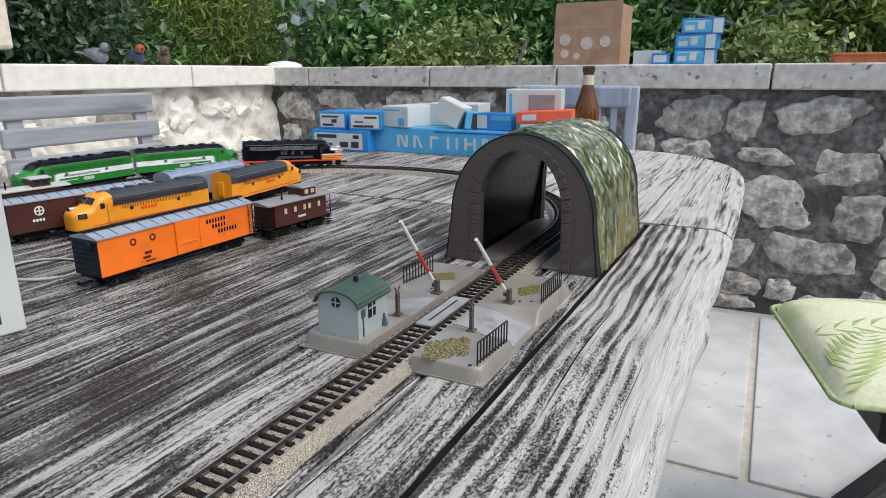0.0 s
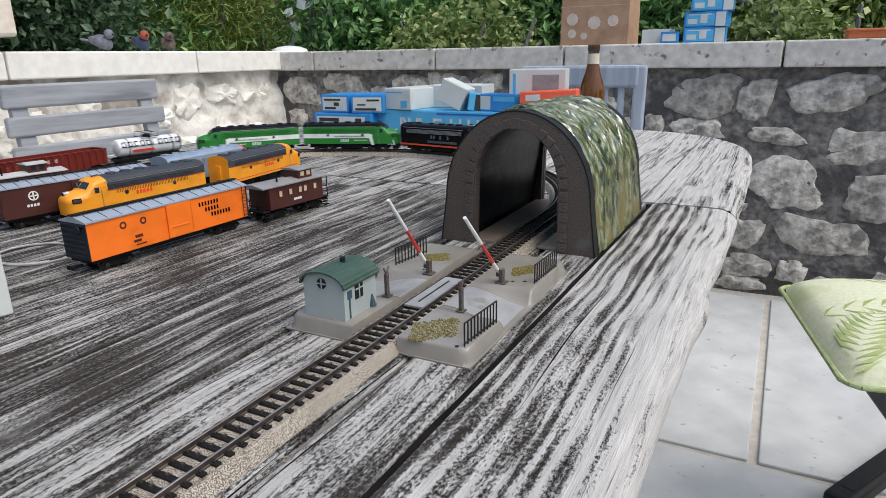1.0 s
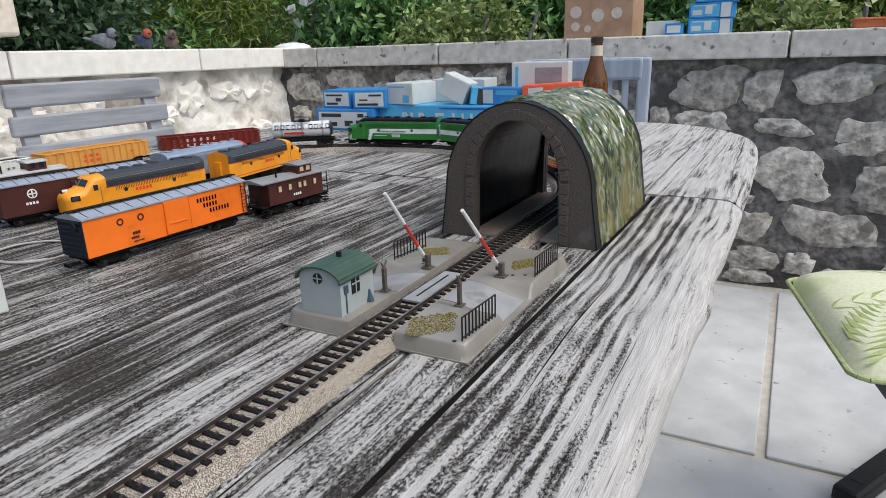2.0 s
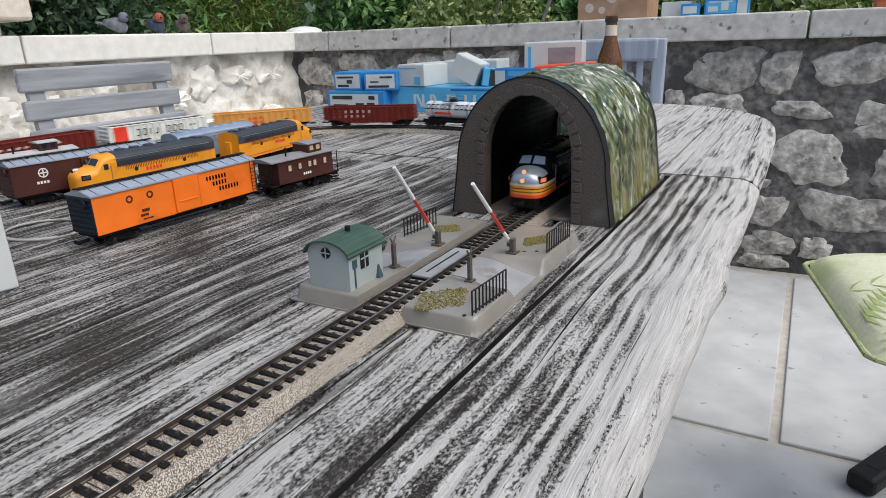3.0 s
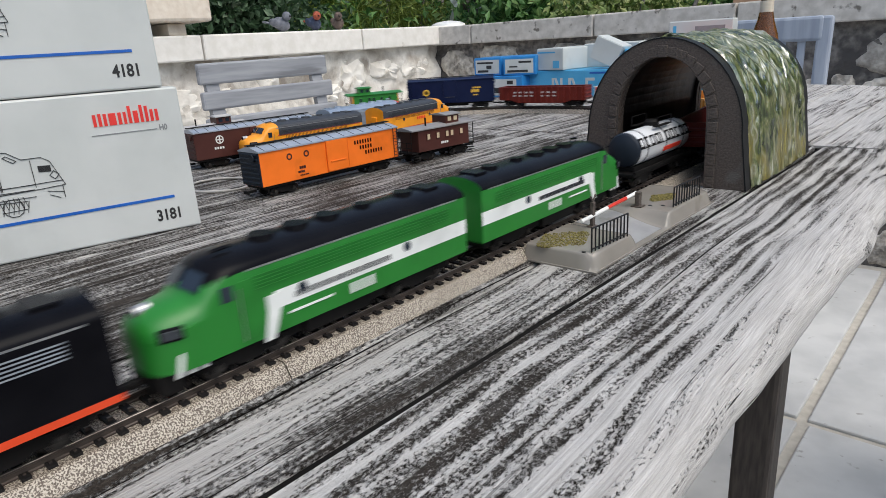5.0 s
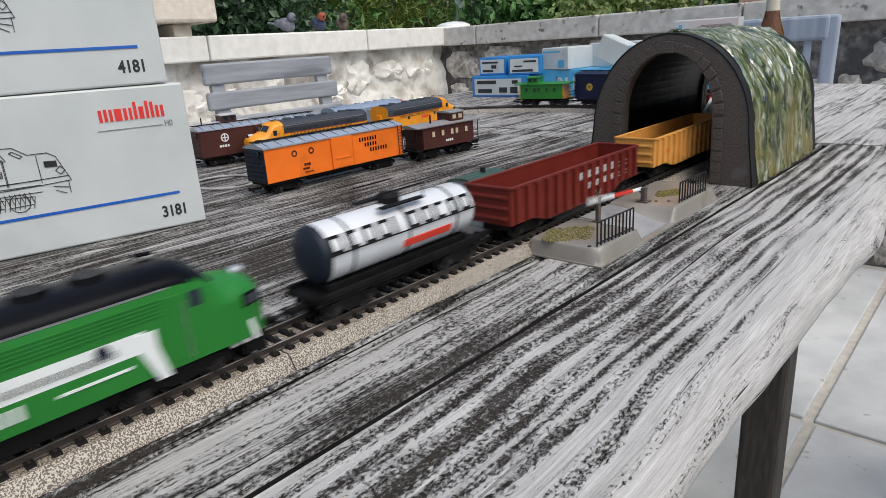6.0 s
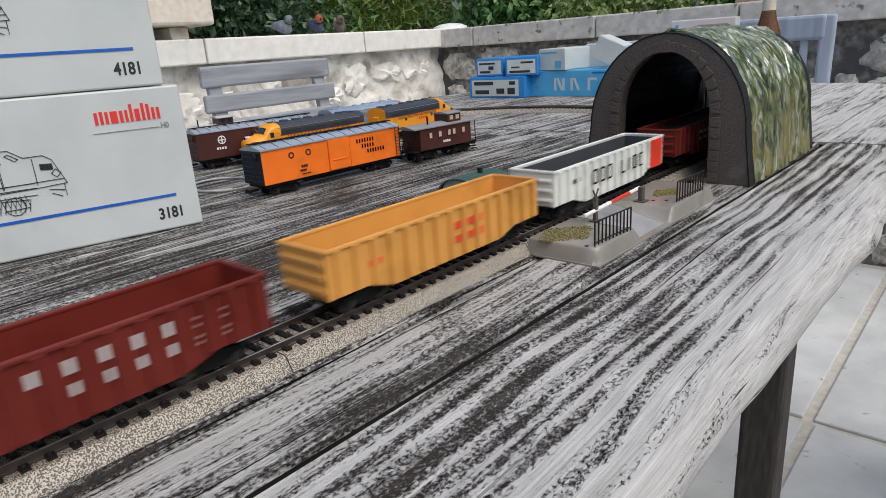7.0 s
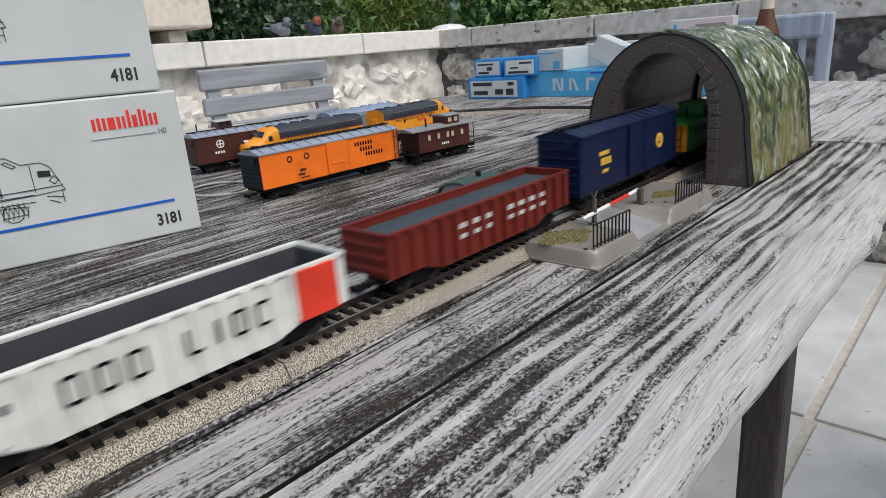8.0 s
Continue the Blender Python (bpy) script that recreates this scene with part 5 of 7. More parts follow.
def tank_car(at=None, L=0.110):
    car = thing("tank_car", "white tank car with black lettering and a red panel", "freight car", at)
    r, zc = 0.0142, 0.0300
    prof = [(0.004, -L / 2), (0.0095, -L / 2 + 0.001), (0.0130, -L / 2 + 0.003), (r, -L / 2 + 0.006), (r, L / 2 - 0.006), (0.0130, L / 2 - 0.003), (0.0095, L / 2 - 0.001), (0.004, L / 2)]
    bm = lathe(B(), prof, 28)
    bmesh.ops.rotate(bm, verts=bm.verts, matrix=Euler((radians(90), 0, 0)).to_matrix())
    bmesh.ops.translate(bm, verts=bm.verts, vec=(0, 0, zc))
    for f in bm.faces:
        c = f.calc_center_median()
        f.material_index = 1 if abs(c.y) > L / 2 - 0.0045 and c.y < 0 else 0
    tank = part("tank", bm, [P_TANK, P_NAVY], car, "glossy white tank with a dark end", True)
    for y in (-L * 0.33, 0, L * 0.33):
        bm = lathe(B(), [(r + 0.0003, -0.0007), (r + 0.0003, 0.0007)], 28)
        bmesh.ops.rotate(bm, verts=bm.verts, matrix=Euler((radians(90), 0, 0)).to_matrix())
        bmesh.ops.translate(bm, verts=bm.verts, vec=(0, y, zc))
        part("strap", bm, P_GREY, tank, "", True)
    part("dome", lathe(B(), [(0.0062, 0), (0.0062, 0.004), (0.0045, 0.0058), (0.001, 0.0062)], 20, (0, 0, zc + r - 0.001)), UNDER, tank, "black dome with valves", True)
    bm = B()
    for s in (-1, 1):
        box(bm, (s * 0.0095, 0, zc + r + 0.0005), (0.004, 0.030, 0.0008))
        for q in (-0.014, 0.014):
            cyl(bm, (s * 0.0112, q, zc + r), (s * 0.0112, q, zc + r + 0.008), 0.0004, n=6)
        cyl(bm, (s * 0.0112, -0.014, zc + r + 0.008), (s * 0.0112, 0.014, zc + r + 0.008), 0.0004, n=6)
    part("dome_platform", bm, UNDER, car, "black platform railing")
    for s in (-1, 1):
        bm = B()
        cyl(bm, (s * (r + 0.0013), -L / 2 + 0.004, zc + 0.002), (s * (r + 0.0013), L / 2 - 0.004, zc + 0.002), 0.0004, n=6)
        part("handrail", bm, UNDER, car)
        part("red_panel", box(B(), (0, 0, 0), (0.0012, 0.036, 0.0042), 0.0002), P_BRIGHT, tank, "red slogan panel", at=Matrix.Translation((s * 0.0130, 0.014, zc - 0.0050)) @ pose(0, 0, 0, 0, s * 20, 0))
        for k in range(10):
            y, hh, ww, t = -0.0455 + 0.0100 * k, 0.0086, 0.0058, 0.0015
            bm = B()
            box(bm, (0, -s * ww / 2, 0), (0.0006, t, hh))
            if k != 4:
                box(bm, (0, 0, hh / 2 - t / 2), (0.0006, ww, t))
                box(bm, (0, 0, t / 2 - hh / 2), (0.0006, ww, t))
            if k % 3 != 1:
                box(bm, (0, s * ww / 2, 0), (0.0006, t, hh))
            part("letter", bm, UNDER, tank, at=Matrix.Translation((s * (r - 0.0002) * math.cos(0.42), y, zc + r * math.sin(0.42))) @ pose(0, 0, 0, 0, -s * 24, 0))
        part("side_sill", box(B(), (s * 0.0125, 0, 0.0130), (0.0025, L + 0.004, 0.0028), 0.0004), UNDER, car)
    part("cradle", box(B(), (0, 0, 0.0145), (0.018, L * 0.9, 0.004), 0.0005), UNDER, car)
    part("underframe", box(B(), (0, 0, 0.011), (0.026, L + 0.006, 0.003), 0.0005), UNDER, car)
    for d in (-1, 1):
        coupler(car, d * (L / 2 + 0.003), d)
        truck(car, d * (L / 2 - 0.016), 2, 0.020)
    return car


# the moving train: thing, its length, metres from the train's nose to its front end, whether it runs nose last
TRAIN = []


def add(ob, off, length, back=False):
    TRAIN.append((ob, off, length, back))
    return ob


add(black_diesel(), 0.0, 0.176)
add(green_diesel(), 0.188, 0.176)
add(green_diesel(), 0.378, 0.178, True)
add(tank_car(), 0.583, 0.112)
g = add(gondola("gondola", "oxide red open gondola car with white lettering", P_OXIDE), 0.720, 0.166)
for k in range(7):
    y = -0.0010 + 0.011 * k
    if k < 5:
        side_word("lettering", g, P_WHITE, 0.0175, y - 0.0026, 0.0275, 0.0050, [0.36, 0.36], 0.30)
        if k:
            side_word("lettering", g, P_WHITE, 0.0175, y - 0.0023, 0.0195, 0.0042, [0.36, 0.36], 0.36)
    else:
        for z in (0.0280, 0.0250, 0.0205, 0.0180):
            side_word("lettering", g, P_BROWNWHITE, 0.0175, y - 0.0028, z, 0.0010, [1.6, 2.2], 0.8)
g = add(gondola("gondola", "golden yellow open gondola car with red lettering", P_GONY), 0.916, 0.166)
side_word("lettering", g, P_BRIGHT, 0.0175, 0.004, 0.0255, 0.0042, [0.8] * 5, 0.35)
side_word("lettering", g, P_BRIGHT, 0.0175, 0.000, 0.0180, 0.0042, [0.8] * 6, 0.35)
side_word("lettering", g, P_BRIGHT, 0.0175, -0.058, 0.0230, 0.0030, [1.2] * 2, 0.2)
g = add(gondola("gondola", "white gondola car with black letters, dark load and a red end", P_GONW, P_DARKLOAD, red_end=True), 1.102, 0.166)
for s in (-1, 1):
    strokes = B()
    for y, kind in ((-0.033, "o"), (-0.0225, "o"), (-0.012, "o"), (0.009, "l"), (0.0185, "i"), (0.028, "o"), (0.0385, "e")):
        hh, ww, t = 0.0092, 0.0056, 0.0012
        for z in ((-hh / 2, hh / 2) if kind in "oe" else (-hh / 2,) if kind == "l" else ()):
            box(strokes, (s * 0.0192, y, 0.0235 + z), (0.0004, ww, t))
        for q in ((-ww / 2, ww / 2) if kind == "o" else (0,) if kind == "i" else (-ww / 2,)):
            box(strokes, (s * 0.0192, y + q, 0.0235), (0.0004, t, hh))
    part("lettering", strokes, P_BLACK, g, "black letter shapes")
side_word("lettering", g, P_GREY, 0.0176, -0.060, 0.0250, 0.0028, [1.4] * 2, 0.6)
g = add(gondola("gondola", "brown gondola car with a slate grey load", P_OXIDE, P_LOAD), 1.295, 0.166)
for y in (-0.030, -0.018, -0.0065, 0.014, 0.025, 0.0365, 0.048):
    side_word("lettering", g, P_WHITE, 0.0175, y, 0.0265, 0.0028, [0.26] * 5, 0.22)
    side_word("lettering", g, P_WHITE, 0.0175, y + 0.0006, 0.0205, 0.0024, [0.26] * 5, 0.22)
P_LETTER = paint("letter_yellow", (0.75, 0.45, 0.05))
c = add(boxcar("boxcar", "dark blue boxcar with yellow lettering", 0.160, (P_BLUE, P_BLUE, P_BLUE), h=0.0535), 1.478, 0.160)
side_word("lettering", c, P_LETTER, 0.0174, -0.055, 0.0385, 0.0030, [0.7] * 5, 0.3)
side_word("lettering", c, P_LETTER, 0.0174, -0.052, 0.0325, 0.0052, [0.7] * 3, 0.3)
side_word("lettering", c, P_LETTER, 0.0174, -0.050, 0.0255, 0.0024, [0.9] * 3, 0.3)
for s in (-1, 1):
    em = lathe(B(), [(0.0060, 0), (0.0060, 0.0006), (0.0036, 0.0006), (0.0036, 0)], 20)
    part("emblem", em, P_LETTER, c, "round yellow emblem", at=pose(s * 0.0170, 0.046, 0.0330, 0, s * 90, 0))
c = add(caboose("caboose", "green caboose with a yellow end panel", (P_GREEN, P_GREEN, GLASS)), 1.655, 0.104)
for s in (-1, 1):
    part("end_panel", box(B(), (0, s * 0.0420, 0.025), (0.0325, 0.0012, 0.0245)), P_YELLOW, c, "yellow end panel")


def train_rows(off, length, back, times, travel):
    """Poses of one car: both bogies keep to the track."""
    rows = []
    for t in times:
        p = off + length / 2 - travel(t)
        k = length * 0.34
        ax, ay, _ = route(p - k)
        bx, by, _ = route(p + k)
        h = math.degrees(math.atan2(ax - bx, -(ay - by)))
        rows.append((t, pose((ax + bx) / 2, (ay + by) / 2, RAILZ, 0, 0, h + (180 if back else 0))))
    return rows


# ---- cars parked on the table ----
def parked(x, y, h):
    return pose(x, y, TOP, 0, 0, h)


reefer = boxcar("refrigerator_car", "orange refrigerator car with black ends and silver roof", 0.178, (P_REEFER, P_NAVY, P_ROOFSIL), at=parked(-0.2985, 0.1025, -1))
side_word("lettering", reefer, P_BLACK, 0.0174, 0.026, 0.0375, 0.0040, [0.42] * 7, 0.5)
side_word("lettering", reefer, P_BLACK, 0.0174, 0.033, 0.0315, 0.0040, [0.42] * 5, 0.5)
side_word("lettering", reefer, P_BLACK, 0.0174, 0.040, 0.0255, 0.0040, [0.42] * 7, 0.5)
side_word("lettering", reefer, P_BROWN, 0.0173, -0.046, 0.0240, 0.0026, [0.8] * 3, 0.2)
side_word("lettering", reefer, P_BROWN, 0.0173, -0.048, 0.0200, 0.0020, [0.8] * 4, 0.2)
side_word("lettering", reefer, P_BROWN, 0.0173, -0.046, 0.0165, 0.0010, [3, 2, 4], 0.6)
for y in (-0.056, -0.036):
    for s in (-1, 1):
        em = lathe(B(), [(0.0033, 0), (0.0033, 0.0004), (0.0018, 0.0004), (0.0018, 0.0)], 18)
        part("emblem", em, P_BROWN, reefer, "dark round emblem", at=pose(s * 0.0168, y, 0.0365, 0, s * 90, 0))
cab = caboose("caboose", "brown caboose with cupola and lit windows", (P_BROWN, material("caboose_roof", (0.20, 0.19, 0.19), (0.27, 0.26, 0.26), 60, rough=0.5), material("window_ochre", (0.50, 0.40, 0.27), (0.6, 0.5, 0.34), 50, rough=0.3)), parked(-0.285, 0.260, -5))
bars("lettering", cab, P_WHITE, 0.0167, word(-0.006, 0.0195, 0.0026, [0.8] * 4, 0.4))
y1 = f_unit("diesel_locomotive", "yellow streamlined diesel locomotive with dark grey roof", up_colour, [P_GREY, P_YELLOW], parked(-0.467, 0.199, -4), portholes=False, letter="up")
y2 = f_unit("diesel_locomotive", "yellow streamlined diesel locomotive with dark grey roof", up_colour, [P_GREY, P_YELLOW], parked(-0.462, 0.405, 186), portholes=False, letter="up")
for q in (y1, y2):
    side_word("louvre", q, P_BROWN, 0.0172, -0.034, 0.0305, 0.0042, [0.12] * 46, 0.38)
    side_word("red_line", q, P_WARRED, 0.0172, -0.046, 0.0335, 0.0007, [185], 0)
    side_word("red_line", q, P_WARRED, 0.0172, -0.070, 0.0152, 0.0007, [210], 0)
    side_word("lettering", q, P_BRIGHT, 0.0173, -0.010, 0.0255, 0.0040, [0.7] * 5, 0.4)
sfb = boxcar("boxcar", "dark brown boxcar with a round white emblem and silver roof", 0.166, (P_BROWN, P_BROWN, P_ROOFSIL), at=parked(-0.509, 0.151, -7))
for s in (-1, 1):
    em = lathe(B(), [(0.0052, 0), (0.0052, 0.0005), (0.0040, 0.0005), (0.0040, 0.0)], 20)
    part("emblem", em, P_WHITE, sfb, "round white cross emblem", at=pose(s * 0.0169, -0.052, 0.0345, 0, s * 90, 0))
    part("emblem_cross", box(B(), (s * 0.0173, -0.052, 0.0345), (0.0005, 0.0080, 0.0014)), P_WHITE, sfb)
    part("emblem_cross", box(B(), (s * 0.0173, -0.052, 0.0345), (0.0005, 0.0014, 0.0080)), P_WHITE, sfb)
side_word("lettering", sfb, P_WHITE, 0.0173, -0.060, 0.0245, 0.0028, [0.8] * 4, 0.4)


# ---- boxes, bottle and furniture ----
CARD_WHITE = material("white_card", (0.53, 0.555, 0.54), (0.59, 0.61, 0.595), 20, rough=0.42, spots=(0.49, 0.51, 0.495), spot_scale=7, spot_at=0.66)
CARD_BLUE = material("blue_card", (0.02, 0.19, 0.50), (0.03, 0.25, 0.58), 30, rough=0.4, spots=(0.05, 0.3, 0.6), spot_scale=12, spot_at=0.68)
CARD_CYAN = material("cyan_card", (0.06, 0.36, 0.62), (0.10, 0.42, 0.68), 20, rough=0.45, spots=(0.05, 0.30, 0.55), spot_scale=10, spot_at=0.66)
CARD_RED = material("red_card", (0.72, 0.10, 0.04), (0.78, 0.13, 0.06), 20, rough=0.5)
CARD_BROWN = material("corrugated_card", (0.33, 0.20, 0.125), (0.40, 0.255, 0.165), 25, rough=0.8, bump=0.1, spots=(0.29, 0.175, 0.11), spot_scale=5, spot_at=0.63)
INK = material("printed_black", (0.02, 0.02, 0.022), (0.03, 0.03, 0.03), 60, rough=0.5)
INK_BLUE = material("printed_line_blue", (0.01, 0.10, 0.42), (0.015, 0.12, 0.48), 60, rough=0.4)
INK_RED = material("printed_red", (0.70, 0.035, 0.03), (0.76, 0.05, 0.04), 60, rough=0.4)
INK_GREY = material("printed_grey", (0.20, 0.21, 0.22), (0.28, 0.29, 0.30), 60, rough=0.5)


def carton(name, label, size, mats, at, bevel=0.0012, flap=True):
    """A closed carton, base at z 0; its front looks towards -y."""
    ob = thing(name, label, "box", at)
    w, d, h = size
    part("carton", box(B(), (0, 0, h / 2), (w, d, h), bevel), mats, ob)
    if flap:
        part("lid_flap", box(B(), (0, 0.001, h + 0.0004), (w - 0.002, d - 0.003, 0.0010), 0.0003), mats, ob)
    return ob


def on_front(ob, name, d, rows, mats, label=""):
    """Printed fields on the front face: rows of (x, z, width, height)."""
    bm = B()
    for x, z, w, h in rows:
        box(bm, (x, -d / 2 - 0.0002, z), (w, 0.0006, h))
    return part(name, bm, mats, ob, label)


# two tall white locomotive boxes stacked at the table's inner side: the face turned to the track
def loco_box(label, num, at):
    w, d, h = 0.30, 0.105, 0.112
    ob = carton("model_box", label, (w, d, h), CARD_WHITE, at, 0.0015, False)
    F = w / 2
    on_front(ob, "printed_line", d, [(F - 0.017 - 0.135, 0.0275, 0.27, 0.0021)], INK_BLUE, "blue printed line")
    letters("number", num, 0.0124, INK, ob, pose(F - 0.0330, -d / 2 - 0.0002, 0.0095, 90, 0, 0))
    rows, x = [], F - 0.0632
    for ww, hh in ((0.0022, 0.0088), (0.0022, 0.0092), (0.0022, 0.0088), (0.0050, 0.0088), (0.0024, 0.0088), (0.0020, 0.0088), (0.0022, 0.0128), (0.0034, 0.0090), (0.0022, 0.0128), (0.0022, 0.0118), (0.0022, 0.0088), (0.0022, 0.0088)):
        rows.append((x + ww / 2, 0.0880 + hh / 2, ww, hh))
        x += ww + 0.0014
    on_front(ob, "logo_shape", d, rows, INK_RED, "red logo lettering shapes")
    letters("scale_mark", "H0", 0.0062, INK_GREY, ob, pose(F - 0.0185, -d / 2 - 0.0002, 0.0805, 90, 0, 0))
    on_front(ob, "thin_line", d, [(F - 0.043, 0.0818, 0.046, 0.0004)], INK_GREY)
    # outline drawing of a diesel locomotive
    g = B()

    def ln(x0, z0, x1, z1, t=0.00042):
        a, b = Vector((F - 0.205 + x0, 0, z0)), Vector((F - 0.205 + x1, 0, z1))
        v = b - a
        box(g, (0, 0, 0), (v.length + t, 0.0006, t), 0, Matrix.Translation((a + b) / 2 + Vector((0, -d / 2 - 0.0002, 0))) @ Matrix.Rotation(math.atan2(-v.z, v.x), 4, "Y"))
    for z in (0.045, 0.050, 0.0535):
        ln(0.0, z, 0.095, z - 0.0006)
    top = [(0, 0.0785), (0.070, 0.0780), (0.0835, 0.0775), (0.0915, 0.0715), (0.1035, 0.0715), (0.1085, 0.0680), (0.1150, 0.0500), (0.0960, 0.0490), (0.0, 0.0470)]
    for (a, b), (c, e) in zip(top, top[1:]):
        ln(a, b, c, e)
    for x in (0.062, 0.0755, 0.0762, 0.0965):
        ln(x, 0.051, x, 0.070)
    for a, b, c, e in ((0.064, 0.0740, 0.076, 0.0735), (0.064, 0.0690, 0.078, 0.0690), (0.064, 0.0740, 0.064, 0.0690), (0.076, 0.0735, 0.078, 0.0690), (0.083, 0.0750, 0.0885, 0.0710), (0.081, 0.0740, 0.0865, 0.0697), (0.083, 0.0750, 0.081, 0.0740), (0.0885, 0.0710, 0.0865, 0.0697), (0.068, 0.062, 0.074, 0.062), (0.068, 0.058, 0.074, 0.058), (0.068, 0.062, 0.068, 0.058), (0.074, 0.062, 0.074, 0.058), (0.060, 0.0525, 0.114, 0.0535)):
        ln(a, b, c, e)
    for q in ((0.071, 0.0600), (0.1095, 0.0580)):
        for k in range(4):
            a, b = math.pi / 2 * k, math.pi / 2 * (k + 1)
            ln(q[0] + 0.003 * math.cos(a), q[1] + 0.003 * math.sin(a), q[0] + 0.003 * math.cos(b), q[1] + 0.003 * math.sin(b))
    for j in range(9):
        ln(0.1005, 0.0615 + 0.0005 * j, 0.1080, 0.0610 + 0.0005 * j)
    for cx2 in (0.012, 0.030, 0.062, 0.080):
        for k in range(10):
            a, b = 2 * math.pi * k / 10, 2 * math.pi * (k + 1) / 10
            ln(cx2 + 0.0065 * math.cos(a), 0.0385 + 0.0065 * math.sin(a), cx2 + 0.0065 * math.cos(b), 0.0385 + 0.0065 * math.sin(b))
        ln(cx2 - 0.008, 0.043, cx2 + 0.009, 0.042)
        for k in range(6):
            ln(cx2 - 0.008 + 0.003 * k, 0.0455, cx2 - 0.006 + 0.003 * k, 0.0375)
            ln(cx2 - 0.007 + 0.003 * k, 0.0340, cx2 - 0.005 + 0.003 * k, 0.0420)
        ln(cx2 - 0.007, 0.036, cx2 + 0.008, 0.0365)
    ln(0.103, 0.047, 0.113, 0.045)
    ln(0.113, 0.050, 0.113, 0.041)
    ln(0.104, 0.044, 0.110, 0.041)
    part("line_drawing", g, INK, ob, "line drawing of a diesel locomotive")
    return ob


th = math.degrees(math.atan2(0.140, 0.031))
ux, uy = math.cos(radians(th)), math.sin(radians(th))


def box_pose(dx, dz, turn=0.0):
    ex, ey = -0.258 + dx * ux, -0.066 + dx * uy
    m = Matrix.Translation((ex, ey, TOP + dz)) @ pose(0, 0, 0, 0, 0, th + turn)
    return m @ Matrix.Translation((-0.15, 0.0525, 0))


loco_box("white locomotive box with blue line and line drawing", "3181", box_pose(0, 0.0006))
loco_box("white locomotive box stacked on another", "4181", box_pose(-0.010, 0.1134, -1.0))

# boxes at the far end of the table
w = carton("model_box", "flat blue and white accessory box", (0.155, 0.11, 0.048), CARD_BLUE, pose(-0.700, 0.985, TOP, 0, 0, 3))
on_front(w, "white_label", 0.11, [(-0.004, 0.023, 0.132, 0.037)], CARD_WHITE, "white printed front")
on_front(w, "print", 0.1112, [(-0.035, 0.034, 0.055, 0.008), (0.045, 0.034, 0.016, 0.008), (-0.040, 0.014, 0.04, 0.009), (0.012, 0.016, 0.022, 0.012), (0.042, 0.016, 0.02, 0.014)], INK)
w = carton("model_box", "small blue model box with white label", (0.075, 0.10, 0.040), CARD_BLUE, pose(-0.726, 0.99, TOP + 0.0495, 0, 0, 4))
on_front(w, "white_label", 0.10, [(0, 0.020, 0.066, 0.031)], CARD_WHITE)
on_front(w, "print", 0.1012, [(-0.006, 0.029, 0.045, 0.004), (-0.012, 0.010, 0.03, 0.005), (0.005, 0.019, 0.014, 0.008)], INK)
w = carton("model_box", "small blue model box with white label", (0.078, 0.10, 0.041), CARD_BLUE, pose(-0.644, 0.99, TOP + 0.0495, 0, 0, 14))
on_front(w, "white_label", 0.10, [(0, 0.020, 0.068, 0.031)], CARD_WHITE)
on_front(w, "print", 0.1012, [(0.014, 0.029, 0.030, 0.004), (-0.004, 0.009, 0.05, 0.005), (-0.014, 0.019, 0.02, 0.003)], INK)
w = carton("track_box", "long light blue cardboard box with white lettering upside down", (0.500, 0.09, 0.056), CARD_CYAN, pose(-0.385, 1.01, TOP, 0, 0, -1))
on_front(w, "dark_stripe", 0.09, [(0.07, 0.0500, 0.30, 0.0036)], INK_BLUE)
gl = B()
for ch in range(7):
    x = -0.176 + ch * 0.043
    prism(gl, [(x, 0.013), (x + 0.006, 0.013), (x + 0.006, 0.040), (x, 0.040)], "y", -0.0456, -0.0448)
    if ch in (0, 1, 5):
        prism(gl, [(x + 0.006, 0.040), (x + 0.018, 0.013), (x + 0.024, 0.013), (x + 0.012, 0.040)], "y", -0.0456, -0.0448)
    if ch in (0, 3, 4):
        prism(gl, [(x + 0.022, 0.013), (x + 0.028, 0.013), (x + 0.028, 0.040), (x + 0.022, 0.040)], "y", -0.0456, -0.0448)
    if ch == 2:
        prism(gl, [(x + 0.006, 0.034), (x + 0.022, 0.034), (x + 0.022, 0.040), (x + 0.006, 0.040)], "y", -0.0456, -0.0448)
    if ch in (4, 6):
        prism(gl, [(x + 0.006, 0.024), (x + 0.020, 0.024), (x + 0.020, 0.029), (x + 0.006, 0.029)], "y", -0.0456, -0.0448)
tagged(part("logo_shape", gl, CARD_WHITE, w, "large white letter shapes"), "large white letter shapes", kind="stuff")
ZB = TOP + 0.0575
w = carton("model_box", "white model box with pale blue print", (0.075, 0.15, 0.046), CARD_WHITE, pose(-0.555, 1.04, ZB, 0, 0, -8))
on_front(w, "print", 0.15, [(-0.010, 0.038, 0.05, 0.003), (0.018, 0.012, 0.018, 0.016)], CARD_CYAN)
w = carton("model_box", "plain white model box lying flat", (0.130, 0.08, 0.050), CARD_WHITE, pose(-0.462, 1.09, ZB, 0, 0, 3))
w = carton("model_box", "white model box tipped on its side", (0.062, 0.05, 0.048), CARD_WHITE, pose(-0.445, 1.000, ZB + 0.012, 0, 24, 4))
w = carton("model_box", "cyan and black model box tipped over", (0.030, 0.05, 0.036), CARD_CYAN, pose(-0.392, 1.000, ZB, 0, 8, 30))
on_front(w, "dark_panel", 0.05, [(0.006, 0.018, 0.014, 0.034)], INK)
w = carton("model_box", "blue model box with white label", (0.085, 0.05, 0.035), CARD_BLUE, pose(-0.325, 1.005, ZB, 0, 0, -6))
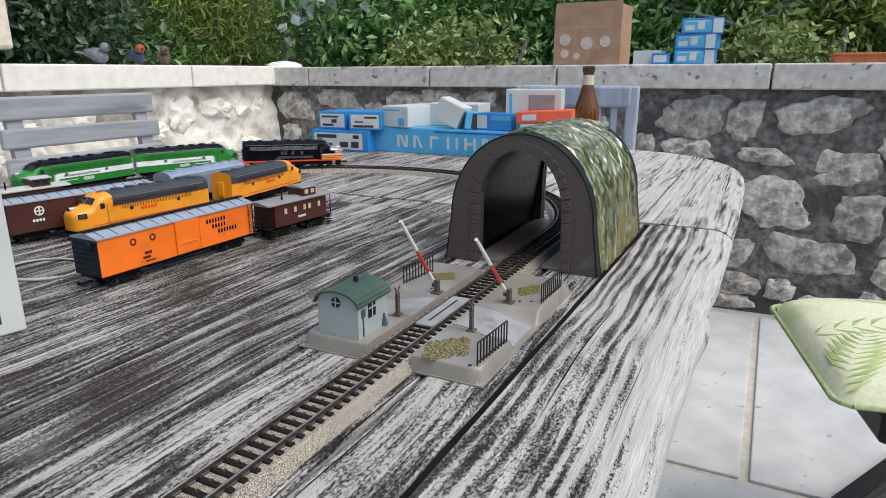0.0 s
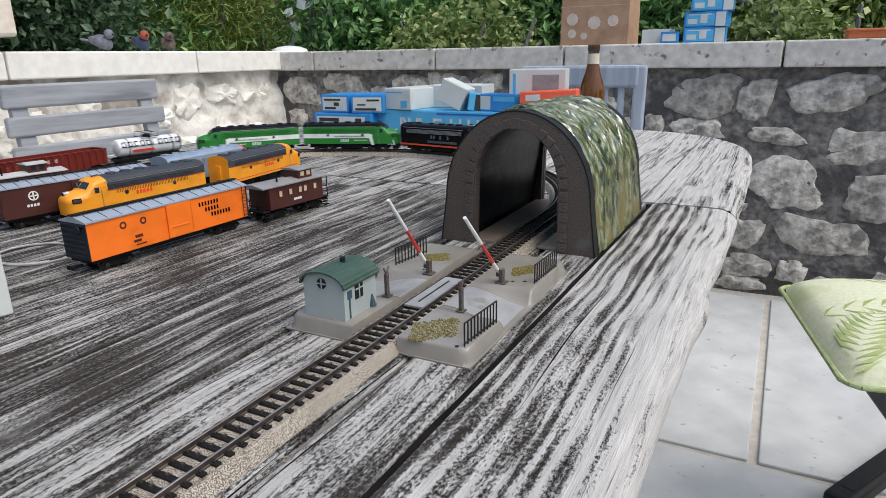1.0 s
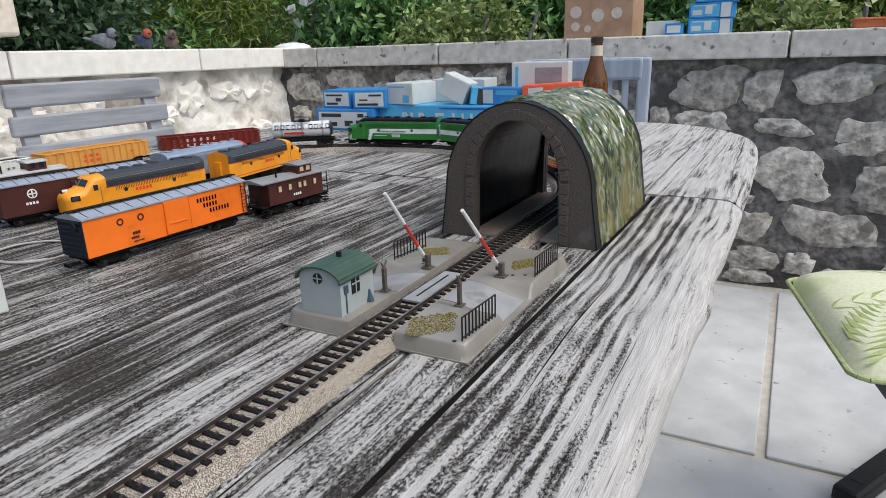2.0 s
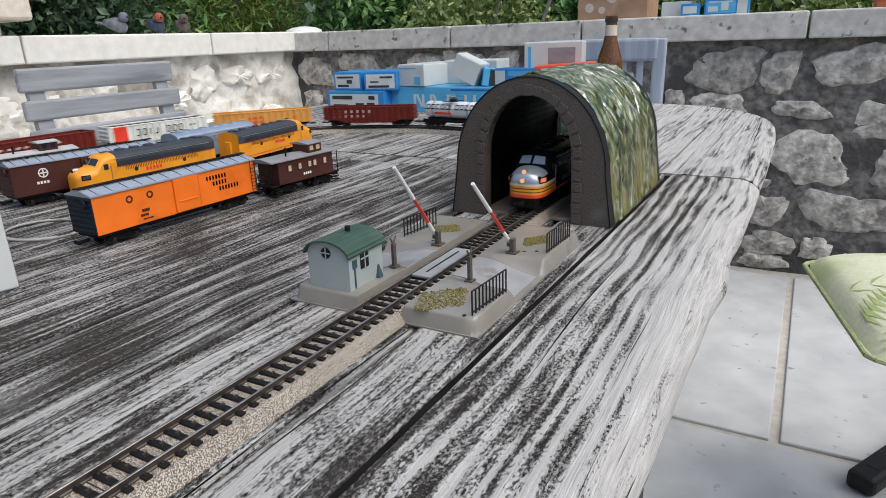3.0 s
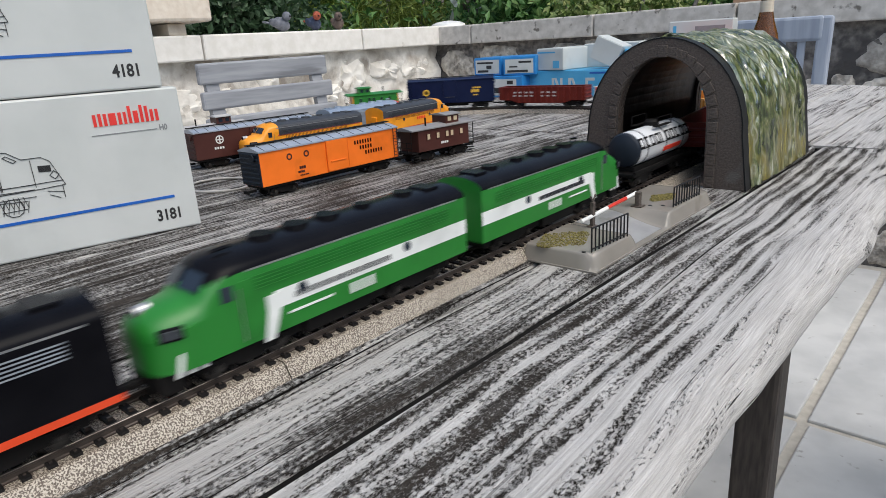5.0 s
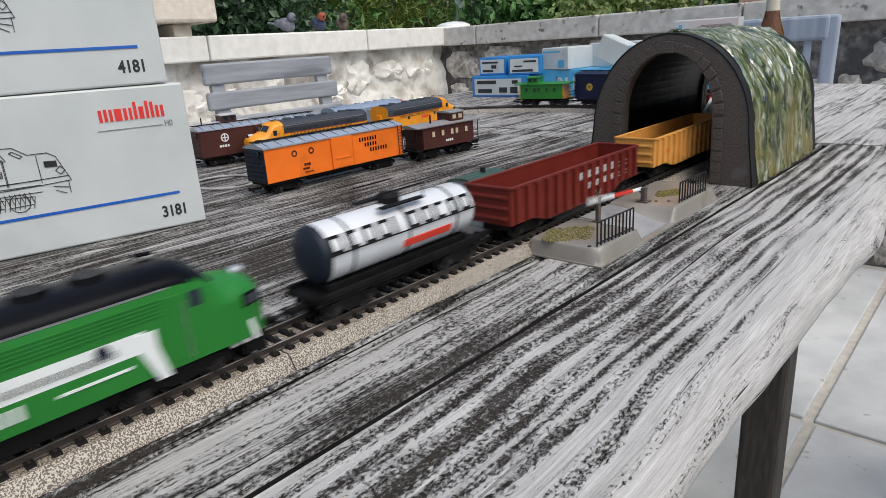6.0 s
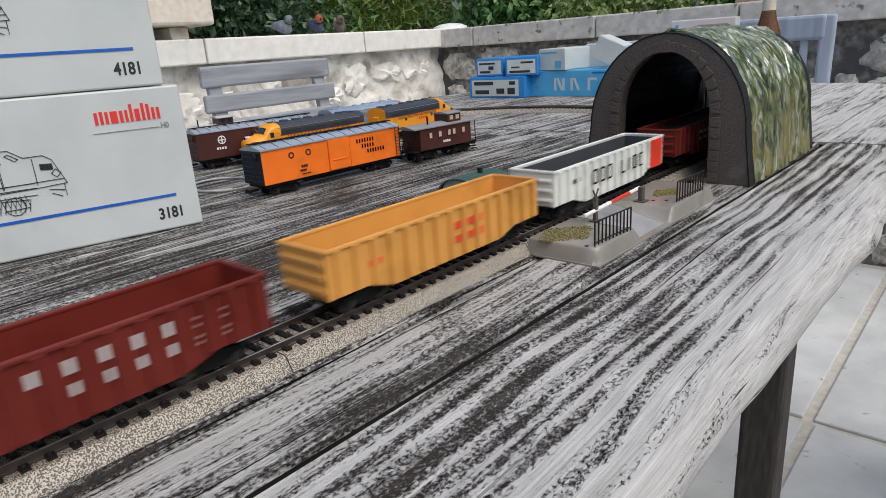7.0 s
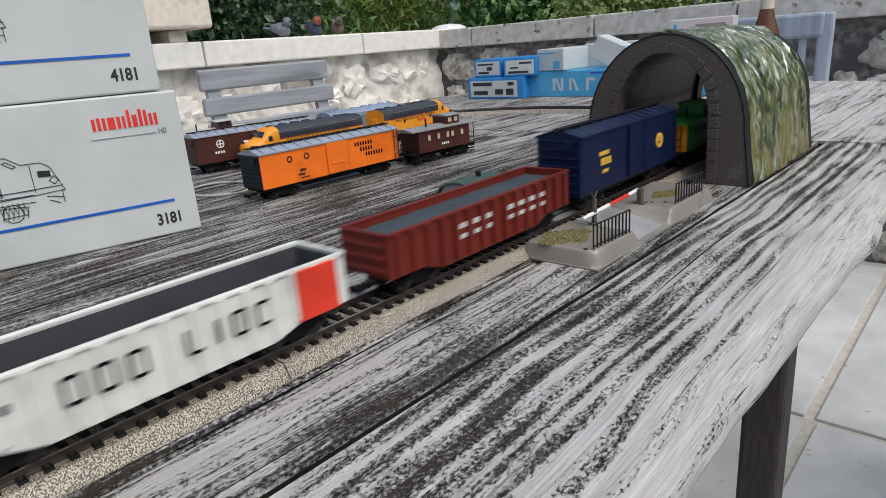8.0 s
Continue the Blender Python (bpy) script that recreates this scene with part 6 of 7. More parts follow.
on_front(w, "white_label", 0.05, [(-0.028, 0.0175, 0.024, 0.028)], CARD_WHITE)
on_front(w, "light_band", 0.05, [(0.016, 0.026, 0.05, 0.010)], CARD_CYAN)
w = carton("model_box", "upright white blister box with grey window", (0.118, 0.05, 0.086), CARD_WHITE, pose(-0.252, 1.03, ZB - 0.001, 0, 0, 8))
on_front(w, "grey_window", 0.05, [(0.018, 0.048, 0.055, 0.055)], INK_GREY, "grey clear window")
on_front(w, "blue_edge", 0.05, [(-0.048, 0.043, 0.006, 0.07)], CARD_CYAN)
w = carton("model_box", "long red model box lying flat", (0.115, 0.045, 0.022), CARD_RED, pose(-0.213, 0.985, ZB + 0.0215, 0, -3, 8))
carton("model_box", "flat white model box below a red one", (0.10, 0.042, 0.018), CARD_WHITE, pose(-0.213, 0.985, ZB, 0, 0, 8))
on_front(w, "white_label", 0.045, [(-0.030, 0.011, 0.03, 0.012)], CARD_WHITE)

AMBER = bpy.data.materials.new("amber_glass")
AMBER.use_nodes = True
ab = AMBER.node_tree.nodes["Principled BSDF"]
ab.inputs["Base Color"].default_value, ab.inputs["Transmission Weight"].default_value, ab.inputs["Roughness"].default_value = (0.33, 0.12, 0.025, 1), 0.75, 0.05
bottle = thing("beer_bottle", "brown glass bottle with a pale neck label", "bottle", pose(-0.168, 1.14, TOP))
part("glass", lathe(B(), [(0.024, 0), (0.0275, 0.003), (0.0275, 0.092), (0.0245, 0.108), (0.0160, 0.134), (0.0125, 0.152), (0.0118, 0.182), (0.0130, 0.184), (0.0130, 0.190), (0.010, 0.191)], 28), AMBER, bottle, "amber glass", True)
part("neck_label", lathe(B(), [(0.0128, 0.150), (0.0124, 0.172), (0.0119, 0.172), (0.0122, 0.150)], 24), material("pale_label", (0.55, 0.48, 0.38), (0.65, 0.58, 0.47), 60, rough=0.6), bottle, "pale paper neck label", True)
part("rim_foil", lathe(B(), [(0.0132, 0.178), (0.0136, 0.186), (0.0125, 0.186), (0.0122, 0.178)], 24), INK, bottle, "dark rim foil", True)


def wall_chair():
    """A chair by the west wall, its slatted back towards it."""
    ob = thing("garden_chair", "grey painted wooden garden chair with three broad back slats", "chair", pose(-1.78, 1.067, 0))
    for z, h, x, w in ((0.817, 0.070, -0.045, 0.540), (0.729, 0.060, -0.030, 0.552), (0.642, 0.062, -0.015, 0.560)):
        part("back_slat", box(B(), (x, 0, z), (0.024, w, h), 0.007), GREY_WOOD, ob)
    for k in range(5):
        part("seat_slat", box(B(), (0.06 + k * 0.078, 0, 0.42), (0.066, 0.52, 0.022), 0.003), GREY_WOOD, ob)
    for y in (-0.222, 0.222):
        part("back_post", prism(B(), [(-0.008, 0.40), (-0.068, 0.83), (-0.052, 0.83), (0.03, 0.40)], "y", y - 0.024, y + 0.024), GREY_WOOD, ob)
        part("front_leg", box(B(), (0.36, y, 0.205), (0.05, 0.05, 0.41), 0.004), GREY_WOOD, ob)
        part("back_leg", box(B(), (0.02, y, 0.205), (0.05, 0.05, 0.41), 0.004), GREY_WOOD, ob)
        part("bearer", box(B(), (0.19, y, 0.392), (0.36, 0.03, 0.034), 0.003), GREY_WOOD, ob)
    return ob


wall_chair()


def slat_chair():
    ob = thing("garden_chair", "pale blue painted wooden garden chair with slatted back", "chair", pose(-0.325, 1.55, 0, 0, 0, 2))
    for s in (-1, 1):
        part("back_post", box(B(), (s * 0.168, 0.03, 0.44), (0.034, 0.030, 0.88), 0.006, pose(0, 0, 0, -3, 0, 0)), BLUE_WOOD, ob)
        part("front_leg", box(B(), (s * 0.165, -0.38 + 0.42 * 0 + 0.80, 0.21), (0.042, 0.042, 0.42), 0.005), BLUE_WOOD, ob)
    part("top_rail", box(B(), (0, 0.068, 0.848), (0.33, 0.028, 0.062), 0.008), BLUE_WOOD, ob)
    part("lower_rail", box(B(), (0, 0.05, 0.50), (0.33, 0.026, 0.045), 0.005), BLUE_WOOD, ob)
    for i in range(6):
        part("back_slat", box(B(), (-0.1175 + i * 0.047, 0.056, 0.67), (0.019, 0.012, 0.32), 0.003, pose(0, 0, 0, -1, 0, 0)), BLUE_WOOD, ob)
    for i in range(6):
        part("seat_slat", box(B(), (0, 0.06 + i * 0.072, 0.43), (0.37, 0.062, 0.020), 0.003), BLUE_WOOD, ob)
    return ob


slat_chair()


def cushion_chair():
    ob = thing("cushioned_chair", "dark garden chair carrying a pale green fern-patterned cushion", "chair", pose(0.515, 0.895, 0, 0, 0, 12.4))
    W, D, z = 0.25, 0.27, 0.455
    for sx in (-1, 1):
        for sy in (-1, 1):
            part("leg", cyl(B(), (0.19 + sx * 0.05, sy * 0.14, 0), (0.12 + sx * 0.05, sy * 0.12, z - 0.02), 0.014, n=12), BLACK, ob)
        part("runner", box(B(), (0.19 + sx * 0.05, 0.0, 0.02), (0.03, 0.40, 0.03), 0.006), BLACK, ob)
    bar = B()
    box(bar, (0, 0, 0), (0.055, 0.45, 0.040), 0.010)
    box(bar, (0, 0, 0.0195), (0.024, 0.36, 0.004), 0.001)
    part("foot_bar", bar, BLACK, ob, "dark foot bar lying on the paving", at=pose(0.068, 0.325, 0.024, 0, 0, -41.8))
    part("seat_frame", box(B(), (0.02, 0, z - 0.024), (0.37, 0.38, 0.048), 0.008), BLACK, ob)
    return ob


chair = cushion_chair()
CLOTH = material("pale_green_cotton", (0.60, 0.63, 0.42), (0.70, 0.71, 0.53), 160, rough=0.9, bump=0.15, spots=(0.50, 0.56, 0.30), spot_scale=5, spot_at=0.60)
LEAFPRINT = material("fern_green_print", (0.27, 0.36, 0.11), (0.44, 0.51, 0.22), 25, rough=0.9)
PIPING = material("cushion_piping", (0.30, 0.36, 0.16), (0.40, 0.46, 0.24), 120, rough=0.9)
cush = thing("seat_cushion", "pale green cotton cushion printed with fern fronds, on the chair", "cushion", pose(0.489, 0.895, 0.456, 0, 0, 12.4))
CW, CD = 0.205, 0.205


def dome(x, y):
    u, v = abs(x) / CW, abs(y) / CD
    return 0.052 * (max(0.0, 1 - u ** 3.2) * max(0.0, 1 - v ** 3.2)) ** 0.42


def cushion_mesh():
    bm, n = B(), 28
    for sgn, base in ((1, 0.012), (-1, 0.012)):
        g = []
        for j in range(n + 1):
            row = []
            for i in range(n + 1):
                x, y = (-1 + 2 * i / n) * CW, (-1 + 2 * j / n) * CD
                rr = 1 - 0.06 * (abs(x) / CW) ** 4 * (abs(y) / CD) ** 4
                row.append(bm.verts.new((x * rr, y * rr, base + (dome(x, y) if sgn > 0 else -0.012 * (1 if dome(x, y) > 0.01 else 0)))))
            g.append(row)
        for j in range(n):
            for i in range(n):
                q = (g[j][i], g[j][i + 1], g[j + 1][i + 1], g[j + 1][i])
                bm.faces.new(q if sgn > 0 else q[::-1])
    bmesh.ops.remove_doubles(bm, verts=bm.verts, dist=0.0005)
    return bm


part("cushion", cushion_mesh(), CLOTH, cush, "", True)
bmp = B()
edge = [(-CW, -CD * 0.9), (-CW * 0.96, -CD * 0.96), (-CW * 0.9, -CD), (CW * 0.9, -CD), (CW * 0.96, -CD * 0.96), (CW, -CD * 0.9), (CW, CD * 0.9), (CW * 0.96, CD * 0.96), (CW * 0.9, CD), (-CW * 0.9, CD), (-CW * 0.96, CD * 0.96), (-CW, CD * 0.9)]
for (a, b), (c, e) in zip(edge, edge[1:] + edge[:1]):
    cyl(bmp, (a, b, 0.012), (c, e, 0.012), 0.0042, n=8)
part("piping", bmp, PIPING, cush, "green piping along the seam", True)


def frond(x, y, ang, length):
    """A printed fern frond: thin leaflets that follow the cushion's dome."""
    bm = B()
    c, s = math.cos(radians(ang)), math.sin(radians(ang))

    def at(u, v):
        px, py = x + u * c - v * s, y + u * s + v * c
        px, py = max(-CW * 0.93, min(CW * 0.93, px)), max(-CD * 0.93, min(CD * 0.93, py))
        return bm.verts.new((px, py, 0.0126 + dome(px, py)))
    k = 13
    for i in range(k):
        u = length * (i + 0.5) / k
        ll = 0.055 * math.sin(math.pi * (0.15 + 0.8 * (i + 0.5) / k))
        for sg in (-1, 1):
            bm.faces.new((at(u, 0), at(u + ll * 0.45, sg * ll * 0.42), at(u + ll * 0.95, sg * ll * 0.85), at(u + ll * 0.28, sg * ll * 0.50)))
    bm.faces.new((at(0, -0.0012), at(length, -0.0006), at(length, 0.0006), at(0, 0.0012)))
    return bm


for q in ((-0.10, -0.20, 20, 0.30), (-0.20, -0.02, 8, 0.36), (-0.12, 0.16, -10, 0.30), (0.16, -0.20, 95, 0.24), (-0.21, -0.21, 62, 0.20), (0.02, 0.05, 40, 0.18)):
    part("fern_print", frond(*q), LEAFPRINT, cush, "printed green fern frond")

# things on the wall
ZW = 0.9455
cardboard = thing("cardboard_box", "open brown cardboard box printed with white food shapes", "box", pose(-0.503, WALL_Y + 0.13, ZW))
part("carton", box(B(), (0, 0, 0.075), (0.275, 0.20, 0.15), 0.002), CARD_BROWN, cardboard)
for s in (-1, 1):
    part("flap", box(B(), (s * 0.136, 0, 0.19), (0.003, 0.19, 0.085), 0.001, pose(0, 0, 0, 0, 0, 0)), CARD_BROWN, cardboard, "raised cardboard flap")
part("flap", box(B(), (0, -0.095, 0.195), (0.27, 0.003, 0.095), 0.001), CARD_BROWN, cardboard, "raised cardboard flap")
PRINTW = material("pale_print", (0.50, 0.42, 0.36), (0.58, 0.50, 0.44), 40, rough=0.8)
for x, z, r in ((-0.09, 0.10, 0.024), (0.0, 0.085, 0.026), (-0.09, 0.045, 0.018), (-0.04, 0.035, 0.014), (0.075, 0.09, 0.022)):
    e = cyl(B(), (x, -0.0998, z), (x, -0.1012, z), r, n=9)
    part("printed_shape", e, PRINTW, cardboard, "pale printed shape")
for k in range(3):
    w = carton("model_box", "blue and white model box stacked on the wall", (0.150, 0.11, 0.054), CARD_BLUE, pose(-0.088 + (0.0, 0.004, 0.018)[k], WALL_Y + 0.10, ZW + k * 0.0562, 0, 0, (2, -3, 4)[k]))
    on_front(w, "white_label", 0.11, [(-0.018, 0.026, 0.100, 0.042)], CARD_CYAN)
    on_front(w, "print", 0.111, [(-0.045, 0.020, 0.034, 0.018), (-0.005, 0.028, 0.025, 0.028), (-0.02, 0.044, 0.08, 0.004)], CARD_WHITE)
    on_front(w, "white_end", 0.111, [(0.054, 0.026, 0.034, 0.050)], CARD_WHITE)
w = carton("model_box", "white model box on the wall", (0.105, 0.10, 0.052), CARD_WHITE, pose(-0.262, WALL_Y + 0.10, ZW, 0, 0, -3))
w = carton("model_box", "small blue and white box on the wall", (0.062, 0.06, 0.040), CARD_BLUE, pose(-0.205, WALL_Y + 0.02, ZW, 0, 0, 3))
on_front(w, "white_label", 0.06, [(0, 0.020, 0.048, 0.026)], CARD_WHITE)
TERRA = material("terracotta", (0.48, 0.135, 0.05), (0.56, 0.17, 0.07), 30, rough=0.8, spots=(0.40, 0.11, 0.045), spot_scale=8)
pl = thing("planter", "long orange terracotta planter on the wall", "planter", pose(0.63, WALL_Y + 0.13, ZW))
part("trough", box(B(), (0, 0, 0.016), (0.50, 0.15, 0.032), 0.004), TERRA, pl)
part("rim", box(B(), (0, 0, 0.030), (0.515, 0.165, 0.008), 0.003), TERRA, pl)
PALECARD = material("pale_brick_block", (0.66, 0.57, 0.47), (0.76, 0.68, 0.58), 40, rough=0.85, bump=0.3, spots=(0.58, 0.49, 0.40), spot_scale=12)
pill = thing("stone_pedestal", "pale stone barbecue block on stacked feet on the wall", "pedestal", pose(-2.20, 0.70, 0.951))
part("foot", box(B(), (0, 0.20, 0.022), (0.20, 0.07, 0.044), 0.006), PALECARD, pill)
part("foot", box(B(), (0, -0.20, 0.022), (0.20, 0.07, 0.044), 0.006), PALECARD, pill)
part("block", box(B(), (0, 0.02, 0.145), (0.30, 0.60, 0.20), 0.012), PALECARD, pill, "pale rough block")
part("block", box(B(), (0, 0.02, 0.345), (0.30, 0.58, 0.19), 0.012), PALECARD, pill, "pale rough block")
pot = thing("upturned_bowl", "white upturned bowl on the wall's corner", "bowl", pose(-2.14, WALL_Y + 0.1, 0.9465))
part("bowl", lathe(B(), [(0.095, 0), (0.090, 0.014), (0.060, 0.026), (0.02, 0.031), (0.004, 0.032)], 24), WHITE, pot, "", True)


def bird(x, y, h, c0, c1, label):
    ob = thing("garden_bird", label, "bird", pose(x, y, 0.9515, 0, 0, h))
    bm = B()
    bmesh.ops.create_uvsphere(bm, u_segments=16, v_segments=10, radius=0.030, matrix=pose(0, 0, 0.036, 18, 0, 0) @ Matrix.Diagonal((0.85, 1.5, 0.95, 1)))
    part("body", bm, c0, ob, "", True)
    bm = B()
    bmesh.ops.create_uvsphere(bm, u_segments=14, v_segments=8, radius=0.019, matrix=pose(0, -0.036, 0.066))
    part("head", bm, c1, ob, "", True)
    part("beak", cyl(B(), (0, -0.052, 0.065), (0, -0.066, 0.062), 0.004, 0.0008, 8), BLACK, ob)
    part("tail", box(B(), (0, 0.075, 0.028), (0.022, 0.075, 0.007), 0.002, pose(0, 0, 0, 12, 0, 0)), c1, ob)
    for s in (-1, 1):
        bm = B()
        bmesh.ops.create_uvsphere(bm, u_segments=12, v_segments=8, radius=0.024, matrix=pose(s * 0.020, 0.014, 0.040, 18, 0, 0) @ Matrix.Diagonal((0.4, 1.7, 0.75, 1)))
        part("wing", bm, c0, ob, "", True)
        part("leg", cyl(B(), (s * 0.010, 0, 0.0), (s * 0.010, 0, 0.016), 0.0022, n=6), BBLUE, ob)
    return ob


BGREY = material("grey_feather", (0.10, 0.11, 0.135), (0.17, 0.18, 0.21), 60, rough=0.8)
BBLUE = material("blue_feather", (0.02, 0.03, 0.06), (0.04, 0.055, 0.10), 60, rough=0.7)
BBROWN = material("brown_feather", (0.07, 0.05, 0.04), (0.13, 0.095, 0.08), 60, rough=0.8)
BRUST = material("rust_feather", (0.26, 0.055, 0.03), (0.34, 0.08, 0.04), 60, rough=0.8)
bird(-2.22, 1.44, 100, BGREY, BGREY, "grey ornamental bird standing on the wall")
bird(-2.22, 1.62, 75, BBLUE, BRUST, "dark blue and rust ornamental bird on the wall")
bird(-2.26, 1.79, 60, BBROWN, BBROWN, "small brown ornamental bird on the wall")

# two more cars behind the yellow locomotives
sv = f_unit("diesel_locomotive", "silver-blue streamlined diesel locomotive with a red nose", sf_colour, [P_BLUEGREY, P_WARRED], parked(-0.527, 0.372, 180), portholes=False)
c2 = caboose("caboose", "brown caboose with a pale cupola roof", (P_BROWN, material("pale_roof", (0.40, 0.39, 0.38), (0.5, 0.49, 0.48), 60, rough=0.5), GLASS), parked(-0.634, 0.160, -8))

# a loop of thin cable on the table
wire = thing("cable_loop", "thin pale grey cable coiled in a ring on the table", "cable", pose(-0.392, 0.030, TOP + 0.0012))
bm = B()
pts = [Vector((0.040 * math.cos(a) * (1 - 0.004 * a), 0.033 * math.sin(a) * (1 - 0.004 * a), 0.0006 * (a > 6.28))) for a in [0.25 * i for i in range(50)]]
for a, b in zip(pts, pts[1:]):
    cyl(bm, a, b, 0.0011, n=6)
part("cable", bm, material("cable_grey", (0.38, 0.37, 0.35), (0.46, 0.45, 0.43), 60, rough=0.5), wire, "", True)


# ---- the garden behind the walls ----
def leaf_mat(name, a, b, c):
    m = bpy.data.materials.new(name)
    m.use_nodes = True
    n, ln = m.node_tree.nodes, m.node_tree.links
    bs = n["Principled BSDF"]
    ge, ra = n.new("ShaderNodeNewGeometry"), n.new("ShaderNodeValToRGB")
    e = ra.color_ramp.elements
    e[0].color, e[1].color = (*a, 1), (*c, 1)
    q = e.new(0.55)
    q.color = (*b, 1)
    ln.new(ge.outputs["Random Per Island"], ra.inputs[0])
    ln.new(ra.outputs[0], bs.inputs["Base Color"])
    bs.inputs["Roughness"].default_value = 0.5
    tr, ad = n.new("ShaderNodeBsdfTranslucent"), n.new("ShaderNodeMixShader")
    ad.inputs[0].default_value = 0.25
    ln.new(ra.outputs[0], tr.inputs[0])
    ln.new(bs.outputs[0], ad.inputs[1])
    ln.new(tr.outputs[0], ad.inputs[2])
    ln.new(ad.outputs[0], n["Material Output"].inputs[0])
    return m


LEAF_DARK = leaf_mat("dark_glossy_leaves", (0.026, 0.060, 0.026), (0.060, 0.120, 0.055), (0.16, 0.24, 0.14))
LEAF_BROOM = leaf_mat("yellow_green_leaves", (0.10, 0.155, 0.03), (0.23, 0.31, 0.06), (0.38, 0.45, 0.13))
LEAF_MID = leaf_mat("mid_green_leaves", (0.055, 0.15, 0.045), (0.17, 0.35, 0.10), (0.38, 0.56, 0.22))
LEAF_LIGHT = leaf_mat("light_green_leaves", (0.10, 0.17, 0.04), (0.22, 0.30, 0.09), (0.42, 0.46, 0.20))
PETAL = leaf_mat("white_flowers", (0.55, 0.60, 0.58), (0.68, 0.72, 0.70), (0.8, 0.8, 0.78))
BARK = material("grey_bark", (0.12, 0.11, 0.10), (0.24, 0.225, 0.21), 25, (4, 4, 1), 0.9, bump=0.6, dist=0.01)


def leaves(rs, n, centre, radii, size, slim=0.5, up=0.3, clumps=14):
    """Many small folded leaves, gathered in clumps, inside an uneven crown."""
    c = np.asarray(centre, float)
    rad = np.asarray(radii, float)
    cl = rs.normal(size=(clumps, 3))
    cl = cl / np.linalg.norm(cl, axis=1)[:, None] * rs.uniform(0.35, 1.0, (clumps, 1)) ** 0.5
    k = rs.integers(0, clumps, n)
    d = rs.normal(size=(n, 3)) * 0.26
    p = c + (cl[k] * 0.82 + d) * rad
    z = rs.normal(size=(n, 3))
    z[:, 2] += up
    z /= np.linalg.norm(z, axis=1)[:, None]
    x = np.cross(z, rs.normal(size=(n, 3)))
    x /= np.linalg.norm(x, axis=1)[:, None]
    y = np.cross(z, x)
    s = size * rs.uniform(0.6, 1.4, (n, 1))
    q = np.stack([p - x * s, p - y * s * slim + z * s * 0.15, p + x * s, p + y * s * slim + z * s * 0.15], 1).reshape(-1, 3)
    f = np.arange(4 * n).reshape(-1, 4)
    return q, f


def crown(name, q, f, mats, parent, label=""):
    me = bpy.data.meshes.new(name)
    me.from_pydata(q.tolist(), [], f.tolist())
    me.materials.append(mats)
    ob = new(name, me)
    ob.parent = parent
    return tagged(ob, label)


def shrub(name, label, centre, radii, n, size, mats, seed, slim=0.5, stems=5, flowers=0, category="shrub", clumps=14):
    rs = np.random.default_rng(seed)
    r = random.Random(seed)
    ob = thing(name, label, category)
    cx_, cy_, cz_ = centre
    for i in range(stems):
        bm = B()
        base = Vector((cx_ + r.uniform(-0.12, 0.12), cy_ + r.uniform(-0.1, 0.1), -0.02))
        p, rad = base, r.uniform(0.018, 0.035)
        tip = Vector((cx_ + r.uniform(-0.8, 0.8) * radii[0], cy_ + r.uniform(-0.5, 0.5) * radii[1], cz_ + r.uniform(0.2, 0.8) * radii[2]))
        for k in range(5):
            u = (k + 1) / 5
            q = base.lerp(tip, u) + Vector((r.uniform(-0.05, 0.05), r.uniform(-0.05, 0.05), 0))
            cyl(bm, p, q, rad, rad * 0.78, 8)
            p, rad = q, rad * 0.78
        part("stem", bm, BARK, ob, "", True)
    q, f = leaves(rs, n, centre, radii, size, slim, clumps=clumps)
    tagged(crown("crown", q, f, mats, ob), kind="stuff")
    if flowers:
        q, f = leaves(rs, flowers, (cx_, cy_ - radii[1] * 0.55, cz_), (radii[0] * 0.8, radii[1] * 0.4, radii[2] * 0.75), size * 1.5, 0.8, clumps=9)
        tagged(crown("blossom", q, f, PETAL, ob, "white blossom"), kind="stuff")
    return ob


shrub("hedge", "dense dark green hedge behind the wall", (-3.35, 1.75, 1.2), (0.50, 0.75, 1.05), 22000, 0.025, LEAF_DARK, 2, 0.6, clumps=60)
shrub("hedge", "dense dark green hedge behind the wall", (-3.4, 0.1, 1.2), (0.5, 1.2, 1.0), 8000, 0.036, LEAF_DARK, 12, 0.6, clumps=50)
shrub("broom_bush", "feathery yellow-green bush behind the wall", (-3.75, 3.45, 1.15), (0.75, 0.6, 1.0), 17000, 0.040, LEAF_BROOM, 3, 0.16, clumps=40)
shrub("flowering_shrub", "dark green shrub with white blossom behind the wall", (-2.35, 3.5, 1.2), (0.62, 0.45, 0.95), 15000, 0.031, LEAF_MID, 4, 0.45, flowers=150, clumps=26)
shrub("light_shrub", "low light green shrub behind the wall", (-1.35, 3.0, 0.90), (0.50, 0.22, 0.26), 5000, 0.021, LEAF_LIGHT, 5, 0.55, clumps=24)
shrub("shrub", "leafy green shrub behind the wall", (-1.3, 3.95, 1.2), (0.75, 0.5, 1.0), 15000, 0.031, LEAF_MID, 6, 0.4, clumps=30)
shrub("shrub", "leafy green shrub behind the wall", (-0.3, 4.0, 1.2), (0.6, 0.5, 1.0), 12000, 0.031, LEAF_MID, 16, 0.4, clumps=26)
shrub("light_shrub", "low light green shrub behind the wall", (0.28, 3.0, 0.92), (0.30, 0.22, 0.28), 3000, 0.021, LEAF_LIGHT, 7, 0.55, clumps=16)
shrub("shrub", "yellow-green shrub behind the wall", (0.55, 3.8, 1.15), (0.7, 0.5, 0.95), 14000, 0.028, LEAF_BROOM, 8, 0.35, clumps=28)
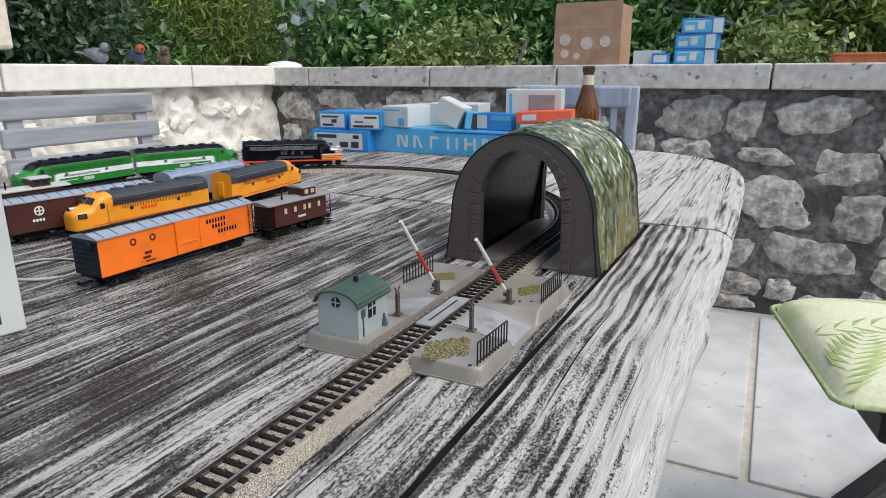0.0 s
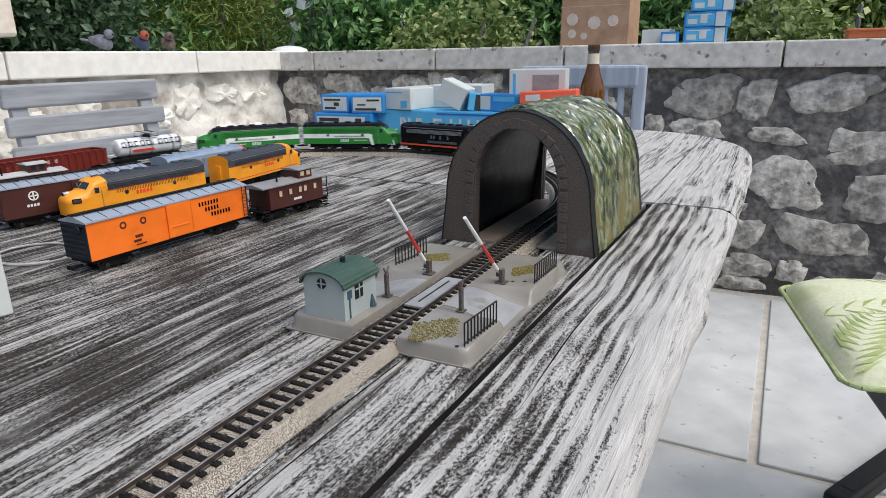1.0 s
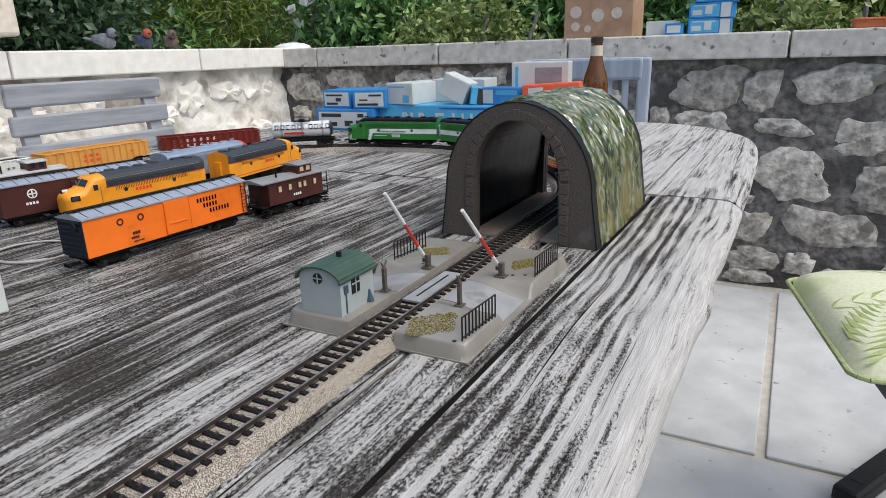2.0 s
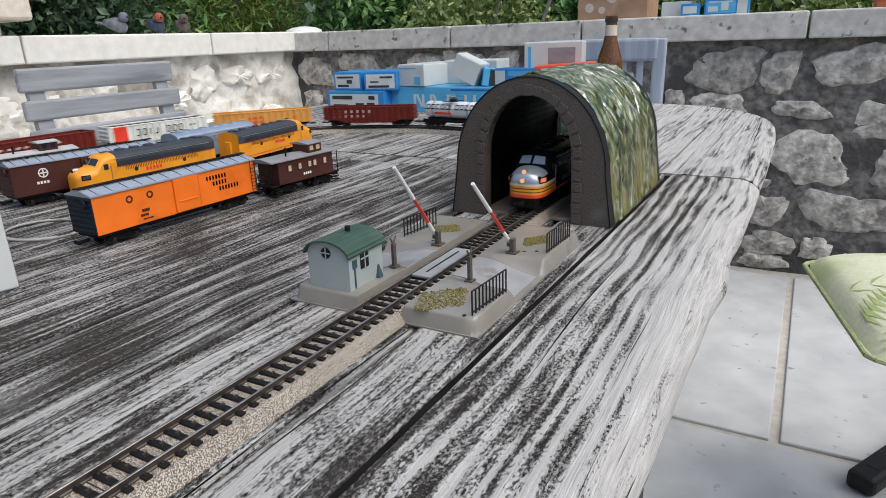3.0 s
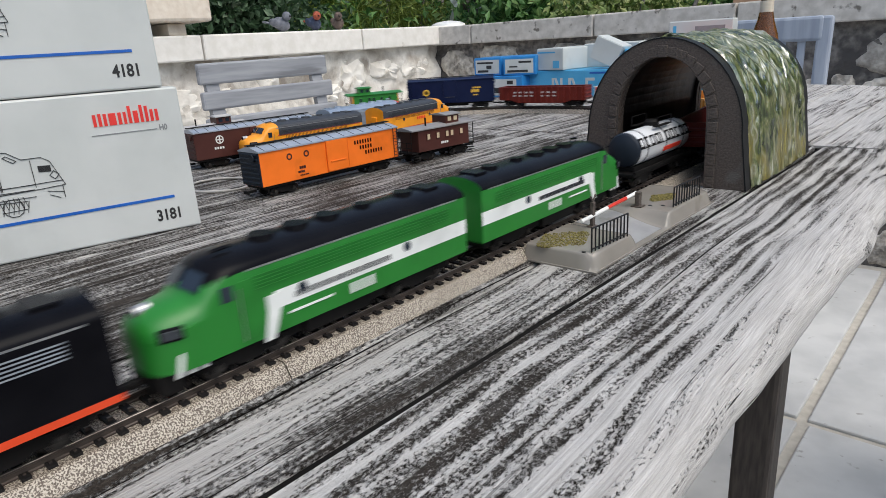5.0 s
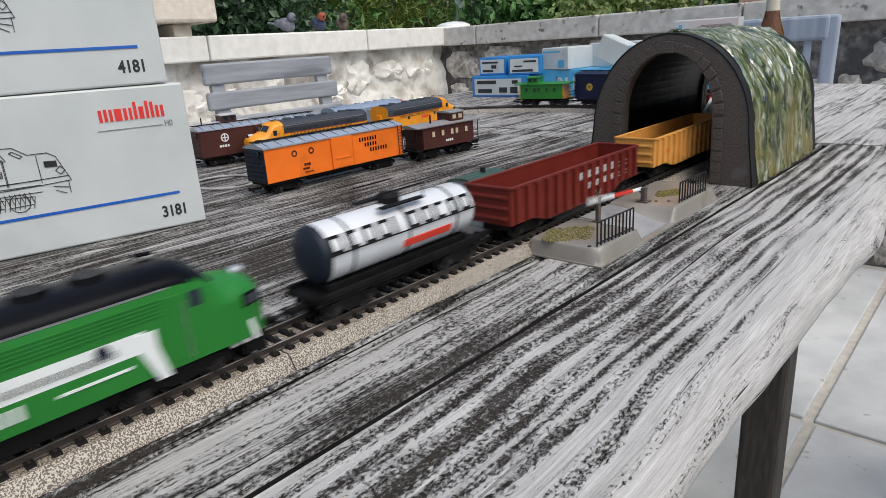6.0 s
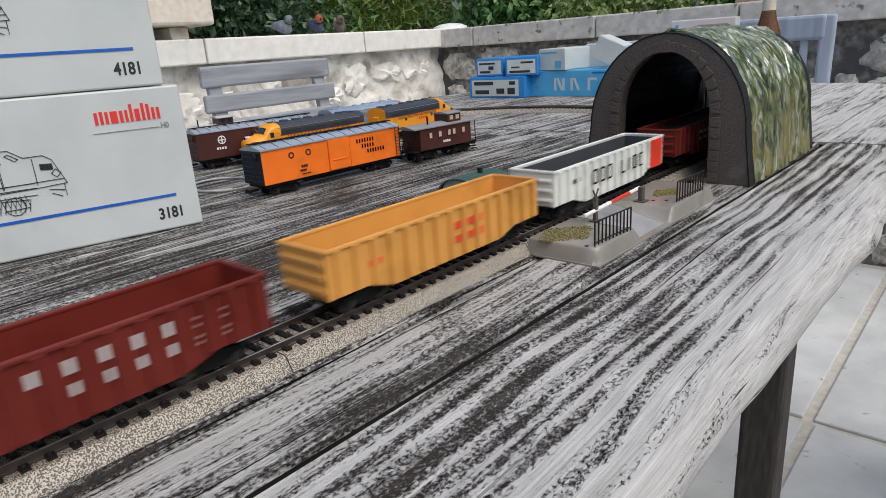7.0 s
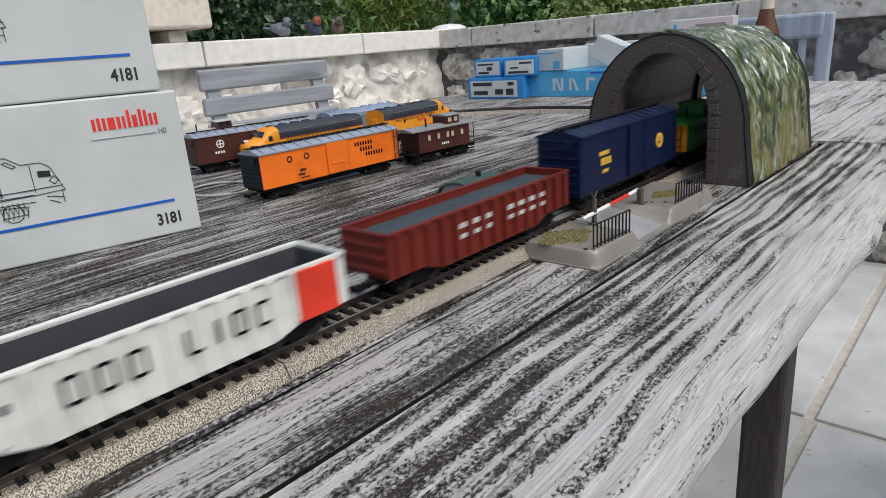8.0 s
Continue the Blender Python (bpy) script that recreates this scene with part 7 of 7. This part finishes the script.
shrub("shrub", "leafy green shrub behind the wall", (2.0, 3.7, 1.2), (0.9, 0.7, 1.0), 7000, 0.05, LEAF_MID, 9, 0.4, clumps=24)


def tree(x, y, h, seed, label):
    r = random.Random(seed)
    rs = np.random.default_rng(seed)
    ob = thing("tree", label, "tree")
    bm = B()
    p, rad = Vector((x, y, -0.05)), 0.10
    for k in range(6):
        q = Vector((x + r.uniform(-0.1, 0.1), y + r.uniform(-0.1, 0.1), h * (k + 1) / 6))
        cyl(bm, p, q, rad, rad * 0.82, 12)
        p, rad = q, rad * 0.82
    part("trunk", bm, BARK, ob, "grey bark trunk", True)
    qs, fs, k0 = [], [], 0
    for i in range(14):
        a, z = r.uniform(0, 6.28), h * r.uniform(0.3, 0.98)
        ln_ = r.uniform(0.6, 1.4)
        bm = B()
        p, rad = Vector((x, y, z)), 0.035
        for k in range(5):
            q = p + Vector((math.cos(a) * ln_ / 5, math.sin(a) * ln_ / 5, r.uniform(-0.05, 0.1)))
            cyl(bm, p, q, rad, rad * 0.75, 8)
            p, rad = q, rad * 0.75
        part("limb", bm, BARK, ob, "", True)
        q, f = leaves(rs, 1500, p, (0.55, 0.55, 0.35), 0.045, 0.3, clumps=9)
        qs.append(q)
        fs.append(f + k0)
        k0 += len(q)
    tagged(crown("crown", np.concatenate(qs), np.concatenate(fs), LEAF_MID, ob), kind="stuff")
    return ob


for x, y, h, sd in ((0.7, 5.0, 2.1, 21), (-0.6, 5.6, 2.2, 22), (-2.2, 5.8, 2.2, 23), (-4.2, 5.2, 2.2, 24), (-5.0, 3.0, 2.2, 25), (2.4, 5.4, 2.2, 26), (-4.9, 0.8, 2.2, 27)):
    tree(x, y, h, sd, "broad-leaved tree with grey limbs in the garden")
# the grey limb that crosses in front of the foliage
br = thing("branch", "bare grey lichen-covered branch reaching over the wall", "branch")
bm = B()
r = random.Random(5)
p, rad = Vector((1.4, 3.3, 1.33)), 0.028
for k in range(14):
    q = p + Vector((-0.115, 0.01, r.uniform(-0.06, 0.045)))
    cyl(bm, p, q, rad, rad * 0.93, 8)
    if k % 2:
        cyl(bm, q, q + Vector((r.uniform(-0.25, 0.0), r.uniform(-0.1, 0.1), r.uniform(-0.2, 0.25))), rad * 0.5, rad * 0.15, 6)
    p, rad = q, rad * 0.93
part("limb", bm, BARK, br, "", True)

# far woods all round, beyond the garden
rs = np.random.default_rng(40)
n = 52000
a = rs.uniform(0, 2 * np.pi, n)
d = rs.uniform(7.0, 9.5, n)
pz = rs.uniform(-0.2, 1, n) ** 1.0 * 2.4 * (0.8 + 0.2 * np.sin(a * 9) + 0.15 * np.sin(a * 23))
cen = np.stack([d * np.cos(a), d * np.sin(a) + 0.5, np.abs(pz)], 1)
zv = rs.normal(size=(n, 3))
zv /= np.linalg.norm(zv, axis=1)[:, None]
xv = np.cross(zv, rs.normal(size=(n, 3)))
xv /= np.linalg.norm(xv, axis=1)[:, None]
yv = np.cross(zv, xv)
sz = rs.uniform(0.06, 0.15, (n, 1))
quads = np.stack([cen - xv * sz, cen - yv * sz * 0.6, cen + xv * sz, cen + yv * sz * 0.6], 1).reshape(-1, 3)
me = bpy.data.meshes.new("far_woods")
me.from_pydata(quads.tolist(), [], np.arange(4 * n).reshape(-1, 4).tolist())
me.materials.append(LEAF_DARK)
woods = tagged(new("far_woods", me), "dense dark green woods beyond the garden", "woods", kind="stuff")


# ---- what moves ----
T_KEYS = [0.0, 1.0, 1.5, 3.0, 3.5, 4.0, 4.5, 5.8, 6.1, 6.5, 7.0, 7.5, 8.0]
S_KEYS = [-1.06, -0.762, -0.625, -0.225, -0.064, 0.093, 0.259, 0.676, 0.772, 0.901, 1.071, 1.244, 1.411]


def travel(t):
    """How far the train's nose has run past y = 0, in metres (smooth through the keys)."""
    k, s = np.array(T_KEYS), np.array(S_KEYS)
    sl = np.gradient(s, k)
    i = int(min(max(np.searchsorted(k, t) - 1, 0), len(k) - 2))
    h = k[i + 1] - k[i]
    u = (t - k[i]) / h
    return float((2 * u**3 - 3 * u**2 + 1) * s[i] + (u**3 - 2 * u**2 + u) * h * sl[i] + (-2 * u**3 + 3 * u**2) * s[i + 1] + (u**3 - u**2) * h * sl[i + 1])


def motions():
    times = [0.1 * i for i in range(81)]
    for ob, off, length, back in TRAIN:
        walk(ob, train_rows(off, length, back, times, travel))
    # the barriers drop under each passing axle group and spring open between
    swing = [(0.0, 1.0), (3.3, 1.0), (3.4, 0.35), (3.5, 0.0), (5.95, 0.0), (6.0, 0.15), (6.1, 0.9), (6.2, 0.12), (6.3, 0.0), (6.6, 0.0), (6.7, 0.9), (6.8, 0.1), (6.9, 0.0), (7.1, 0.0), (7.2, 0.9), (7.3, 0.95), (7.4, 0.0), (7.7, 0.0), (7.8, 0.85), (7.9, 0.2), (8.0, 0.0)]
    for arm, high, rest in ((arm_right, 45, 1.5), (arm_left, 41, -9.0)):
        c = arm.location.copy()
        walk(arm, [(t, pose(c.x, c.y, c.z, rest - high * v, 0, 0)) for t, v in swing])


motions()
